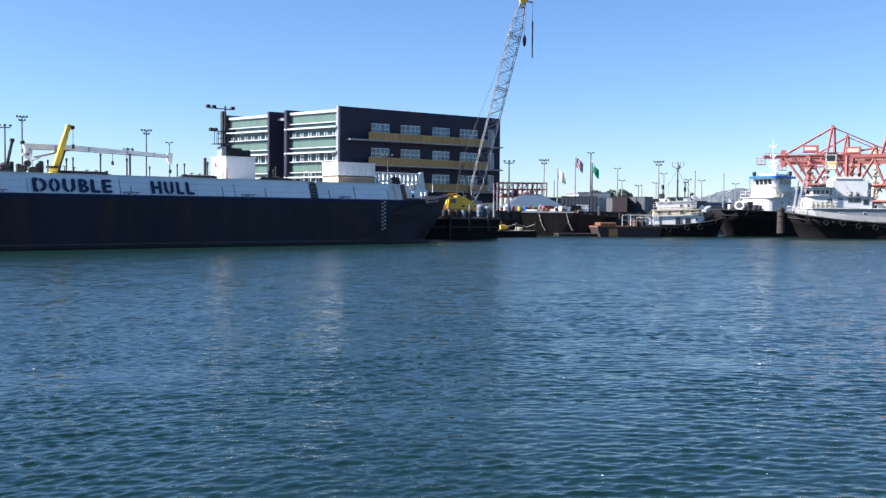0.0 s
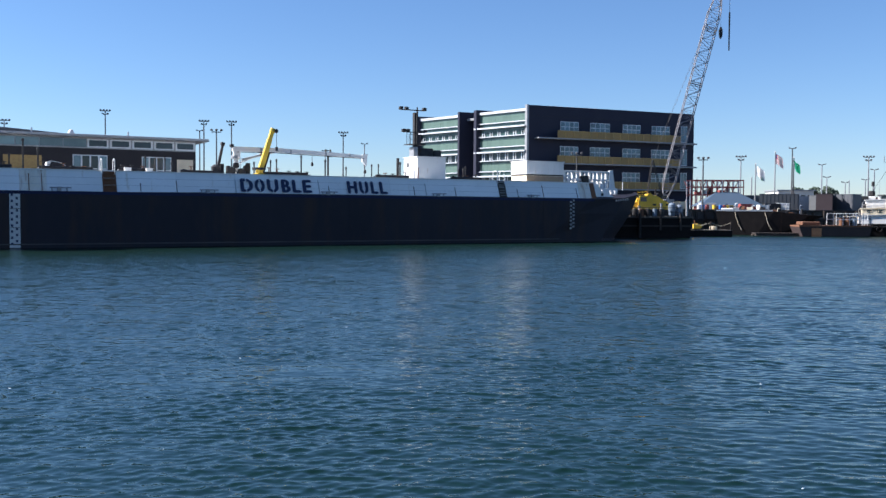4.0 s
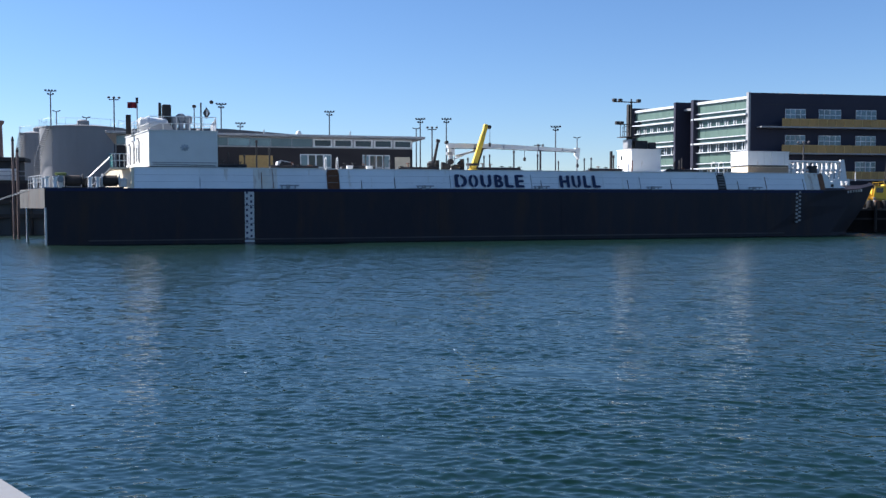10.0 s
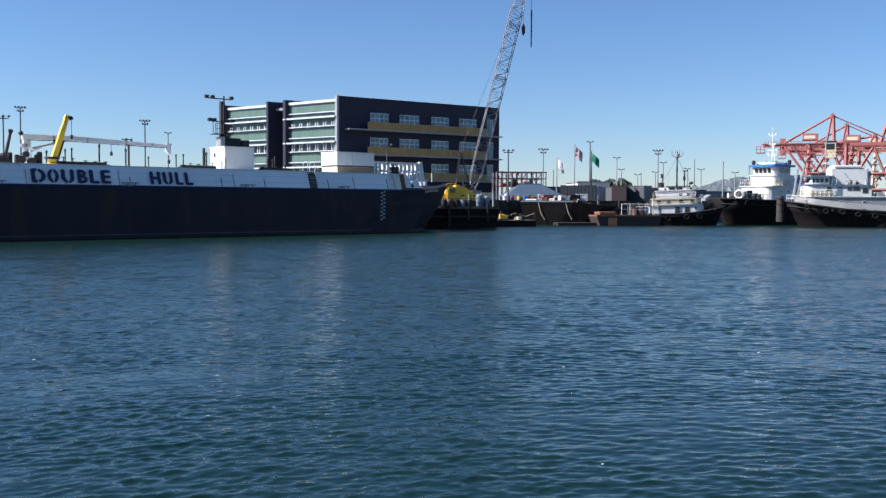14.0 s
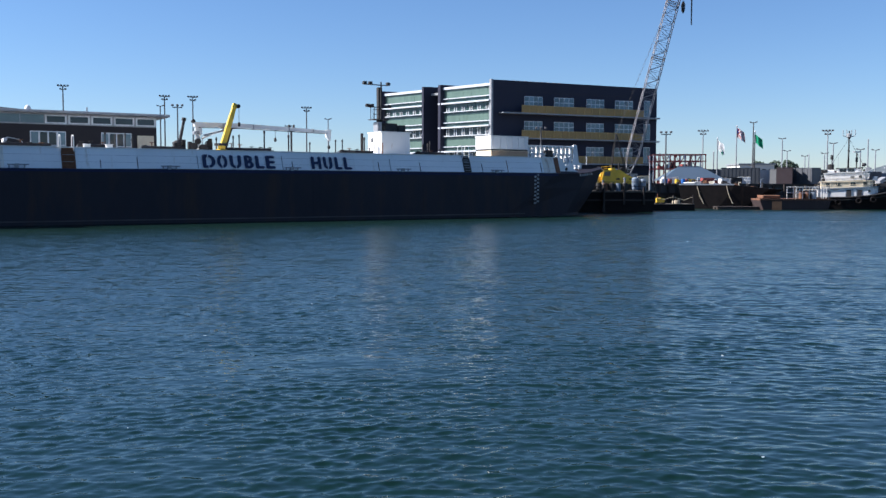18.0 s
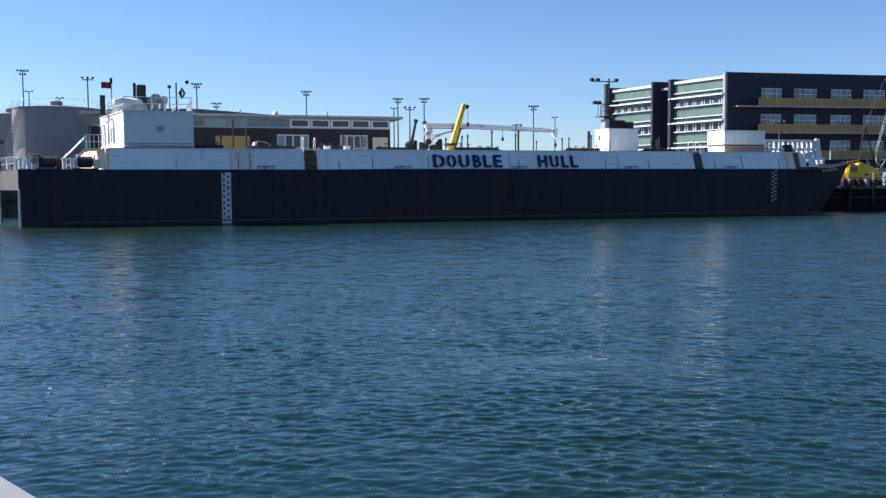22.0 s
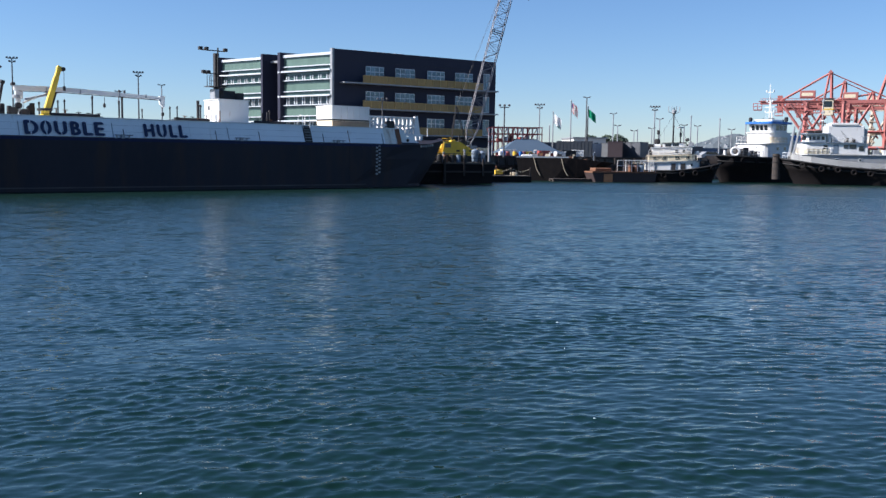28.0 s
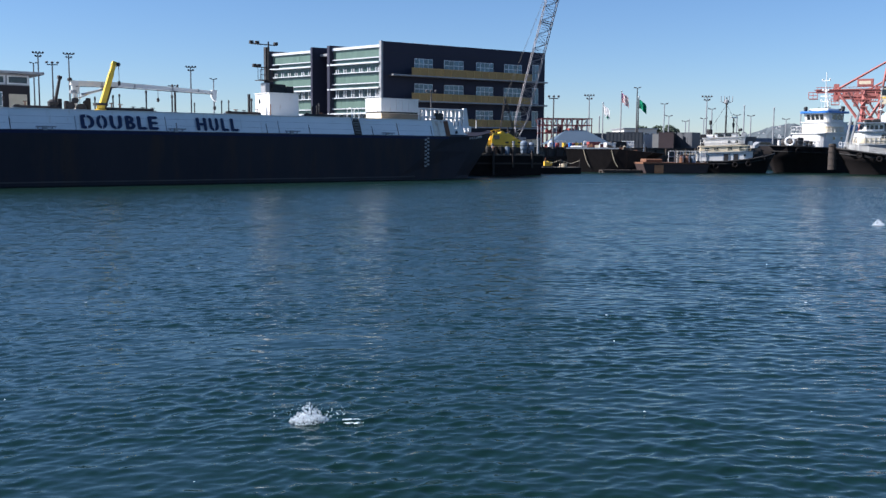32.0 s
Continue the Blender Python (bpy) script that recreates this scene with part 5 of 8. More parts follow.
    part("boom_hinge", T((16.2, y - 0.9, 4.2), (16.2, y + 0.9, 4.2), 0.22, seg=10), M_DARK, c)
    part("drum", T((15.6, y - 0.6, 4.9), (15.6, y + 0.6, 4.9), 0.35, seg=12), M_DARK, c)
    return c


build_lattice_crane()


def build_crane_barge_gear():
    for x, r, h in ((16.9, 0.42, 1.5), (17.75, 0.38, 1.3)):
        t = thing("deck_tank", pose(x, 111.4, 2.5), "upright grey steel tank on the work barge", "tank", "work barge tanks")
        part("shell", lathe(bmesh.new(), [(r * 0.9, 0.1), (r, 0.2), (r, h - 0.15), (r * 0.75, h), (0.08, h + 0.08)], 16), M_BLUEGREY, t, smooth=False)
        for a in range(3):
            q = 2.1 * a
            part("leg", T((0.8 * r * math.cos(q), 0.8 * r * math.sin(q), 0), (0.8 * r * math.cos(q), 0.8 * r * math.sin(q), 0.2), 0.04, seg=5), M_DARK, t)
        part("valve", T((0, 0, h), (0, 0, h + 0.3), 0.05, seg=6), M_DARK, t)
    for x, z in ((15.6, 1.5), (18.5, 1.9), (13.1, 1.2)):
        t = thing("mooring_bitt", pose(x, 110.9, 2.5), "pale painted steel mooring post on the work barge", "post", "work barge posts")
        part("post", lathe(bmesh.new(), [(0.14, 0), (0.12, z * 0.9), (0.17, z * 0.92), (0.17, z)], 10), M_GREY, t)
        part("base", B(-0.25, 0.25, -0.25, 0.25, 0, 0.06), M_DARK, t)
    for k in range(5):
        t = thing("fuel_drum", pose(12.6 + 0.75 * k, 110.7, 2.5), "dark steel drum beside the crawler tracks", "drum", "work barge drums")
        part("body", lathe(bmesh.new(), [(0.28, 0), (0.29, 0.3), (0.3, 0.31), (0.29, 0.6), (0.28, 0.86)], 12), (M_DARK, M_RUST, M_DARK, M_BLUEGREY, M_DARK)[k], t)
        part("lid", lathe(bmesh.new(), [(0.26, 0.85), (0.26, 0.88)], 12), M_GREY, t)


build_crane_barge_gear()


def build_work_float():
    """A low float with pumps and hoses that lies between the work barge and the black barge."""
    f = thing("work_float", pose(22.6, 121.0, 0, 0, 0, 6), "low dark timber work float against the quay", "float")
    part("hull", B(-2.6, 2.8, -1.6, 1.6, -0.4, 0.75, 0.05), M_SOOT, f)
    for k in range(9):
        part("plank", B(-2.6 + 0.6 * k, -2.03 + 0.6 * k, -1.65, 1.65, 0.75, 0.83), M_DECKWOOD, f)
    for x in (-2.4, 0.1, 2.6):
        part("post", T((x, -1.5, 0.8), (x, -1.5, 1.9), 0.08), M_PILE, f)
    part("tie_rope", path_tube(bmesh.new(), [(-2.4, -1.5, 1.7), (-1.2, -1.5, 1.35), (0.1, -1.5, 1.7), (1.4, -1.5, 1.3), (2.6, -1.5, 1.7)], 0.03, 5), M_CREAM, f)
    g = thing("yellow_pump", pose(21.4, 120.6, 0.83), "small yellow engine pump standing on a float", "pump")
    part("skid", B(-0.6, 0.6, -0.35, 0.35, 0, 0.12), M_DARK, g)
    part("engine", B(-0.5, 0.15, -0.3, 0.3, 0.12, 0.75, 0.06), M_YELLOW, g)
    part("pump_body", T((0.3, -0.25, 0.42), (0.3, 0.25, 0.42), 0.28, seg=12), M_YELLOW, g)
    part("exhaust", T((-0.3, 0.1, 0.75), (-0.3, 0.1, 1.2), 0.05, seg=6), M_RUST, g)
    h = thing("hose_coil", pose(23.4, 120.6, 0.83), "coil of worn tan hose on a float", "hose")
    for k in range(4):
        part("turn", torus_mesh(0.45 - 0.03 * (k % 2), 0.06, 16, 6), M_CREAM, h).matrix_basis = pose(0, 0, 0.06 + 0.11 * k)


build_work_float()


# ---- vessels on the far quay ----
def hull_sections(L, beam, zb, zm, zs, flare=1.0):
    """Loops at rising heights for a blunt tug hull; x forward. zb, zm, zs: heights of the rail at bow, amidships and stern."""
    xs = [-0.5, -0.47, -0.3, 0.0, 0.22, 0.36, 0.45, 0.5]
    ws = [0.72, 0.9, 1.0, 1.0, 0.97, 0.86, 0.58, 0.04]
    loops = []
    for f, k in ((-1.0, 0.0), (0.0, 0.0), (0.55, 0.5), (1.0, 1.0)):
        row = []
        for side in (-1, 1):
            pts = []
            for x, w in zip(xs, ws):
                zt = zs + (zm - zs) * (x + 0.5) / 0.5 if x < 0 else zm + (zb - zm) * (x / 0.5) ** 1.6
                z = -1.0 if f < 0 else 0.05 + (zt - 0.05) * f
                shrink = (1 - (0.3 + 0.5 * max(0.0, x)) * (1 - k)) if x > 0.1 else 0.9 + 0.1 * k
                pts.append((x * L * (0.84 + 0.16 * k if x > 0.3 else 1.0), side * w * beam / 2 * shrink, z))
            row += pts if side < 0 else pts[::-1]
        loops.append(row)
    return loops


M_HULLTUG = mat("black_tug_hull", (0.0095, 0.0085, 0.009), 0.7, spec=0.08, col2=(0.016, 0.0135, 0.013), scale=0.9, mix=1, rust=(0.03, 0.02, 0.016), rust_amt=0.12, rust_scale=(0.8, 0.8, 0.3), bump=0.2, bscale=1.5)


def build_hull(t, L, beam, zb, zm, zs, near, tyre_z=0.5, tyres=9):
    """Black hull with a sunk deck, a rubbing strake and tyre fenders. near: the side (+1 or -1) that lies towards open water."""
    rows = hull_sections(L, beam, zb, zm, zs)
    bm = loft(bmesh.new(), rows)
    part("hull", bm, M_HULLTUG, t, "black hull", True)
    rail = rows[3]
    half = len(rail) // 2
    bm = bmesh.new()
    vs = [bm.verts.new((x * 0.97, y * 0.93, z + 0.004)) for x, y, z in rail]
    for i in range(half - 1):
        bm.faces.new((vs[i], vs[i + 1], vs[2 * half - 2 - i], vs[2 * half - 1 - i]))
    part("deck", bm, M_DARK, t, "dark steel deck")
    side = [Vector((x, y * -near, z)) for x, y, z in rail[:half]]
    for f, r in ((0.0, 0.11), (0.45, 0.09)):
        mid = [Vector((x, y * -near, z)) for x, y, z in rows[2][:half]]
        part("rubbing_strake", path_tube(bmesh.new(), [a.lerp(b, f) + Vector((0, near * 0.04, 0)) for a, b in zip(side, mid)], r, 6), M_BLACK, t)
    tm = None
    for k in range(tyres):
        x = -L * 0.4 + L * 0.8 * k / (tyres - 1) + random.uniform(-0.25, 0.25)
        i = min(half - 2, max(0, next((q for q in range(half - 1) if side[q + 1].x >= x), half - 2)))
        a, b = side[i], side[i + 1]
        p = a.lerp(b, min(1, max(0, (x - a.x) / max(1e-6, b.x - a.x))))
        mm = pose(p.x, p.y + near * 0.16, p.z - tyre_z + random.uniform(-0.12, 0.12), 90, 0, math.degrees(math.atan2(b.y - a.y, b.x - a.x)))
        if tm is None:
            tm = part("tyre_fender", torus_mesh(0.3, 0.12, 12, 6), M_HULLTUG, t)
            tm.matrix_basis = mm
        else:
            again("tyre_fender", tm, t, mm)
    return side


def tug_house(t, name, x0, x1, hw, z0, z1, m, round_front=0.6, rake=0.0, rise=0.0, edge=None, label="white painted deckhouse tier"):
    """One tier with a rounded front; rake tips the front, rise lifts the fore end with the sheer."""
    def loop(z, rk):
        r = round_front
        pts = [(x0, -hw)]
        for k in range(6):
            a = radians(-90 + 90 * k / 5)
            pts.append((x1 + rk - r + r * math.cos(a), -hw + r + r * math.sin(a)))
        pts += [(x, -y) for x, y in pts[::-1]]
        return [(x, y, z + rise * (x - x0) / (x1 - x0)) for x, y in pts]
    h = part(name, loft(bmesh.new(), [loop(z0, 0), loop(z1, rake)]), m, t, label)
    if edge:
        lp = loop(z1, rake + 0.18)
        big = [(x - (0.15 if x == x0 else 0), y * 1.08, z) for x, y, z in lp]
        part("tier_edge", loft(bmesh.new(), [big, [(x, y, z + 0.1) for x, y, z in big]]), edge, h)
    return h


def side_windows(h, y, near, wins, frame_m, kind="window"):
    """wins: (x, width, z, height). Dark panes in raised frames on one side wall."""
    for x, w, z, ht in wins:
        f = part(kind, B(x - 0.06, x + w + 0.06, min(y, y + near * 0.03), max(y, y + near * 0.03), z - 0.06, z + ht + 0.06), frame_m, h)
        part("pane", B(x, x + w, min(y + near * 0.02, y + near * 0.05), max(y + near * 0.02, y + near * 0.05), z, z + ht), M_PANEDARK, f)


def front_windows(h, x, hw, n, z, ht, rake_at):
    for k in range(n):
        a, b = -hw + 2 * hw * k / n + 0.09, -hw + 2 * hw * (k + 1) / n - 0.09
        bm = bmesh.new()
        x0, x1 = x + rake_at(z), x + rake_at(z + ht)
        vs = [bm.verts.new(p) for p in ((x0 + 0.05, a, z), (x0 + 0.05, b, z), (x1 + 0.05, b, z + ht), (x1 + 0.05, a, z + ht))]
        bm.faces.new(vs)
        bmesh.ops.solidify(bm, geom=bm.faces[:], thickness=0.06)
        part("window", bm, M_PANEDARK, h)


def tug_mast(t, x, z0, z1, arms, m=None, r=0.1, radar=0.55):
    m = m or M_WHITE
    k = part("mast", T((x, 0, z0), (x, 0, z1), r, r * 0.55), m, t)
    for z, w in arms:
        part("yard", T((x, -w, z), (x, w, z), 0.045, seg=6), m, k)
        for s in (-1, 1):
            part("mast_light", lathe(bmesh.new(), [(0.07, z), (0.12, z + 0.05), (0.12, z + 0.26), (0.04, z + 0.32)], 8, x, s * w), m, k)
    if radar:
        zr = z0 + (z1 - z0) * radar
        part("radar", B(x - 0.1, x + 0.1, -0.85, 0.85, zr, zr + 0.13, 0.04), M_WHITE, k)
    return k


def whips(t, pts, m):
    for x, y, z, h in pts:
        part("whip_antenna", T((x, y, z), (x + 0.05, y, z + h), 0.025, 0.012, seg=5), m, t)


# old low tug, three tiers
ta = thing("tugboat", pose(47.8, 129.4, 0, 0, 0, -17), "older low tugboat with white and cream tiers and black hull", "tugboat", "moored tugboats")
sd = build_hull(ta, 13.0, 5.0, 2.7, 1.6, 1.5, -1, 0.5, 6)
h = tug_house(ta, "main_house", -3.8, 3.6, 2.15, 1.4, 2.62, M_WHITE, 1.2, 0, 0.35, M_BLUEGREY)
for x in (-0.3, 1.0):
    # a solid dark plate paints the shade inside the open doorway
    d = part("door", B(x, x + 0.6, -2.2, -2.12, 1.6, 2.62), M_DARK, h, "dark plate for a shaded open doorway")
    part("door_frame", B(x - 0.1, x, -2.21, -2.12, 1.6, 2.7), M_BLUEGREY, d)
side_windows(h, -2.15, -1, [(-2.6, 0.3, 2.1, 0.3), (2.3, 0.3, 2.3, 0.3)], M_WHITE, "porthole")
for x in (-3.75, -2.5, 0.4):
    part("corner_strip", B(x, x + 0.1, -2.2, -2.13, 1.5, 2.7), M_BLUEGREY, h)
# the cream colour carries the shade that lies on this tier
h = tug_house(ta, "boat_deck_house", -3.4, 3.0, 1.85, 2.75, 3.6, M_CREAM, 1.2, 0, 0.2, M_CREAM, "tier coloured cream for the shade of its deck")
side_windows(h, -1.85, -1, [(-2.8, 0.6, 3.1, 0.35), (-1.6, 0.6, 3.1, 0.35), (0.2, 0.6, 3.2, 0.35), (1.7, 0.45, 3.25, 0.35)], M_CREAM)
h = tug_house(ta, "upper_house", -2.9, 2.5, 1.6, 3.72, 4.7, M_WHITE, 0.9, 0.1, 0.25, M_WHITE)
side_windows(h, -1.6, -1, [(0.2, 0.35, 4.1, 0.35), (1.2, 0.35, 4.15, 0.35)], M_WHITE)
h = tug_house(ta, "wheelhouse", -1.4, 1.6, 1.2, 4.9, 5.35, M_WHITE, 0.5, 0.0, 0.1, M_DARK)
side_windows(h, -1.2, -1, [(-1.1, 0.7, 5.0, 0.25), (-0.1, 0.7, 5.05, 0.25)], M_DARK)
km = tug_mast(ta, -0.05, 4.9, 10.4, ((7.6, 0.35), (9.3, 0.3)), M_DARK, 0.13, 0)
for k in range(4):
    dx = (-0.75, -0.3, 0.3, 0.75)[k]
    part("antenna_arm", path_tube(bmesh.new(), [(-0.05, 0, 9.5), (-0.05 + dx, 0, 9.8), (-0.05 + dx, 0, 10.55)], 0.05, 5), M_GREY, km)
part("antenna_drum", lathe(bmesh.new(), [(0.1, 9.4), (0.3, 9.6), (0.3, 9.95), (0.1, 10.1)], 10, -0.05, 0), M_GREY, km)
k2 = part("stub_mast", T((1.0, 0.5, 5.3), (1.0, 0.5, 7.7), 0.08), M_DARK, ta)
part("radar", B(0.5, 1.5, 0.4, 0.6, 7.55, 7.72), M_WHITE, k2)
part("horn_cluster", B(0.85, 1.15, 0.3, 0.7, 6.3, 6.9, 0.05), M_DARK, k2)
part("search_light", T((1.7, -0.4, 5.9), (2.0, -0.7, 5.95), 0.2, seg=10), M_DARK, ta)
part("search_light_post", T((1.7, -0.4, 5.3), (1.7, -0.4, 5.9), 0.05), M_DARK, ta)
part("funnel", lathe(bmesh.new(), [(0.42, 4.7), (0.42, 5.9), (0.33, 6.0)], 12, -2.2, 0.2), M_DARK, ta)
part("lattice_post", T((-2.1, -0.6, 4.9), (-2.1, -0.6, 6.6), 0.05), M_DARK, ta)
part("post_drum", T((-2.1, -0.6, 6.6), (-2.1, -0.6, 7.2), 0.2, seg=10), M_DARK, ta)
part("upper_railing", railing(bmesh.new(), [(-3.4, -1.8, 3.75), (-2.9, -1.8, 3.75), (2.4, -1.8, 3.95)], 0.75, 0.022, gap=0.8), M_WHITE, ta)
part("deck_railing", railing(bmesh.new(), [(-3.8, -2.2, 2.75), (3.2, -2.2, 3.0)], 0.8, 0.022, gap=0.8), M_CREAM, ta)
part("stern_railing", railing(bmesh.new(), [(-5.6, -2.0, 1.5), (-3.9, -2.1, 1.5)], 1.1, 0.035, gap=0.6), M_CREAM, ta, "cream pipe railing")
part("life_raft", T((-2.7, -1.2, 4.98), (-1.8, -1.2, 4.98), 0.26, seg=12), M_WHITE, ta, "white life raft canister")
for k, (x, y, z, w) in enumerate(((-3.3, -1.0, 3.7, 0.5), (2.0, -0.8, 5.0, 0.7), (2.9, -1.0, 3.8, 0.6), (3.7, -0.8, 2.9, 0.9))):
    part("deck_box", B(x, x + w, y - 0.4, y + 0.4, z, z + 0.55, 0.05), (M_DARK, M_GREY, M_BLUEGREY, M_DARK)[k], ta)
whips(ta, ((-1.3, 0.4, 5.4, 2.2), (1.4, 0.3, 5.4, 1.6), (0.2, -0.6, 5.4, 1.2)), M_GREY)
part("stay", path_tube(bmesh.new(), [(-0.05, 0, 9.4), (-2.8, 0, 4.8)], 0.018, 4), M_DARK, ta)
part("stay", path_tube(bmesh.new(), [(-0.05, 0, 9.4), (2.3, 0, 5.0)], 0.018, 4), M_DARK, ta)

# large tug with the blue roofed wheelhouse
tb = thing("tugboat", pose(64.5, 136.7, 0, 0, 0, 210), "large tugboat with white house and blue wheelhouse roof", "tugboat", "moored tugboats")
build_hull(tb, 23, 8.2, 3.8, 3.5, 2.8, 1, 0.6)
h = tug_house(tb, "main_house", -8.0, 3.2, 2.9, 3.2, 5.6, M_WHITE, 1.4, 0, 0, M_WHITE)
side_windows(h, 2.9, 1, [(-5.5, 0.45, 4.7, 0.45), (-3.6, 0.45, 4.7, 0.45), (-1.4, 0.45, 4.7, 0.45), (0.4, 0.45, 4.7, 0.45)], M_WHITE, "porthole")
h = tug_house(tb, "upper_house", -3.4, 1.2, 2.3, 5.75, 7.25, M_WHITE, 0.7, 0.1, 0, M_WHITE)
tug_house(h, "cream_band", -2.6, 1.26, 2.34, 5.85, 6.7, M_CREAM, 0.72, 0.03, 0, None, "cream band round the white tier")
h = tug_house(tb, "wheelhouse", -2.9, 0.9, 2.0, 7.35, 8.6, M_WHITE, 0.5, 0.35, 0, None)
front_windows(h, 0.9, 1.45, 4, 7.65, 0.75, lambda z: 0.35 * (z - 7.35) / 1.25)
side_windows(h, 2.0, 1, [(-2.7, 0.75, 7.65, 0.75), (-1.8, 0.75, 7.65, 0.75), (-0.85, 0.75, 7.65, 0.75)], M_WHITE)
h = tug_house(tb, "wheelhouse_roof", -3.4, 1.7, 2.5, 8.6, 8.9, M_BLUE, 0.8, 0.0, 0, None, "blue wheelhouse roof")
part("roof_pod", B(-2.6, 0.4, -1.6, 1.6, 8.9, 9.3, 0.1), M_WHITE, h)
km = tug_mast(tb, -1.2, 9.2, 14.6, ((10.4, 0.7), (11.9, 0.45), (13.4, 0.6)), M_WHITE, 0.09, 0.35)
part("mast_leg", T((-2.2, 0, 9.2), (-1.25, 0, 12.6), 0.07), M_WHITE, km)
part("mast_leg", T((-0.6, 0.9, 9.2), (-1.2, 0.1, 12.2), 0.06), M_WHITE, km)
part("search_light", lathe(bmesh.new(), [(0.1, 8.9), (0.28, 9.1), (0.28, 9.5), (0.1, 9.6)], 8, 1.0, -1.7), M_DARK, tb)
part("search_light", lathe(bmesh.new(), [(0.1, 8.9), (0.28, 9.1), (0.28, 9.6), (0.1, 9.7)], 8, -2.6, 2.0), M_DARK, tb)
part("bow_fender", torus_mesh(0.55, 0.17, 20, 8), M_WHITE, tb, "white ring fender on the bow").matrix_basis = pose(8.9, 1.6, 4.4, 90, 0, 124)
part("bow_winch", T((6.6, -1.2, 4.25), (6.6, 1.6, 4.25), 0.62, seg=14), M_DARK, tb)
part("winch_frame", B(6.0, 7.2, 1.6, 1.8, 3.5, 5.0, 0.05), M_DARK, tb)
part("bow_post", T((9.8, 0.5, 3.5), (9.8, 0.5, 4.6), 0.22), M_WHITE, tb)
part("fore_bitt", T((5.2, 2.4, 3.4), (5.2, 2.4, 4.5), 0.25), M_DARK, tb)
part("house_railing", railing(bmesh.new(), [(-7.6, 2.75, 5.7), (2.0, 2.75, 5.7), (3.0, 1.6, 5.7), (3.0, -2.6, 5.7)], 0.95, 0.025, gap=0.9), M_WHITE, tb)
part("fore_railing", railing(bmesh.new(), [(4.4, 3.2, 3.5), (8.8, 2.0, 3.65)], 0.9, 0.03, gap=0.9), M_GREY, tb)
for y in (-1.5, 1.5):
    f = part("funnel", B(-6.6, -5.2, y - 0.5, y + 0.5, 5.6, 7.0, 0.1), M_BLUE, tb, "blue funnel")
    part("exhaust", T((-5.9, y, 7.0), (-5.9, y, 7.5), 0.15), M_DARK, f)
part("raft", T((-4.6, 2.0, 6.0), (-3.6, 2.0, 6.0), 0.3, seg=12), M_WHITE, tb, "white life raft canister")
whips(tb, ((-2.8, -1.0, 8.9, 3.0), (-3.0, 1.2, 8.9, 2.4), (0.8, 0.8, 8.9, 1.8)), M_WHITE)

# long tug with the white bulwark
tc_ = thing("tugboat", pose(74.0, 120.9, 0, 0, 0, 163), "long tugboat with white house, tall stack block and white bulwark", "tugboat", "moored tugboats")
sd = build_hull(tc_, 27, 7.4, 3.5, 2.0, 1.7, 1, 0.5, 11)
bm = bmesh.new()
sel = [p for p in sd if -9 < p.x < 13.2]
lo = [bm.verts.new((p.x, p.y - 0.25, p.z)) for p in sel]
hi = [bm.verts.new((p.x, p.y - 0.25, p.z + 0.85)) for p in sel]
for i in range(len(sel) - 1):
    bm.faces.new((lo[i], lo[i + 1], hi[i + 1], hi[i]))
bmesh.ops.solidify(bm, geom=bm.faces[:], thickness=0.08)
bw = part("bulwark", bm, M_WHITE, tc_, "white bulwark above the black hull")
for x in (-0.6, 3.4, 7.4):
    part("freeing_port", B(x, x + 0.3, 3.42, 3.52, 2.15, 2.4), M_BLACK, bw)
# grey instead of white: the overhang's shade is put into this tier's colour
h = tug_house(tc_, "main_house", -7.0, 10.8, 2.3, 2.2, 4.0, M_GREY, 1.2, 0, 0, M_WHITE, "lower tier coloured grey for the shade of the deck above")
side_windows(h, 2.3, 1, [(9.0, 0.3, 3.2, 0.3), (6.2, 0.3, 3.2, 0.3), (3.2, 0.3, 3.2, 0.3)], M_WHITE, "porthole")
h = tug_house(tc_, "upper_house", 2.5, 10.9, 2.4, 4.1, 5.5, M_WHITE, 1.0, 0, 0.15, M_BLUEGREY)
side_windows(h, 2.4, 1, [(7.6, 0.5, 4.8, 0.5), (4.0, 0.8, 4.9, 0.45), (5.0, 0.5, 4.9, 0.45), (3.0, 0.6, 4.6, 0.6)], M_GREY)
part("side_door", B(6.2, 6.85, 2.38, 2.43, 4.15, 5.4), M_BLUEGREY, h, "blue-grey door")
tug_house(h, "cream_band", 7.4, 10.96, 2.45, 4.15, 4.8, M_CREAM, 1.02, 0, 0, None, "cream band round the white tier")
h = tug_house(tc_, "wheelhouse", 7.7, 10.2, 1.9, 5.75, 6.75, M_WHITE, 0.4, -0.08, 0, None)
front_windows(h, 10.2, 1.5, 4, 6.0, 0.5, lambda z: -0.08 * (z - 5.75))
side_windows(h, 1.9, 1, [(7.9, 0.4, 6.0, 0.5), (8.5, 0.4, 6.0, 0.5), (9.05, 0.4, 6.0, 0.5), (9.6, 0.3, 6.0, 0.5)], M_WHITE)
tug_house(tc_, "wheelhouse_roof", 7.2, 10.8, 2.3, 6.75, 6.9, M_BLUEGREY, 0.8, 0, 0, None, "grey-blue roof with an overhang")
h = part("stack_house", B(2.8, 7.5, -1.6, 1.6, 5.6, 7.95, 0.1), M_WHITE, tc_, "tall white stack housing")
part("stack_roof", B(3.6, 7.1, -1.7, 1.7, 7.95, 8.3, 0.06), M_WHITE, h)
part("rust_panel", B(2.4, 2.81, -0.9, 1.4, 5.6, 7.5, 0.04), M_GREY, h)
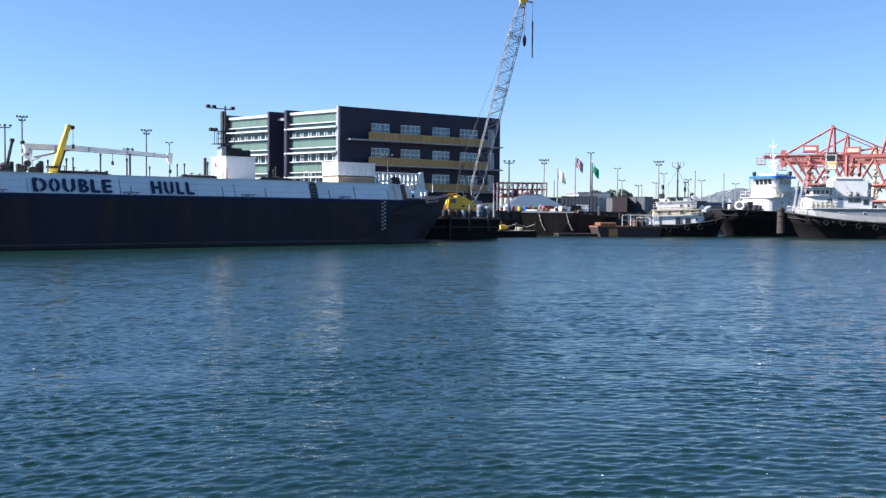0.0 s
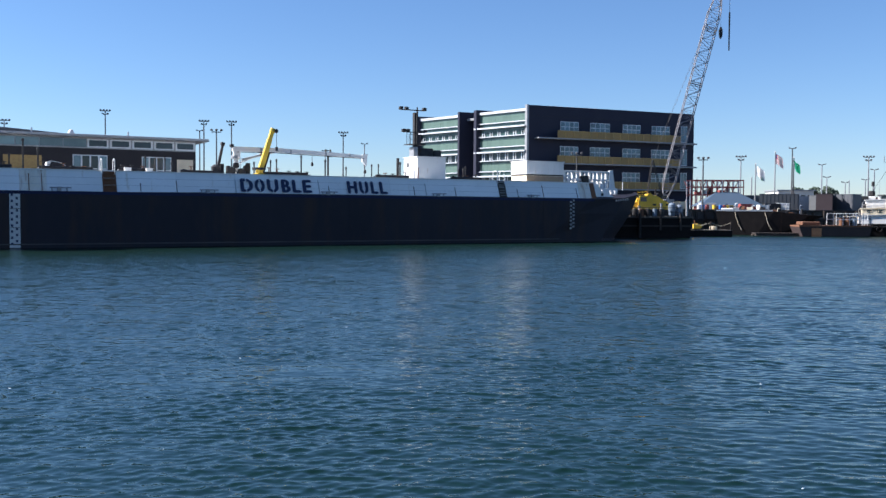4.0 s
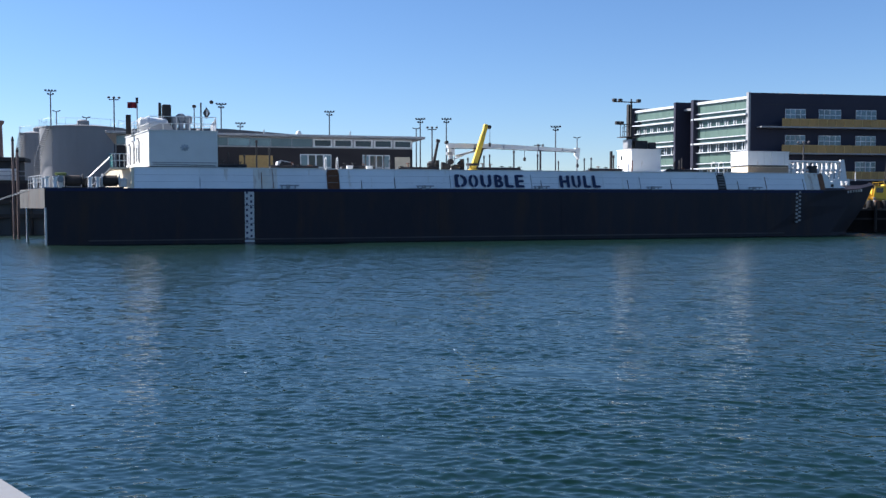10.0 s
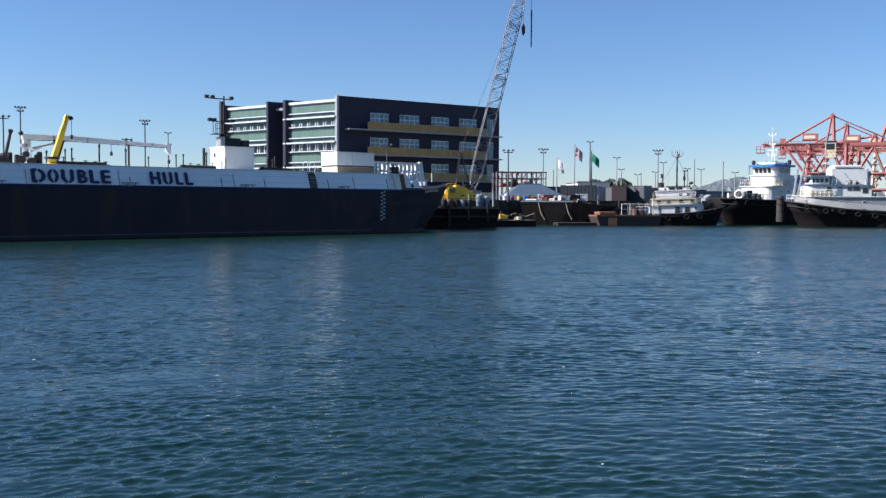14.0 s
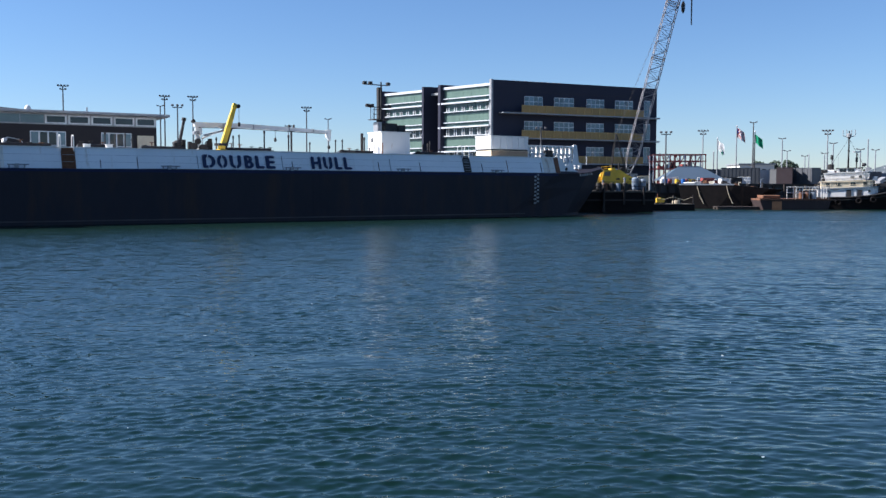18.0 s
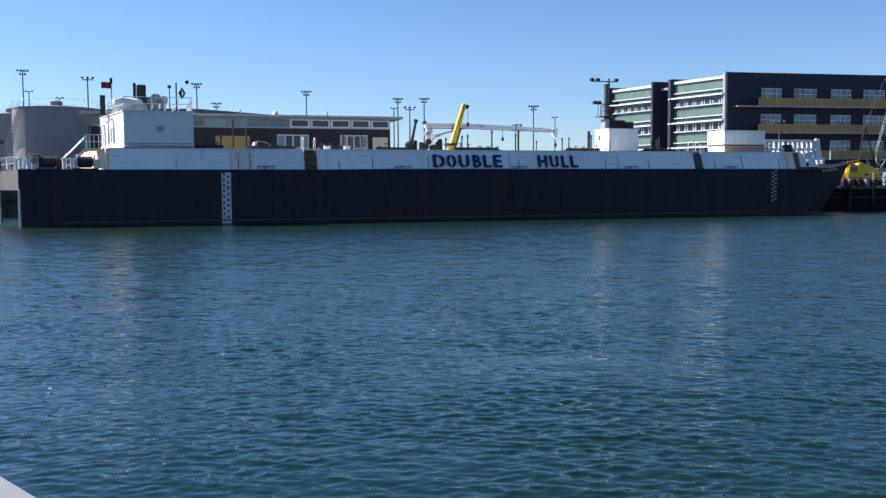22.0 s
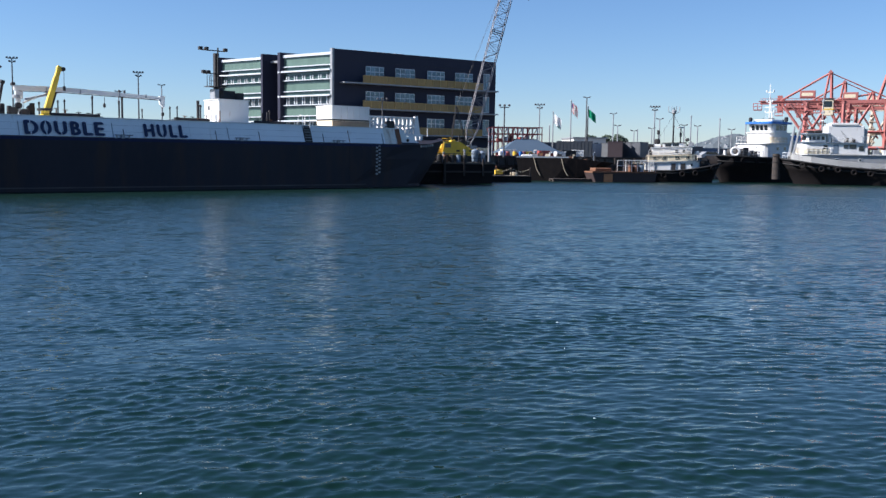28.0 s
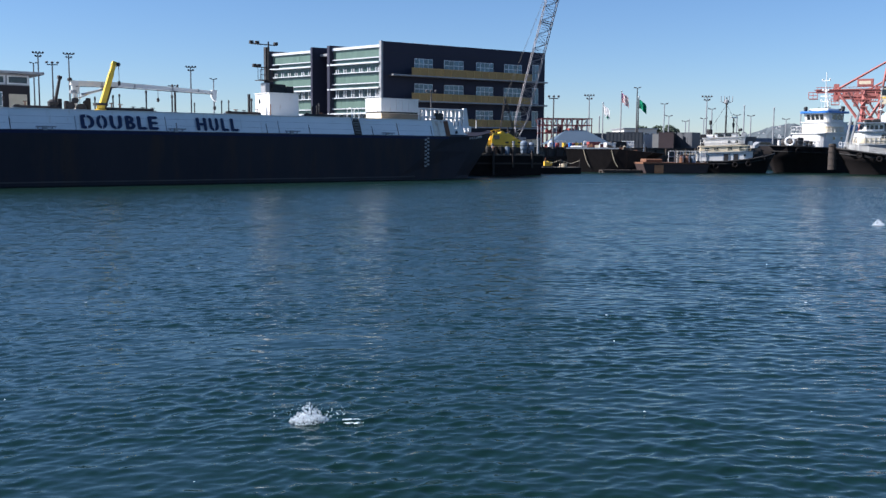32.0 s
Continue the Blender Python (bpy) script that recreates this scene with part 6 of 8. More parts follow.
for k, (x, z) in enumerate(((11.6, 4.6), (12.1, 4.2))):
    part("bow_boom", T((x, 0.6, z - 0.4), (x - 0.9 + 0.4 * k, 0.6, 8.3 - 0.5 * k), 0.2, 0.13, seg=6), M_GREY, tc_, "grey angled boom")
km = tug_mast(tc_, 7.9, 6.9, 12.4, ((9.6, 0.7), (11.2, 0.5)), M_GREY, 0.1, 0.3)
part("roof_light_bar", B(8.1, 9.1, 0.6, 1.4, 6.95, 7.3, 0.08), M_DARK, tc_)
part("roof_light_bar", B(9.2, 9.8, -0.6, 0.6, 6.95, 7.3, 0.08), M_DARK, tc_)
part("house_railing", railing(bmesh.new(), [(2.6, 2.6, 5.65), (7.0, 2.6, 5.7)], 0.8, 0.022, gap=0.8), M_WHITE, tc_)
part("fore_railing", railing(bmesh.new(), [(7.2, 2.5, 4.1), (10.1, 2.5, 4.1), (11.0, 1.6, 4.1), (11.0, -2.4, 4.1)], 0.9, 0.03, gap=0.55), M_WHITE, tc_)
part("bow_railing", railing(bmesh.new(), [(10.9, 2.6, 3.2), (12.2, 1.8, 3.3), (13.0, 0.8, 3.4)], 0.9, 0.03, gap=0.5), M_WHITE, tc_)
part("bow_pudding", T((13.7, 0.3, 0.6), (13.75, 0.2, 4.1), 0.55, 0.45, seg=12), M_PILE, tc_, "worn grey-brown rope fender on the stem")
for k, z in enumerate((1.2, 2.1, 3.0, 3.8)):
    part("fender_lashing", torus_mesh(0.55, 0.06, 12, 5), M_DARK, tc_).matrix_basis = pose(13.7, 0.25, z)
part("winch", T((11.6, -0.9, 3.7), (11.6, 0.9, 3.7), 0.5, seg=12), M_DARK, tc_)
for p0, p1 in (((7.9, 0, 11.2), (2.6, 1.5, 5.8)), ((7.9, 0, 11.2), (5.0, 2.2, 5.8)), ((7.9, 0, 11.2), (10.7, 0, 5.8))):
    part("rigging", path_tube(bmesh.new(), [p0, p1], 0.022, 4), M_DARK, tc_)
for k in range(3):
    part("deck_box", B(-1.4 + 1.2 * k, -0.6 + 1.2 * k, 1.5, 2.3, 4.0, 4.7, 0.06), (M_DARK, M_WHITE, M_GREY)[k], tc_)
whips(tc_, ((7.4, 0.8, 6.9, 2.4), (9.6, -0.8, 6.9, 1.8)), M_GREY)


def deck_gear(t, x0, x1, y0, y1, z, n, seed, hmax=0.7):
    """Small gear lying about on a deck: boxes, coils, bottles, short pipes."""
    r = random.Random(seed)
    for k in range(n):
        x, y, h = r.uniform(x0, x1), r.uniform(y0, y1), r.uniform(0.25, hmax)
        w = r.uniform(0.12, 0.4)
        m = r.choice((M_DARK, M_DARK, M_GREY, M_RUST, M_WHITE, M_BLUEGREY, M_BLACK, M_CREAM))
        kind = k % 4
        if kind == 0:
            part("gear_box", B(x - w, x + w, y - w * 0.7, y + w * 0.7, z, z + h, 0.03), m, t)
        elif kind == 1:
            part("bollard", lathe(bmesh.new(), [(w * 0.45, z), (w * 0.45, z + h), (w * 0.6, z + h + 0.03), (w * 0.6, z + h + 0.12)], 8, x, y), M_DARK, t)
        elif kind == 2:
            part("rope_coil", torus_mesh(w * 0.9, 0.07, 12, 5), r.choice((M_CREAM, M_GREY, M_PILE)), t).matrix_basis = pose(x, y, z + 0.07)
        else:
            part("pipe_stand", path_tube(bmesh.new(), [(x, y, z), (x, y, z + h * 1.5), (x + 0.2, y, z + h * 1.7), (x + 0.32, y, z + h * 1.5)], 0.05, 6), m, t)


deck_gear(ta, -3.2, 2.6, -1.3, 0.4, 4.82, 10, 1, 0.5)
deck_gear(ta, -5.8, -4.0, -1.8, 1.0, 1.6, 8, 2, 0.9)
deck_gear(ta, 3.8, 5.4, -1.4, 0.6, 2.2, 6, 3, 0.9)
deck_gear(tb, 4.0, 9.0, 0.2, 2.6, 3.55, 18, 4, 1.1)
deck_gear(tb, -3.0, 0.8, -1.5, 1.6, 8.92, 6, 5, 0.6)
deck_gear(tb, -7.4, -3.8, 0.6, 2.4, 5.72, 8, 6, 0.8)
deck_gear(tc_, 2.8, 6.9, 1.7, 2.3, 5.7, 8, 7, 0.6)
deck_gear(tc_, 10.9, 12.8, -1.0, 1.6, 3.2, 8, 8, 0.8)
deck_gear(tc_, 7.5, 10.2, -1.4, 1.6, 6.92, 6, 9, 0.4)
deck_gear(tc_, -1.5, 2.2, 1.2, 2.2, 4.12, 10, 10, 0.9)

# dark flat barge, its float and the rusty punt
db = thing("flat_barge", pose(34.2, 132.8, 0, 0, 0, -13), "high-sided empty black barge with raked ends and hanging lines", "barge")
part("hull", loft(bmesh.new(), [[(-7.2, -4, -0.6), (-3, -4, -0.6), (0.2, -3.6, -0.6), (0.8, 0, -0.6), (0.2, 4, -0.6), (-7.2, 4, -0.6)], [(-7.4, -4, 0.9), (-2, -4, 0.9), (1.8, -3.6, 0.9), (3.0, 0, 0.9), (1.8, 4, 0.9), (-7.4, 4, 0.9)], [(-7.9, -4, 3.25), (-0.5, -4, 3.2), (3.9, -3.5, 2.75), (6.0, 0, 2.6), (3.9, 4, 2.75), (-7.9, 4, 3.25)]]), M_SOOT, db)
part("coaming", B(-7.8, -0.6, -4.02, 3.9, 3.18, 3.36), M_GALV, db, "pale worn deck edge")
deck_gear(db, -7.2, -1.0, -3.0, 2.5, 3.3, 22, 11, 0.6)
deck_gear(db, -0.5, 3.2, -2.6, 2.5, 2.75, 16, 12, 0.9)
for x in (-5.4, -1.6):
    part("hanging_line", path_tube(bmesh.new(), [(x, -4.05, 3.1), (x + 0.4, -4.1, 1.6), (x + 0.9, -4.1, 0.7)], 0.04, 5), M_CREAM, db)
part("white_float", B(-7.2, -5.6, -3.6, -2.4, 3.34, 3.6, 0.1), M_WHITE, db)
fl = thing("timber_float", pose(32.4, 126.6, 0), "low weathered timber float beside the barge", "float")
for k in range(6):
    part("plank", B(-2.7, 2.7, -1.2 + 0.4 * k, -0.83 + 0.4 * k, 0.25, 0.4), M_PILE, fl)
part("log", T((-2.7, -0.9, 0.05), (2.7, -0.9, 0.05), 0.3), M_PILE, fl)
part("log", T((-2.7, 0.9, 0.05), (2.7, 0.9, 0.05), 0.3), M_PILE, fl)
pn = thing("rusty_punt", pose(39.2, 126.2, 0, 0, 0, 2), "low rust-orange work punt with railings and a square end plate", "punt")
part("hull", loft(bmesh.new(), [[(-3.8, -1.8, -0.5), (4.2, -1.8, -0.5), (4.2, 1.8, -0.5), (-3.8, 1.8, -0.5)], [(-4.5, -1.9, 1.3), (4.6, -1.9, 1.2), (4.6, 1.9, 1.2), (-4.5, 1.9, 1.3)]]), mat("brown_primer", (0.05, 0.03, 0.027), 0.8, col2=(0.03, 0.02, 0.019), scale=1.2, mix=1), pn)
part("end_plate", B(-2.9, -1.7, -2.0, -1.85, -0.1, 1.1), M_ORANGE, pn, "orange rusted plate, coloured bright as if sunlit")
part("gunwale", B(-4.5, 4.6, -2.0, 2.0, 1.25, 1.45), M_RUST, pn)
part("pilot_box", B(-3.9, -1.6, -1.2, 1.2, 1.45, 1.9, 0.08), M_RUST, pn)
part("railing", railing(bmesh.new(), [(0.2, -1.7, 1.45), (4.4, -1.7, 1.45), (4.4, 1.7, 1.45), (0.2, 1.7, 1.45)], 1.5, 0.04, gap=0.8), M_WHITE, pn, "white pipe railing")
part("engine_box", B(0.8, 3.0, -1.0, 1.0, 1.45, 2.5, 0.08), M_DARK, pn)
for k in range(3):
    part("drum", lathe(bmesh.new(), [(0.3, 1.45), (0.3, 2.3), (0.28, 2.32)], 12, 1.0 + 0.8 * k, -1.3), random.choice((M_BLUEGREY, M_WHITE, M_RUST)), pn)


# ---- container terminal cranes far off ----
def beam(bm, p, q, w):
    return tube(bm, p, q, w * 0.7, seg=4)


M_DARKRED = mat("dark_oxide_steel", (0.14, 0.06, 0.06), 0.7, col2=(0.1, 0.05, 0.05), scale=0.2, mix=1)


def build_gantry(az, rng, k, label, raised=False, cab=False, paint=None):
    M_GANTRY = paint or M_REDCRANE
    H = 7.0 if raised else 18.5
    p = polar(az, rng)
    g = thing("gantry_crane", pose(p.x, p.y, LAND, 0, 0, -az), label, "gantry crane", "container cranes")
    Z = 36.0 * k
    for x in (-14, 9):
        for y in (-9, 9):
            part("leg", beam(bmesh.new(), (x * k, y * k, 0), ((x * 0.9 + 1) * k, y * 0.7 * k, Z), 1.5), M_GANTRY, g, "red portal leg")
    for y in (-9, 9):
        part("sill_beam", beam(bmesh.new(), (-14 * k, y * k, 9 * k), (9 * k, y * k, 9 * k), 1.3), M_GANTRY, g)
        part("brace", beam(bmesh.new(), (-26 * k, y * 0.4 * k, Z - 0.5), (-11 * k, y * 0.85 * k, Z - 22 * k), 1.1), M_GANTRY, g)
        part("brace", beam(bmesh.new(), (-21 * k, y * 0.4 * k, Z - 0.5), (-8 * k, y * 0.85 * k, Z - 20 * k), 0.8), M_DARKRED, g)
        part("brace", beam(bmesh.new(), (0 * k, y * 0.6 * k, Z - 1), (-13 * k, y * 0.9 * k, Z - 24 * k), 0.9), M_GANTRY, g)
        part("brace", beam(bmesh.new(), (1 * k, y * 0.6 * k, Z - 1), (9 * k, y * 0.9 * k, Z - 22 * k), 0.9), M_GANTRY, g)
    for x in (-13, 8.5):
        part("cross_beam", beam(bmesh.new(), (x * k, -7 * k, Z), (x * k, 7 * k, Z), 1.6), M_GANTRY, g)
    for y in (-2.5, 2.5):
        part("girder", B(-39 * k, 10 * k, y * k - 0.5, y * k + 0.5, Z - 0.4, Z + 1.6), M_GANTRY, g, "red main girder")
        if raised:
            part("boom", beam(bmesh.new(), (4 * k, y * k, Z + 1), (15 * k, y * k, Z + 40 * k), 1.4), M_GANTRY, g, "raised red boom")
        else:
            part("boom", B(10 * k, 46 * k, y * k - 0.5, y * k + 0.5, Z - 0.3, Z + 1.5), M_GANTRY, g, "red level boom")
        part("apex_leg", beam(bmesh.new(), (-2.2 * k, y * k, Z + 1), (0.5 * k, y * 0.5 * k, Z + H * k), 0.9), M_GANTRY, g)
        part("apex_leg", beam(bmesh.new(), (2.2 * k, y * k, Z + 1), (1.5 * k, y * 0.5 * k, Z + H * k), 1.3), M_GANTRY, g)
        part("back_stay", beam(bmesh.new(), (-27 * k, y * k, Z + 1.5), (0.5 * k, y * 0.5 * k, Z + (H - 0.5) * k), 0.7), M_GANTRY, g)
        if not raised:
            part("fore_stay", beam(bmesh.new(), (36 * k, y * k, Z + 1.5), (1.5 * k, y * 0.5 * k, Z + (H - 0.5) * k), 0.3), M_GANTRY, g)
    bm = bmesh.new()
    for i in range(14):
        x0, x1 = (-40 + 3.5 * i) * k, (-36.5 + 3.5 * i) * k
        beam(bm, (x0, -2.5 * k, Z + 1.2), (x1, 2.5 * k, Z + 1.2), 0.35)
    part("girder_lacing", bm, M_GANTRY, g)
    part("apex_beam", beam(bmesh.new(), (1 * k, -3 * k, Z + H * k), (1 * k, 3 * k, Z + H * k), 1.8), M_GANTRY, g)
    part("machine_house", B(-16 * k, -7 * k, -3.5 * k, 3.5 * k, Z + 3, Z + 7.5 * k, 0.2), M_GANTRY, g, "red machinery house")
    part("house_panel", B(-15 * k, -8.5 * k, -3.6 * k, -3.5 * k, Z + 4, Z + 6.2 * k), M_CREAM, g)
    part("trolley", B(-4.5 * k, 0.5 * k, -2 * k, 2 * k, Z - 1.6, Z - 0.3), M_GANTRY, g)
    if cab:
        c = part("operator_cab", B(-2.8 * k, 3.4 * k, -7 * k, -4.4 * k, Z - 7.5, Z + 1.6, 0.2), M_CREAM, g, "pale yellow operator cab")
        part("cab_window", B(-2.0 * k, 2.6 * k, -7.1 * k, -7.0 * k, Z - 2.6, Z + 0.8), M_PANEDARK, c)
        part("cab_roof", B(-3.1 * k, 3.7 * k, -7.3 * k, -4.1 * k, Z + 1.6, Z + 2.3), M_DARK, c)
        part("cab_band", B(-2.9 * k, 3.5 * k, -7.12 * k, -4.3 * k, Z - 4.2, Z - 3.6), M_YELLOW, c)
    # stairs and tie bars that clutter the portal
    for y in (-9, 9):
        for i in range(6):
            z0 = (9 + 4.4 * i) * k
            part("stair_flight", beam(bmesh.new(), ((-13.5 + 3.2 * (i % 2)) * k, y * 0.9 * k, z0), ((-10.3 - 3.2 * (i % 2)) * k, y * 0.9 * k, z0 + 4.2 * k), 0.5), M_GANTRY, g)
            part("stair_landing", B(-14 * k, -9.5 * k, y * 0.9 * k - 0.6, y * 0.9 * k + 0.6, z0 - 0.2, z0 + 0.2), M_GANTRY, g)
        part("tie_bar", beam(bmesh.new(), (-13 * k, y * 0.9 * k, 19 * k), (9 * k, y * 0.9 * k, 19 * k), 0.9), M_GANTRY, g)
    part("trolley_rail", B(-30 * k, 10 * k, -4.2 * k, -3.6 * k, Z - 2.6, Z - 1.8), M_GANTRY, g)
    for i in range(7):
        part("rail_hanger", beam(bmesh.new(), ((-28 + 5.6 * i) * k, -3.9 * k, Z - 2.2), ((-28 + 5.6 * i) * k, -2.6 * k, Z + 0.4), 0.4), M_GANTRY, g)
    bm = bmesh.new()
    for i in range(22):
        x0 = (-38 + 2.2 * i) * k
        beam(bm, (x0, -3.6 * k, Z + 1.3), (x0, -3.6 * k, Z + 2.6), 0.16)
    beam(bm, (-39 * k, -3.6 * k, Z + 2.6), (10 * k, -3.6 * k, Z + 2.6), 0.18)
    box(bm, -39 * k, 10 * k, -3.7 * k, -2.9 * k, Z + 1.0, Z + 1.25)
    part("girder_walkway", bm, M_GANTRY, g)
    part("cable_reel", T((9.5 * k, -9.6 * k, 14 * k), (10.5 * k, -9.6 * k, 14 * k), 2.4 * k, seg=14), M_GANTRY, g)
    part("switch_house", B(-24 * k, -18 * k, -3 * k, 3 * k, Z - 3.5, Z + 0.5, 0.2), M_GANTRY, g)
    part("stair_tower", B(-29 * k, -26 * k, -2 * k, 2 * k, Z - 5, Z + 4.5), M_GANTRY, g)
    part("end_platform", railing(box(bmesh.new(), -43 * k, -38 * k, -3, 3, Z - 4, Z - 3.6), [(-43 * k, -3, Z - 3.6), (-38 * k, -3, Z - 3.6)], 3.5, 0.2, gap=2.5), M_GANTRY, g)
    return g


build_gantry(28.55, 600, 0.95, "red ship-to-shore container crane with level boom", False, True)
build_gantry(29.3, 660, 0.93, "red ship-to-shore container crane standing behind another")
build_gantry(30.72, 642, 0.985, "red container crane with its boom raised", True)
build_gantry(31.85, 690, 1.0, "cream painted container crane with its boom raised", True, False, mat("pale_cream_crane_paint", (0.5, 0.42, 0.32), 0.7, col2=(0.42, 0.34, 0.26), scale=0.1, mix=1))


def build_trestle():
    """An open steel conveyor trestle that runs along the terminal."""
    p = polar(33.4, 420)
    t = thing("conveyor_trestle", pose(p.x, p.y, LAND, 0, 0, -33.4), "pale grey-green open steel conveyor trestle", "trestle")
    m = mat("pale_green_grey_steel", (0.4, 0.43, 0.41), 0.6, col2=(0.3, 0.33, 0.31), scale=0.3, mix=1)
    for i in range(7):
        x = -10.5 + 3.5 * i
        for y in (0, 6):
            part("column", beam(bmesh.new(), (x, y, 0), (x, y, 21.5), 0.5), m, t)
        for k in range(4):
            part("cross_brace", beam(bmesh.new(), (x, 0, 5.2 * k), (x, 6, 5.2 * (k + 1)), 0.25), m, t)
            if i < 6:
                a, b = (x, x + 3.5) if (i + k) % 2 else (x + 3.5, x)
                part("face_brace", beam(bmesh.new(), (a, 0, 5.2 * k), (b, 0, 5.2 * (k + 1)), 0.28), m, t)
    for z in (5.2, 10.4, 15.6, 20.8):
        for y in (0, 6):
            part("tie_beam", B(-11, 11, y - 0.2, y + 0.2, z - 0.2, z + 0.25), m, t)
    part("conveyor_gallery", B(-14, 14, 1, 5, 21.5, 22.0, 0.1), m, t)


build_trestle()


# ---- containers, low buildings and sheds behind the quay ----
CONT = [mat("container_paint", c, 0.55, col2=tuple(v * 0.75 for v in c), scale=0.6, mix=1, rust=RUST, rust_amt=0.04) for c in ((0.075, 0.08, 0.09), (0.05, 0.055, 0.062), (0.055, 0.037, 0.037), (0.3, 0.31, 0.33), (0.07, 0.1, 0.16), (0.24, 0.24, 0.23), (0.1, 0.055, 0.05))]


def build_box(x, y, z, turn, m, L=12.2):
    c = thing("shipping_container", pose(x, y, z, 0, 0, turn), "weathered steel shipping container standing in the yard", "container", "shipping containers")
    part("shell", B(-L / 2, L / 2, -1.22, 1.22, 0.12, 2.8), m, c)
    part("top_frame", B(-L / 2 - 0.03, L / 2 + 0.03, -1.25, 1.25, 2.8, 2.89), m, c)
    part("bottom_frame", B(-L / 2 - 0.03, L / 2 + 0.03, -1.25, 1.25, 0, 0.12), m, c)
    bm = bmesh.new()
    n = int(L / 0.6)
    for k in range(n):
        box(bm, -L / 2 + 0.2 + 0.6 * k, -L / 2 + 0.5 + 0.6 * k, -1.26, -1.22, 0.2, 2.75)
    part("corrugation", bm, m, c)
    return c


rc = random.Random(5)
for az, r, L, turn, c in ((14.55, 165, 6.1, -14, 1), (16.15, 196, 6.1, 74, 6), (16.95, 166, 6.1, 72, 2), (17.75, 168, 6.1, -52, 0), (16.6, 180, 6.1, 70, 5), (18.6, 186, 6.1, 20, 1), (13.3, 178, 6.1, -10, 0), (15.2, 186, 6.1, 4, 3), (17.3, 205, 12.2, 3, 4), (19.4, 200, 6.1, -20, 6), (20.3, 212, 12.2, 0, 0),
                         (19.7, 208, 12.2, 3, 6), (20.0, 222, 12.2, -4, 3), (21.4, 236, 12.2, 0, 4), (22.4, 244, 12.2, 3, 0), (14.8, 207, 12.2, 0, 3), (25.7, 290, 12.2, 0, 1), (28.1, 297, 12.2, 3, 3)):
    q = polar(az, r)
    build_box(q.x, q.y, LAND, turn, CONT[c], L)


def build_low_building(x, y, w, d, h, wall, roof, label, bays=6):
    b = thing("low_building", pose(x, y, LAND, 0, 0, 0), label, "building")
    part("wall_shell", B(-w / 2, w / 2, 0, d, -0.2, h), wall, b)
    part("roof", B(-w / 2 - 0.3, w / 2 + 0.3, -0.3, d + 0.3, h, h + 0.3), roof, b)
    for k in range(bays):
        a = -w / 2 + w * (k + 0.2) / bays
        part("window", B(a, a + w / bays * 0.6, -0.06, 0.02, h * 0.45, h * 0.8), M_PANEDARK, b)
    part("door", B(-w / 2 + 0.4, -w / 2 + 1.6, -0.05, 0.02, 0, 2.2), M_GREY, b)
    return b


M_PALEWALL = mat("pale_render", (0.62, 0.6, 0.55), 0.8, col2=(0.54, 0.52, 0.48), scale=0.3, mix=1)
build_low_building(62.6, 226.5, 8.0, 12, 4.9, M_PALEWALL, M_GREY, "pale cream flat-roofed warehouse in the yard", 5)
build_low_building(86, 252, 12, 12, 3.6, M_PALEWALL, M_GREY, "low cream industrial shed in the yard", 4)
build_low_building(124, 290, 26, 14, 2.6, M_PALEWALL, M_GREY, "long pale yard shed with dark windows", 9)
build_low_building(190, 380, 50, 20, 4.5, M_PALEWALL, M_GREY, "long pale warehouse near the container cranes", 14)
build_low_building(-165, 160, 30, 14, 5.5, M_PALEWALL, M_GREY, "grey terminal building beyond the tanks", 8)
build_low_building(-130, 150, 9, 10, 6.5, M_PALEWALL, M_GREY, "small grey terminal shed near tanks", 3)


def build_shed():
    s = thing("boat_shed", pose(31.6, 152.0, LAND, 0, 0, 2), "low shed with faded blue hipped metal roof", "shed")
    part("wall_shell", B(-4.6, 4.6, -2.8, 3.0, -0.1, 0.9), M_RED, s, "red lower wall")
    bm = bmesh.new()
    lo = [bm.verts.new(p) for p in ((-5.1, -3.2, 0.75), (5.1, -3.2, 0.75), (5.1, 3.4, 0.75), (-5.1, 3.4, 0.75))]
    hi = [bm.verts.new(p) for p in ((-1.9, 0, 2.9), (1.7, 0, 2.9))]
    for f in ((lo[0], lo[1], hi[1], hi[0]), (lo[2], lo[3], hi[0], hi[1]), (lo[1], lo[2], hi[1]), (lo[3], lo[0], hi[0]), (lo[3], lo[2], lo[1], lo[0])):
        bm.faces.new(f)
    part("roof", bm, M_ROOFBLUE, s, "faded blue metal roof")
    part("ridge_cap", T((-1.95, 0, 2.9), (1.75, 0, 2.9), 0.08, seg=6), M_ROOFBLUE, s)
    part("red_post", B(-4.7, -4.5, -2.9, -2.7, 0, 0.9), M_RED, s)


build_shed()


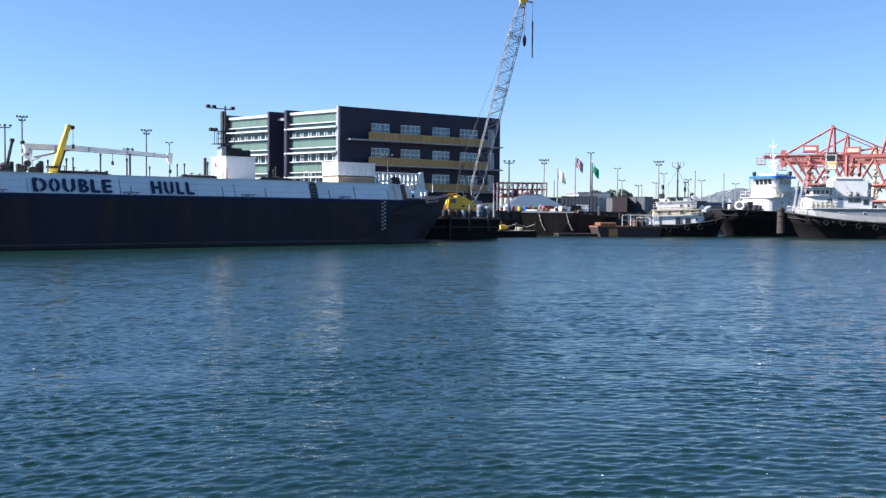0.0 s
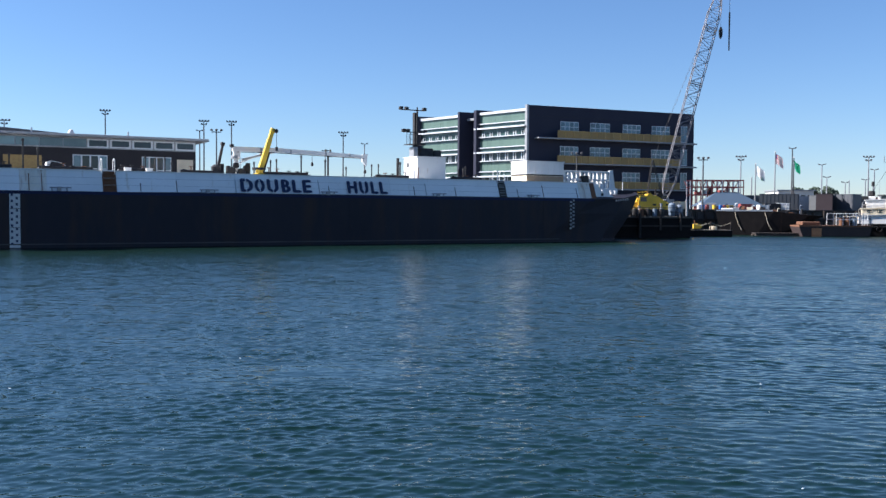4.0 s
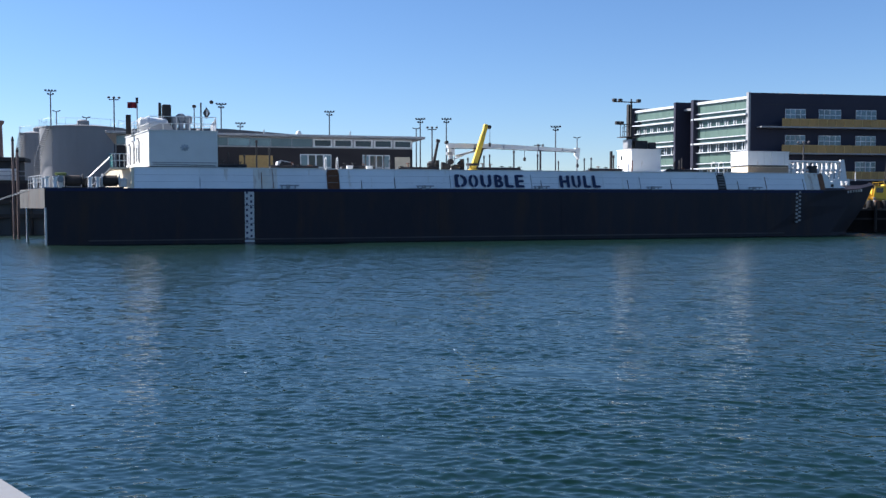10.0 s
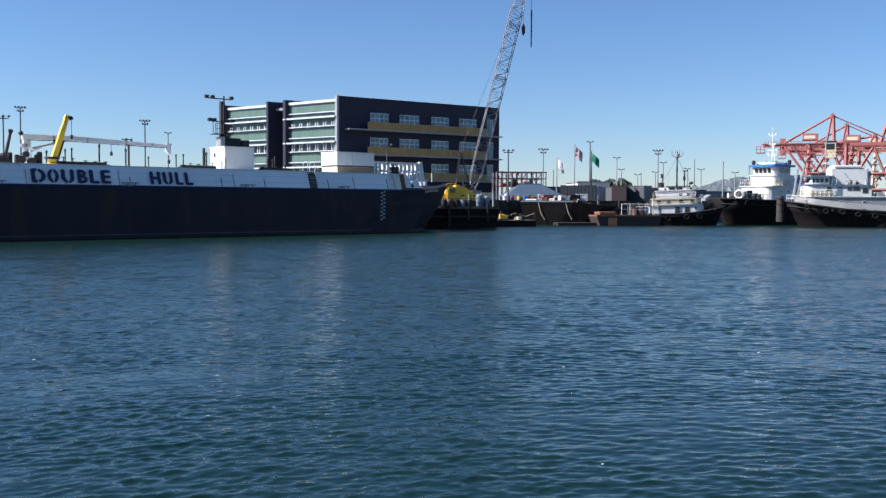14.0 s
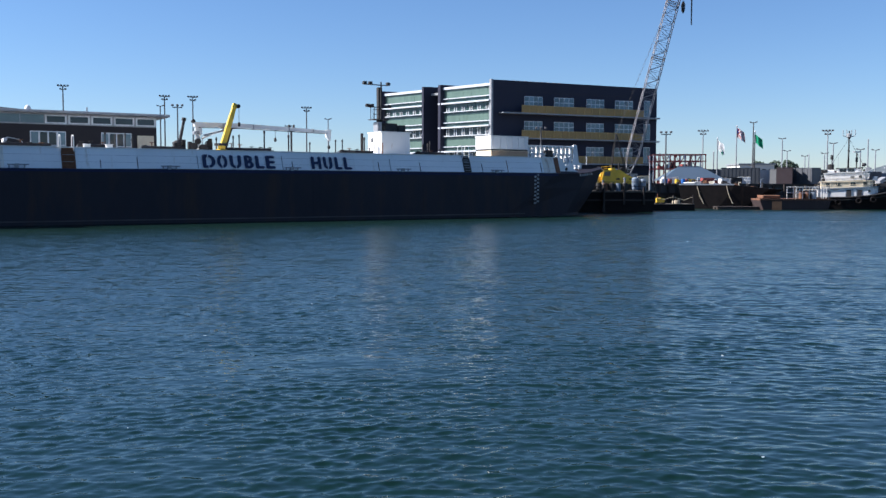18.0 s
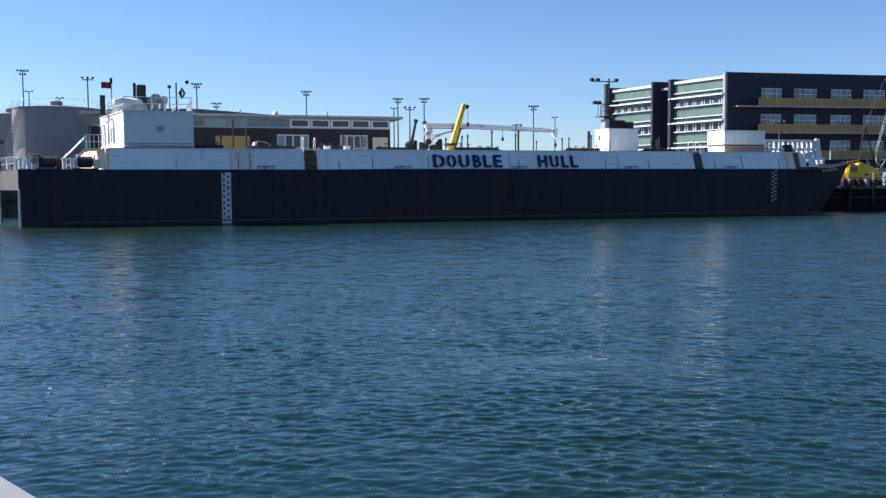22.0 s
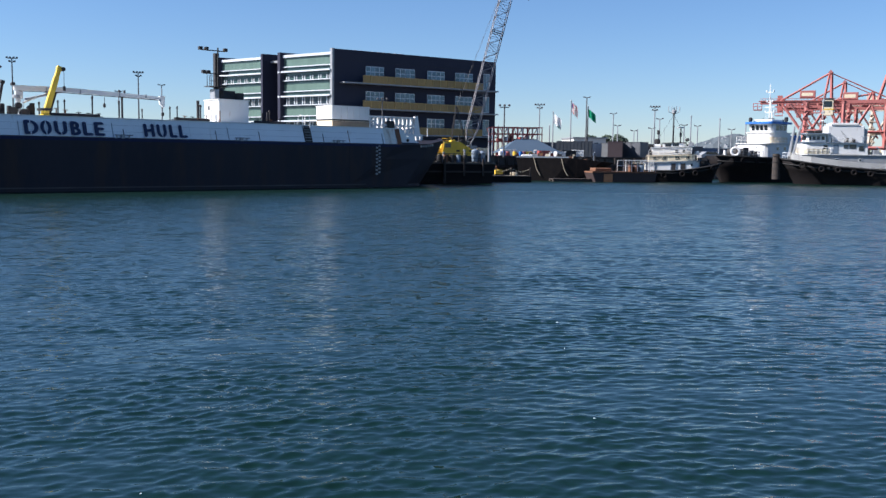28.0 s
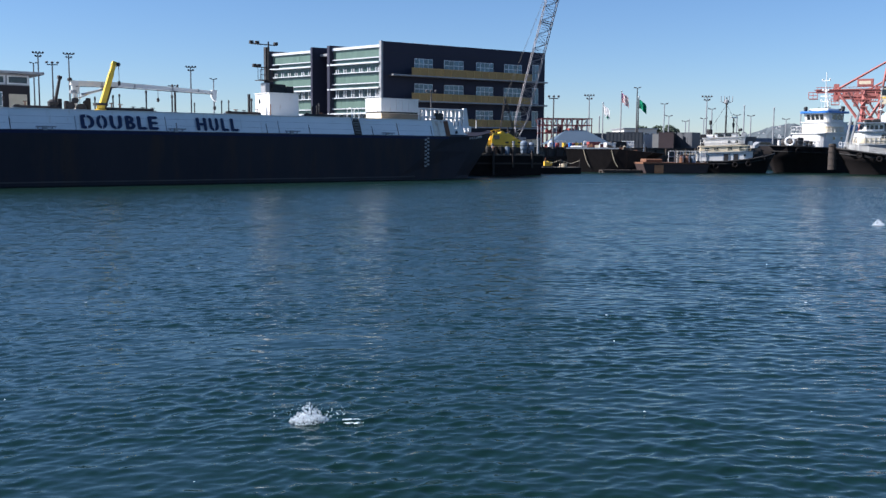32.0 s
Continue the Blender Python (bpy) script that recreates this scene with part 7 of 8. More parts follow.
def build_frame_tower():
    f = thing("steel_frame", pose(31.5, 160.0, LAND, 0, 0, 0), "red and white open steel loading frame", "steel frame")
    for i in range(11):
        x = -4.3 + 0.86 * i
        for y in (0, 3.5):
            part("column", B(x - 0.07, x + 0.07, y - 0.07, y + 0.07, 0, 5.1), M_RED if i % 3 else M_WHITE, f)
    for z in (2.6, 3.9, 5.0):
        for y in (0, 3.5):
            part("rail", B(-4.4, 4.4, y - 0.08, y + 0.08, z, z + 0.18), M_RED, f)
    for i in range(7):
        part("cross_brace", T((3.6 - 1.2 * i, 3.5, 2.7), (2.5 - 1.2 * i, 3.5, 5.0), 0.06, seg=4), M_RED, f)
        part("stacked_load", B(-3.2 + 0.95 * i, -2.5 + 0.95 * i, 0.6, 2.6, 2.8, 3.2 + 0.3 * (i * 7 % 3)), (M_RED, M_GREY, M_DARK, M_RUST)[i % 4], f)
    for i in range(5):
        part("brace", T((-3.0 + 1.3 * i, 0, 2.7), (-1.7 + 1.3 * i, 0, 5.0), 0.07, seg=4), M_RED, f)
        part("mid_brace", T((-3.6 + 1.5 * i, 0, 0.2), (-2.2 + 1.5 * i, 0, 2.6), 0.05, seg=4), M_WHITE if i % 2 else M_RED, f)


build_frame_tower()


# ---- small yard clutter along the quay edge ----
def build_drum(x, y, m):
    d = thing("oil_drum", pose(x, y, LAND), "upright steel oil drum on the quay", "drum", "quay drums")
    part("body", lathe(bmesh.new(), [(0.29, 0), (0.29, 0.3), (0.31, 0.31), (0.29, 0.32), (0.29, 0.6), (0.31, 0.61), (0.29, 0.62), (0.29, 0.88)], 14), m, d)
    part("lid", lathe(bmesh.new(), [(0.27, 0.86), (0.27, 0.89)], 14), M_GREY, d)


for x, y, m in ((25.5, 139.4, M_BLUE), (26.2, 139.8, M_RED), (27.3, 140.3, M_YELLOW), (28.4, 141.2, M_BLUE), (29.0, 141.6, M_RED), (24.9, 139.0, M_WHITE)):
    build_drum(x, y, m)


def build_crate(x, y, w, h, m, label):
    c = thing("crate", pose(x, y, LAND, 0, 0, rc.uniform(-10, 10)), label, "crate", "quay crates")
    part("body", B(-w / 2, w / 2, -0.6, 0.6, 0.1, h), m, c)
    for z in (0.15, h * 0.5, h - 0.15):
        part("batten", B(-w / 2 - 0.02, w / 2 + 0.02, -0.65, -0.6, z, z + 0.12), m, c)
    for s in (-1, 1):
        part("runner", B(s * w * 0.4 - 0.08, s * w * 0.4 + 0.08, -0.6, 0.6, 0, 0.1), M_PILE, c)


for x, y, w, h, m in ((22.0, 137.6, 1.6, 1.3, M_CREAM), (26.8, 143, 2.2, 1.2, M_WHITE), (33.0, 146, 1.8, 1.1, M_RED), (35.8, 147, 1.5, 1.0, M_WHITE), (37.6, 149, 2.4, 1.2, M_DARK), (20.3, 137, 1.2, 1.6, M_GREY), (39.5, 150, 1.8, 1.3, M_WHITE), (30.2, 145, 1.3, 0.9, M_YELLOW)):
    build_crate(x, y, w, h, m, "small weathered crate standing on the quay")


def build_car(x, y, turn, m):
    c = thing("parked_car", pose(x, y, LAND, 0, 0, turn), "parked car in the yard behind the quay", "car", "parked cars")
    part("body", prism(bmesh.new(), [(-2.1, 0.35), (2.1, 0.35), (2.15, 0.75), (1.3, 0.9), (0.7, 1.4), (-1.2, 1.42), (-1.9, 0.95), (-2.15, 0.8)], "y", -0.85, 0.85), m, c)
    part("side_window", prism(bmesh.new(), [(-1.4, 0.95), (1.0, 0.95), (0.6, 1.32), (-1.1, 1.34)], "y", -0.87, -0.85), M_PANEDARK, c)
    part("rear_window", prism(bmesh.new(), [(-1.4, 0.95), (1.0, 0.95), (0.6, 1.32), (-1.1, 1.34)], "y", 0.85, 0.87), M_PANEDARK, c)
    for xx in (-1.3, 1.3):
        for yy in (-0.8, 0.8):
            w = part("wheel", T((xx, yy - 0.1, 0.32), (xx, yy + 0.1, 0.32), 0.32, seg=14), M_BLACK, c)


for x, y, tn, m in ((58.5, 161, 0, M_WHITE), (36.5, 154.5, 30, M_DARK), (65.5, 159, 5, M_GREY)):
    build_car(x, y, tn, m)


# ---- flag poles ----
def cloth_sheet(w, h, amp, seed, z0=0.0, x0=0.0, y0=0.0, droop=0.35):
    """A hanging, rippled rectangle in the xz plane with its hoist at x=0."""
    bm = bmesh.new()
    nx, nz = 10, 4
    g = []
    for j in range(nz + 1):
        row = []
        for i in range(nx + 1):
            u, v = i / nx, j / nz
            x = x0 + w * u
            row.append(bm.verts.new((x, y0 + amp * math.sin(u * 6.5 + seed + v) * (0.2 + u), z0 + h * v - droop * (x / max(0.1, w)) ** 1.5 * 0.6)))
        g.append(row)
    for j in range(nz):
        for i in range(nx):
            bm.faces.new((g[j][i], g[j][i + 1], g[j + 1][i + 1], g[j + 1][i]))
    bmesh.ops.solidify(bm, geom=bm.faces[:], thickness=0.02)
    return bm


M_FW = mat("white_cloth", (0.75, 0.75, 0.74), 0.9)
M_FR = mat("red_flag_cloth", (0.55, 0.05, 0.07), 0.9)
M_FB = mat("blue_flag_cloth", (0.03, 0.05, 0.2), 0.9)
M_FG = mat("green_flag_cloth", (0.02, 0.3, 0.15), 0.9)


def build_flag(az, rng, eltop, label, kind):
    p = polar(az, rng)
    h = up_at(az, eltop, rng) - LAND
    f = thing("flagpole", pose(p.x, p.y, LAND, 0, 0, -az), label, "flagpole", "flagpoles")
    part("pole", T((0, 0, 0), (0, 0, h), 0.13, 0.07), M_GREY if kind != "green" else M_DARK, f)
    part("finial", ball(bmesh.new(), (0, 0, h + 0.1), 0.14), M_GALV, f)
    holder = part("cloth", cloth_sheet(1.45 if kind == "white" else 1.25 if kind == "us" else 1.2, 1.4 if kind == "green" else 1.6, 0.24, 1.0, droop=1.7), {"white": M_FW, "us": M_FW, "green": M_FG}[kind], f, {"white": "white flag with a small dark green patch", "us": "striped red and white flag with a blue corner", "green": "green flag"}[kind])
    holder.matrix_basis = pose(0.1, 0, h - 1.8, 0, 0, -38)
    if kind == "us":
        for k in range(7):
            part("stripe", cloth_sheet(1.25, 1.6 / 13, 0.24, 1.0 + 2 * k / 13, 1.6 * 2 * k / 13, 0, -0.03, 1.7), M_FR, holder)
        part("canton", cloth_sheet(0.5, 0.8, 0.1, 1.0, 0.8, 0.02, -0.05, 0.45), M_FB, holder)
    elif kind == "white":
        part("patch", cloth_sheet(0.6, 0.6, 0.16, 3.0, 0.1, 0.75, -0.04, 0.6), M_FG, holder)
    else:
        part("emblem", cloth_sheet(0.45, 0.45, 0.12, 2.0, 0.65, 0.45, -0.05, 0.3), M_FW, holder, "pale round emblem")
    return holder


flags = [build_flag(13.25, 165, 2.75, "steel flagpole with a white flag", "white"), build_flag(14.3, 168, 3.42, "steel flagpole with a striped national flag", "us"), build_flag(15.3, 164, 3.1, "dark flagpole with a green flag", "green")]


# ---- trees and the far hill ----
M_LEAF = mat("foliage", (0.04, 0.058, 0.038), 0.9, col2=(0.065, 0.085, 0.055), scale=0.4, mix=1)
# the hill's blue-grey has the distance haze painted in
M_HILL = mat("hazed_hill", (0.055, 0.07, 0.078), 0.95, col2=(0.1, 0.115, 0.122), scale=0.035, mix=1)


def build_tree(x, y, h, seed):
    r = random.Random(seed)
    t = thing("tree", pose(x, y, LAND), "dark green leafy tree beyond the yard", "tree", "yard trees")
    bm = bmesh.new()
    tube(bm, (0, 0, -0.2), (0.1, 0, h * 0.5), 0.35, 0.18)
    for k in range(5):
        a = k * 1.26 + r.random()
        tube(bm, (0.05, 0, h * (0.25 + 0.05 * k)), (math.cos(a) * h * 0.22, math.sin(a) * h * 0.22, h * (0.5 + 0.07 * k)), 0.13, 0.04, 5)
    part("trunk", bm, M_PILE, t)
    bm = bmesh.new()
    for k in range(130):
        a, b = r.random() * 6.28, r.random()
        rr = h * 0.36 * math.sqrt(r.random()) * (1.1 - 0.6 * b)
        m = Matrix.Translation((math.cos(a) * rr, math.sin(a) * rr, h * (0.34 + 0.64 * b))) @ Euler((r.random() * 3, r.random() * 3, 0)).to_matrix().to_4x4() @ Matrix.Diagonal((r.uniform(0.3, 0.75), r.uniform(0.3, 0.75), r.uniform(0.2, 0.5), 1))
        bmesh.ops.create_icosphere(bm, subdivisions=1, radius=1.0, matrix=m)
    part("crown", bm, M_LEAF, t)


for k in range(12):
    az = 15.3 + 0.23 * k
    p = polar(az, 400 + 12 * math.sin(k * 2.1))
    build_tree(p.x, p.y, 8.0 + 2.2 * math.sin(k * 1.7) - (2.0 if k in (0, 11) else 0), k)


def build_hill():
    bm = bmesh.new()
    nx, ny = 90, 14
    g = []
    for j in range(ny + 1):
        row = []
        for i in range(nx + 1):
            az = 17 + 26 * i / nx
            rng = 2300 + 60 * j
            prof = 68 * math.exp(-((az - 23.6) / (1.7 if az > 23.6 else 2.7)) ** 2) + 40 * math.exp(-((az - 27) / 2.5) ** 2) + 34 * math.exp(-((az - 34) / 4) ** 2) + 10 * math.exp(-((az - 21) / 1.2) ** 2)
            hgt = prof * math.sin(math.pi * min(1, (j + 0.1) / ny)) + 4 * noise.noise((az * 2.3, j * 0.4, 0)) * (0.2 + prof / 66) + 2.5 * noise.noise((az * 9, j * 1.3, 3)) * (0.3 + prof / 66)
            p = polar(az, rng)
            row.append(bm.verts.new((p.x, p.y, LAND + max(0.0, hgt))))
        g.append(row)
    for j in range(ny):
        for i in range(nx):
            bm.faces.new((g[j][i], g[j + 1][i], g[j + 1][i + 1], g[j][i + 1]))
    bmesh.ops.recalc_face_normals(bm, faces=bm.faces)
    tagged(part("far_hill", bm, M_HILL), "distant wooded hill with scattered houses, coloured blue-grey for haze", "hill", kind="structure")
    bm = bmesh.new()
    r = random.Random(3)
    for k in range(90):
        az, j = r.uniform(20.5, 27), r.uniform(0.5, 5)
        rng = 2300 + 60 * j
        prof = 68 * math.exp(-((az - 23.6) / (1.7 if az > 23.6 else 2.7)) ** 2) + 40 * math.exp(-((az - 27) / 2.5) ** 2)
        z = LAND + prof * math.sin(math.pi * j / ny) + 1.5
        p = polar(az, rng - 6)
        w = r.uniform(1.5, 4)
        box(bm, p.x - w, p.x + w, p.y - 4, p.y + 4, z - 8, z + r.uniform(0, 3))
    tagged(part("hillside_houses", bm, mat("hazy_house_walls", (0.3, 0.3, 0.31), 0.9, col2=(0.2, 0.21, 0.22), scale=0.02, mix=1)), "scatter of pale houses on the far hill", "houses", kind="stuff")


build_hill()


# ---- dock, dark barge and piles beyond the tank barge's stern ----
M_CHIMNEY = mat("sooty_brick", (0.2, 0.14, 0.12), 0.85, col2=(0.14, 0.1, 0.09), scale=0.6, mix=1)


def build_left_barge():
    p = polar(-46.0, 121)
    b = thing("moored_barge", pose(p.x, p.y, 0, 0, 0, 34), "dark steel barge moored beyond the tank barge's stern", "barge")
    part("hull", loft(bmesh.new(), [[(-24, -5, -1), (9.5, -5, -1), (9.5, 5, -1), (-24, 5, -1)], [(-25, -5, 5.4), (10.6, -5, 5.4), (10.6, 5, 5.4), (-25, 5, 5.4)]]), M_HULL, b)
    part("deck_edge", B(-25.2, 10.8, -5.2, 5.2, 5.4, 5.7), M_DARK, b)
    part("side_plate", B(-25, 10.2, -5.06, -5.0, 2.2, 3.6), M_PILE, b, "dark rusty side plate")
    part("deck_house", B(1.0, 6.0, -3, 2, 5.7, 8.6, 0.1), M_GREY, b)
    part("dark_gear", B(6.4, 9.6, -3, 1, 5.7, 7.9, 0.1), M_DARK, b)
    part("dark_gear", B(5.6, 10.2, -3.4, 1.4, 7.9, 8.3), M_DARK, b)
    part("white_block", B(7.6, 9.4, -4.2, -3.2, 5.7, 7.0, 0.1), M_WHITE, b)
    part("railing", railing(bmesh.new(), [(-10, -4.9, 5.7), (10.4, -4.9, 5.7)], 1.0, 0.04, gap=1.5), M_GREY, b)
    s = polar(-42.65, 150)
    t = thing("chimney", pose(s.x, s.y, LAND), "slim brown chimney stack with a wider cap", "chimney")
    h = up_at(-42.65, 4.45, 150) - LAND
    part("shaft", lathe(bmesh.new(), [(0.6, 0), (0.36, h - 0.6), (0.36, h)], 14), M_CHIMNEY, t)
    part("cap", lathe(bmesh.new(), [(0.36, h - 0.3), (0.62, h), (0.62, h + 0.35), (0.5, h + 0.36)], 14), M_CHIMNEY, t)
    for az, el in ((-42.02, 3.5), (-41.8, 2.9)):
        q = polar(az, 92)
        d = thing("dolphin_pile", pose(q.x, q.y, 0), "tall rust-brown steel mooring pile", "pile", "mooring piles")
        part("shaft", T((0, 0, -2), (0, 0, up_at(az, el, 92)), 0.11, seg=10), M_CHIMNEY, d)
        part("cap", lathe(bmesh.new(), [(0.13, up_at(az, el, 92)), (0.13, up_at(az, el, 92) + 0.1), (0.05, up_at(az, el, 92) + 0.4)], 10), M_DARK, d)


build_left_barge()


# ---- the near rail at which the camera stands ----
def build_rail():
    r = thing("dock_rail", pose(-0.6095, 0.7205, 2.72, 0, 0, -29.4), "pale grey painted dock rail with a flat cap", "railing", kind="structure")
    part("cap", B(-2.5, 2.2, -0.19, 0.0, -0.045, 0.0, 0.008), mat("pale_grey_rail_paint", (0.2, 0.2, 0.2), 0.6, col2=(0.18, 0.18, 0.18), scale=6, mix=1, bump=0.02, bscale=60), r)
    for x in (-2.2, -0.9, 0.5, 1.9):
        part("post", B(x - 0.05, x + 0.05, -0.15, -0.05, -1.3, -0.045), M_GREY, r)
    part("dock_deck", B(-3.5, 3.2, -2.6, -0.02, -1.42, -1.3), M_CONC, r)
    for x in (-3, 2.7):
        part("dock_pile", T((x, -0.3, -4.5), (x, -0.3, -1.4), 0.18), M_PILE, r)


build_rail()


# ---- the leaping fish and the splashes ----
M_FISHBACK = mat("fish_back", (0.02, 0.022, 0.024), 0.3, col2=(0.04, 0.042, 0.04), scale=20, mix=1, coat=0.5)
M_FISHBELLY = mat("fish_belly", (0.6, 0.62, 0.62), 0.2, col2=(0.5, 0.52, 0.53), scale=30, mix=1, coat=0.5)
M_FOAM = mat("white_foam", (0.8, 0.83, 0.85), 0.35, col2=(0.65, 0.72, 0.76), scale=12, mix=1)
M_WET = mat("wet_foam", (0.25, 0.27, 0.27), 0.5, col2=(0.13, 0.17, 0.18), scale=25, mix=1)


def build_fish(x, y):
    """A silver fish, nose up along z, belly towards -x."""
    f = thing("leaping_fish", pose(x, y, -0.9), "silver-bellied fish leaping out of the water", "fish", "leaping fish")
    prof = [(-0.22, 0.014), (-0.17, 0.018), (-0.09, 0.034), (0.0, 0.047), (0.09, 0.049), (0.16, 0.039), (0.21, 0.021), (0.23, 0.004)]
    def ang(side, k):
        return math.radians(-138 + 276 * k / 8) if side > 0 else math.radians(138 + 84 * k / 8)

    def side_x(side, k):
        return math.cos(ang(side, k))

    def side_y(side, k):
        return math.sin(ang(side, k))
    for nm, side, m in (("back", 1, M_FISHBACK), ("belly", -1, M_FISHBELLY)):
        bm = bmesh.new()
        rows = []
        for z, r in prof:
            rows.append([bm.verts.new((side_x(side, k) * r, 0.62 * side_y(side, k) * r, z)) for k in range(9)])
        for a, b in zip(rows, rows[1:]):
            for k in range(8):
                bm.faces.new((a[k], a[k + 1], b[k + 1], b[k]))
        bmesh.ops.recalc_face_normals(bm, faces=bm.faces)
        part(nm, bm, m, f, "dark spotted back" if side > 0 else "bright silver belly", True)
    part("tail_fin", prism(bmesh.new(), [(0, -0.22), (0.07, -0.31), (0.03, -0.28), (0, -0.285), (-0.03, -0.28), (-0.07, -0.31)], "y", -0.004, 0.004), M_FISHBACK, f)
    part("dorsal_fin", prism(bmesh.new(), [(0.05, 0.05), (0.09, 0.0), (0.05, -0.03)], "y", -0.004, 0.004), M_FISHBACK, f)
    part("anal_fin", prism(bmesh.new(), [(-0.03, -0.1), (-0.07, -0.15), (-0.025, -0.16)], "y", -0.004, 0.004), M_FISHBACK, f)
    for s in (-1, 1):
        part("eye", ball(bmesh.new(), (0.0, s * 0.02, 0.2), 0.009, 8), M_BLACK, f)
    return f


fish = build_fish(-0.1, 10.44)
far_fish = build_fish(-25.4, 49.1)
SPLASHES = [
    (-0.78, 10.29, 31.5, 32.0, 0.44, 0.32, False),
    (-0.30, 10.28, 31.7, 32.0, 0.30, 0.08, True),
    (-0.17, 10.42, 31.1, 31.6, 0.2, 0.16, False),
    (4.70, 18.30, 22.7, 23.9, 1.5, 0.14, True),
    (-23.50, 54.94, 6.7, 7.5, 0.4, 0.62, False),
    (-21.48, 60.84, 18.4, 19.3, 0.5, 0.6, False),
    (-30.45, 52.69, 18.7, 19.2, 0.4, 0.6, False),
    (-4.87, 14.56, 18.9, 19.4, 0.30, 0.05, True),
    (12.80, 34.35, 15.2, 16.2, 1.00, 0.10, True),
    (-6.76, 74.22, 23.8, 24.4, 1.2, 0.15, True),
    (-7.66, 65.86, 16.7, 17.3, 0.45, 0.85, False),
    (-19.88, 64.98, 10.7, 11.4, 0.5, 0.35, False),
    (20.53, 37.75, 31.7, 32.0, 0.5, 0.4, False),
    (-24.7, 49.4, 23.1, 23.5, 0.8, 0.18, False),
    (-8.41, 46.95, 20.2, 20.9, 0.50, 0.20, False),
]
splashes = []


def build_splash(x, y, t0, t1, w, h, seed, flat=False):
    """Foam and drops that rise out of the water at t0 and have sunk by t1. w, h: width and height in metres."""
    r = random.Random(seed)
    s = thing("splash", pose(x, y, 0), "white splash of water thrown up by a fish", "splash", "splashes")
    parts = []
    bm = bmesh.new()
    for k in range(620 if flat and w > 0.6 else 0):
        # a raft of bubbles with a smaller one trailing behind it
        cx, half = (-0.14, 0.3) if r.random() < 0.82 else (0.36, 0.12)
        a, d = r.random() * 6.28, r.random() ** 0.62
        q = w * r.uniform(0.004, 0.017) * (1.25 - d)
        m = Matrix.Translation(((cx + half * d * math.cos(a)) * w, 1.0 * half * d * w * math.sin(a), 0.3 * h * r.random() * (1 - d))) @ Matrix.Diagonal((q * r.uniform(1, 2), q, q * 0.6, 1))
        bmesh.ops.create_icosphere(bm, subdivisions=1, radius=1.0, matrix=m)
    for k in range((0 if w > 0.6 else 260) if flat else 420 if w > h else 150):
        a, d = r.random() * 6.28, math.sqrt(r.random())
        m = Matrix.Translation((d * w * 0.5 * math.cos(a), d * w * 0.35 * math.sin(a), r.uniform(0, (0.2 if flat else 0.75 if w > h else 0.3) * h) * (1 - d) ** 0.9)) @ Matrix.Diagonal((w * r.uniform(0.006, 0.045 if flat else 0.024), w * r.uniform(0.005, 0.03 if flat else 0.02), h * r.uniform(0.015, 0.1 if flat else 0.05), 1))
        bmesh.ops.create_icosphere(bm, subdivisions=1, radius=1.0, matrix=m)
    parts.append((tagged(part("foam", bm, M_WET if flat and w > 0.6 else M_FOAM, s), kind="stuff"), 0.0, 0.5))
    if not flat:
        for c in range(3):
            bm = bmesh.new()
            lean = (-0.5, 0.1, 0.6)[c] if w > h else (0.3, 0.7, 1.0)[c]
            for k in range(110):
                u = r.random()
                px = lean * w * 1.5 * u + r.gauss(0, (0.2 if w > h else 0.1) * w)
                py = r.gauss(0, 0.12 * w)
                pz = h * u * r.uniform(0.5, 1.0) * (1.0, 0.8, 0.6)[c]
                q = w * (r.uniform(0.003, 0.011) if w > h else r.uniform(0.012, 0.03)) * (1.3 - u)
                m = Matrix.Translation((px, py, pz)) @ Euler((r.random(), r.random() + lean, 0)).to_matrix().to_4x4() @ Matrix.Diagonal((q, q, q * r.uniform(1, 4), 1))
                bmesh.ops.create_icosphere(bm, subdivisions=1, radius=1.0, matrix=m)
            parts.append((tagged(part("spray", bm, M_FOAM, s), kind="stuff"), 0.05 * c, 1.0))
    splashes.append((parts, t0, t1, h))
    return s


for i, (x, y, t0, t1, w, h, fl) in enumerate(SPLASHES):
    build_splash(x, y, t0, t1, w, h, i, fl)

# small white flecks lying on the water, modelled in place of sun glints
bm = bmesh.new()
rf = random.Random(11)
for k in range(36):
    az, rng = rf.uniform(-46, 32), 7.5 * (60 / 7.5) ** rf.random()
    p = polar(az, rng)
    q = rf.uniform(0.004, 0.011) * (1 + rng / 40)
    bmesh.ops.create_icosphere(bm, subdivisions=1, radius=1.0, matrix=Matrix.Translation((p.x, p.y, 0.03)) @ Matrix.Diagonal((q * rf.uniform(1, 3), q, q * 0.5, 1)))
tagged(part("glint_flecks", bm, M_FOAM), "tiny white flecks on the water standing for sun glints", "foam", kind="stuff")


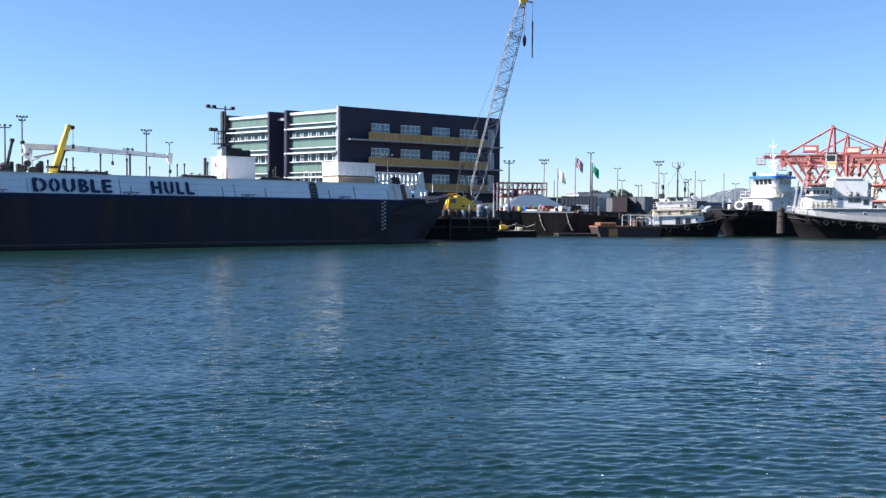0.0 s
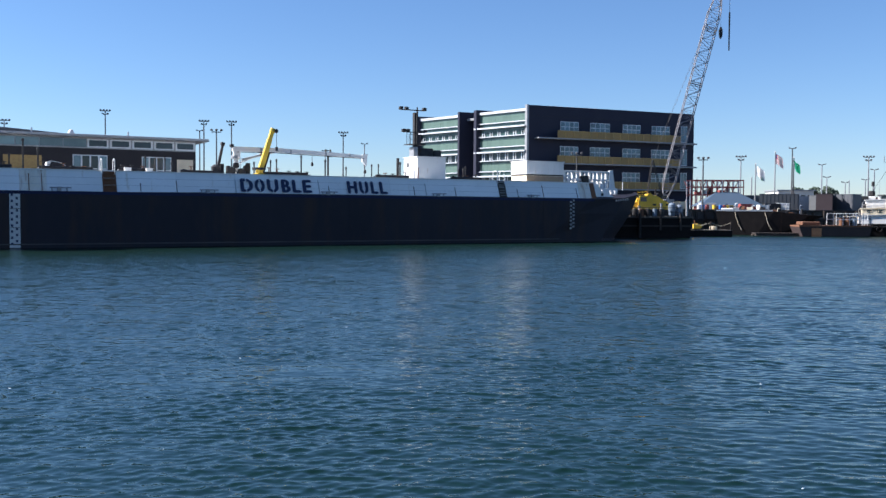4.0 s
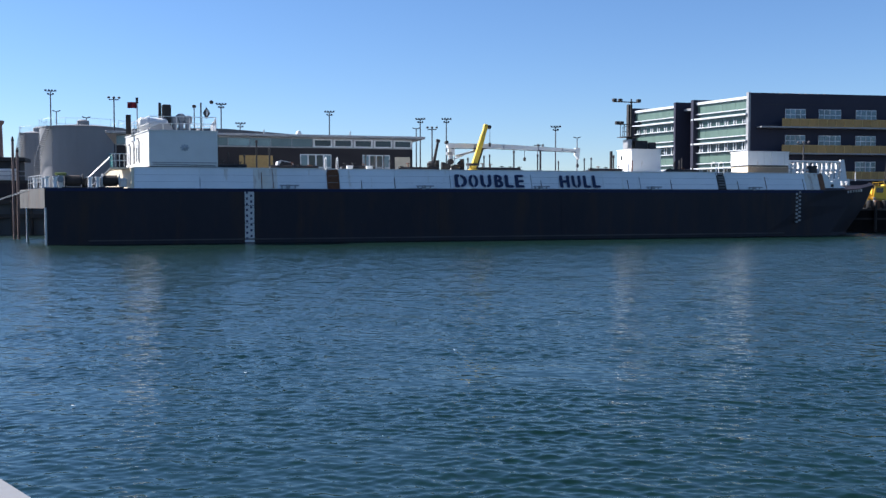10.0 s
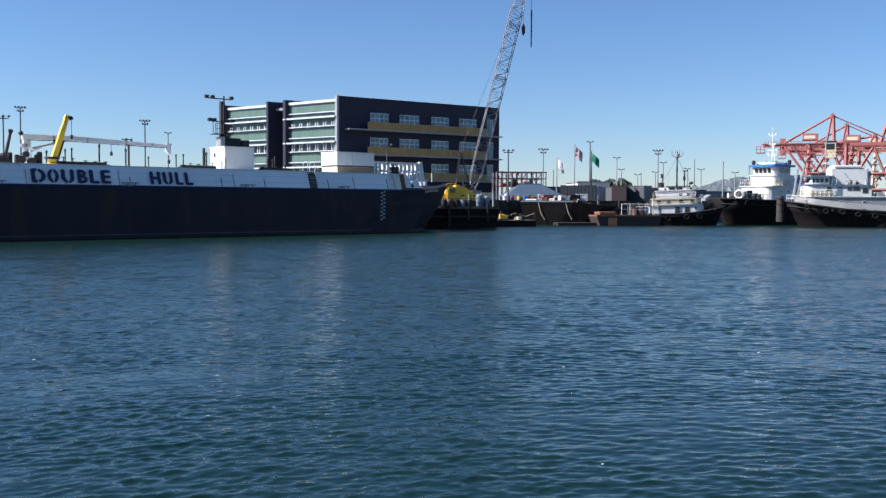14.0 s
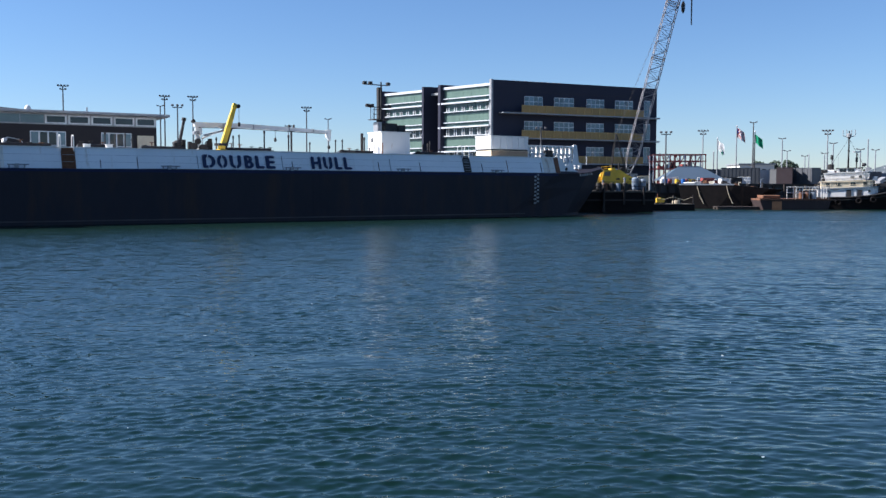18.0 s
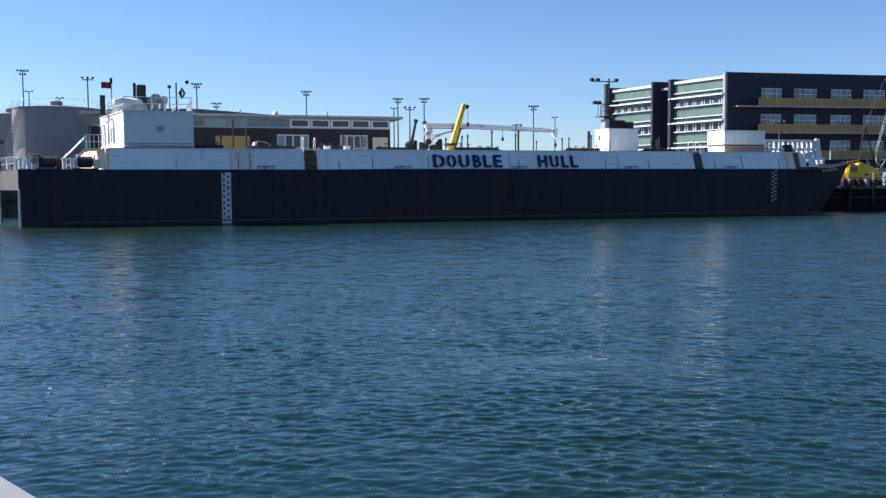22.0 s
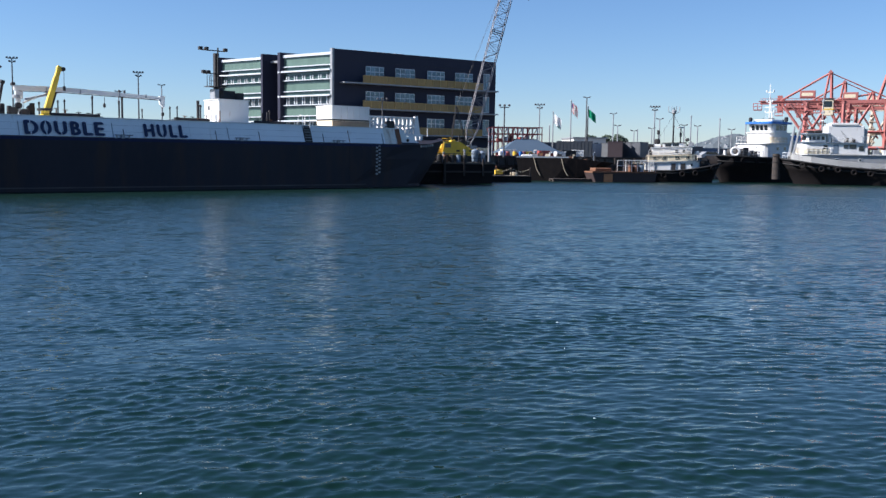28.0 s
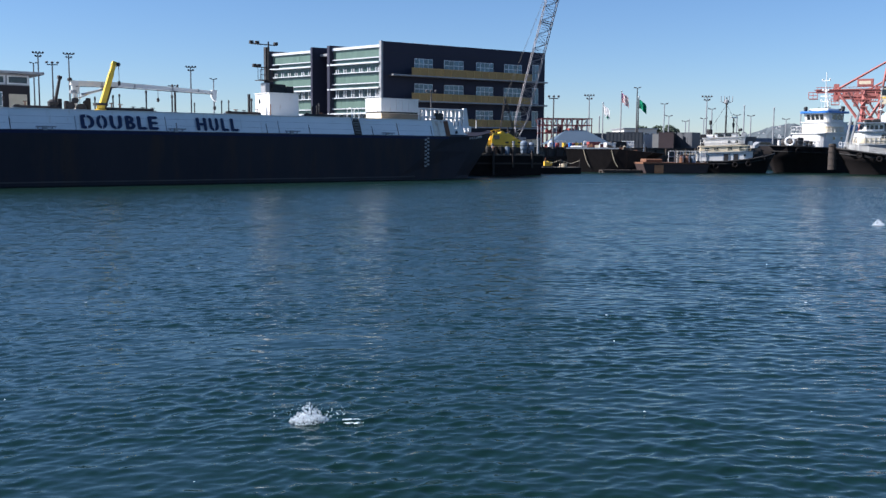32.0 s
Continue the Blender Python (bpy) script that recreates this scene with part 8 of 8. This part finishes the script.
def motions():
    # the rippled sheet drifts with the breeze
    walk(water, [(0.0, pose(-1.6, 1.4, 0)), (32.0, pose(1.6, -1.4, 0))])
    # flags swing in the wind
    for i, cloth in enumerate(flags):
        base = cloth.matrix_basis.copy()
        rows = []
        for k in range(65):
            t = k * 0.5
            rows.append((t, base @ pose(0, 0, 0, 0, 5 * math.sin(t * 2.3 + i), 16 * math.sin(t * 1.7 + 2 * i) + 8 * math.sin(t * 4.1 + i))))
        walk(cloth, rows)
    base = red_flag.matrix_basis.copy()
    walk(red_flag, [(k * 0.5, base @ pose(0, 0, 0, 0, 0, 14 * math.sin(k * 0.9))) for k in range(65)])
    # the leap: up and to the left, then a fall on its side
    y = 10.44
    walk(fish, [(0.0, pose(0.05, y, -0.9, 0, 0, 0)), (30.7, pose(0.05, y, -0.9, 0, 0, 0)), (30.9, pose(0.02, y, -0.2, 0, -8, 0)), (31.0, pose(-0.06, y, 0.12, 0, -14, 0)), (31.1, pose(-0.13, y, 0.24, 0, -24, 0)), (31.2, pose(-0.26, y, 0.33, 0, -24, 40)), (31.3, pose(-0.4, y, 0.36, 0, -28, 80)), (31.4, pose(-0.48, y, 0.28, 0, -40, 90)), (31.5, pose(-0.56, y, 0.1, 0, -60, 60)), (31.6, pose(-0.66, y, -0.06, 0, -85, 30)), (31.8, pose(-0.7, y, -0.3, 0, -110, 0)), (32.0, pose(-0.7, y, -0.5, 0, -120, 0))])
    # the small leap by the barge: up, over to one side and in again
    leap = [(0.0, -0.75, -0.9, 5), (22.4, -0.75, -0.9, 5), (22.6, -0.72, 0.1, 8), (22.7, -0.68, 0.28, 16), (22.8, -0.6, 0.36, 32), (22.9, -0.45, 0.38, 50), (23.0, -0.3, 0.28, 60), (23.1, -0.12, 0.08, 80), (23.2, 0.0, -0.15, 95), (23.4, 0.1, -0.9, 100), (32.0, 0.1, -0.9, 100)]
    walk(far_fish, [(t, pose(-24.7 + 0.89 * d, 49.4 + 0.45 * d, z, 0, 0, 27) @ pose(0, 0, 0, 0, tilt, 0) @ pose(0, 0, 0, 0, 0, 90)) for t, d, z, tilt in leap])
    for parts, t0, t1, h in splashes:
        for ob, late, sink in parts:
            lo = -h * 1.3 - 0.1
            rows = [(0.0, pose(0, 0, lo)), (t0 - 0.1, pose(0, 0, lo)), (t0 + 0.1 + late, pose(0, 0, -0.15 * h * sink)), (t0 + 0.3 + late, pose(0, 0, 0.0))]
            if t1 < 31.9:
                rows += [(t1, pose(0, 0, -0.55 * h)), (t1 + 0.3, pose(0, 0, lo)), (32.0, pose(0, 0, lo))]
            else:
                rows += [(32.0, pose(0, 0, 0.0))]
            walk(ob, rows)


motions()
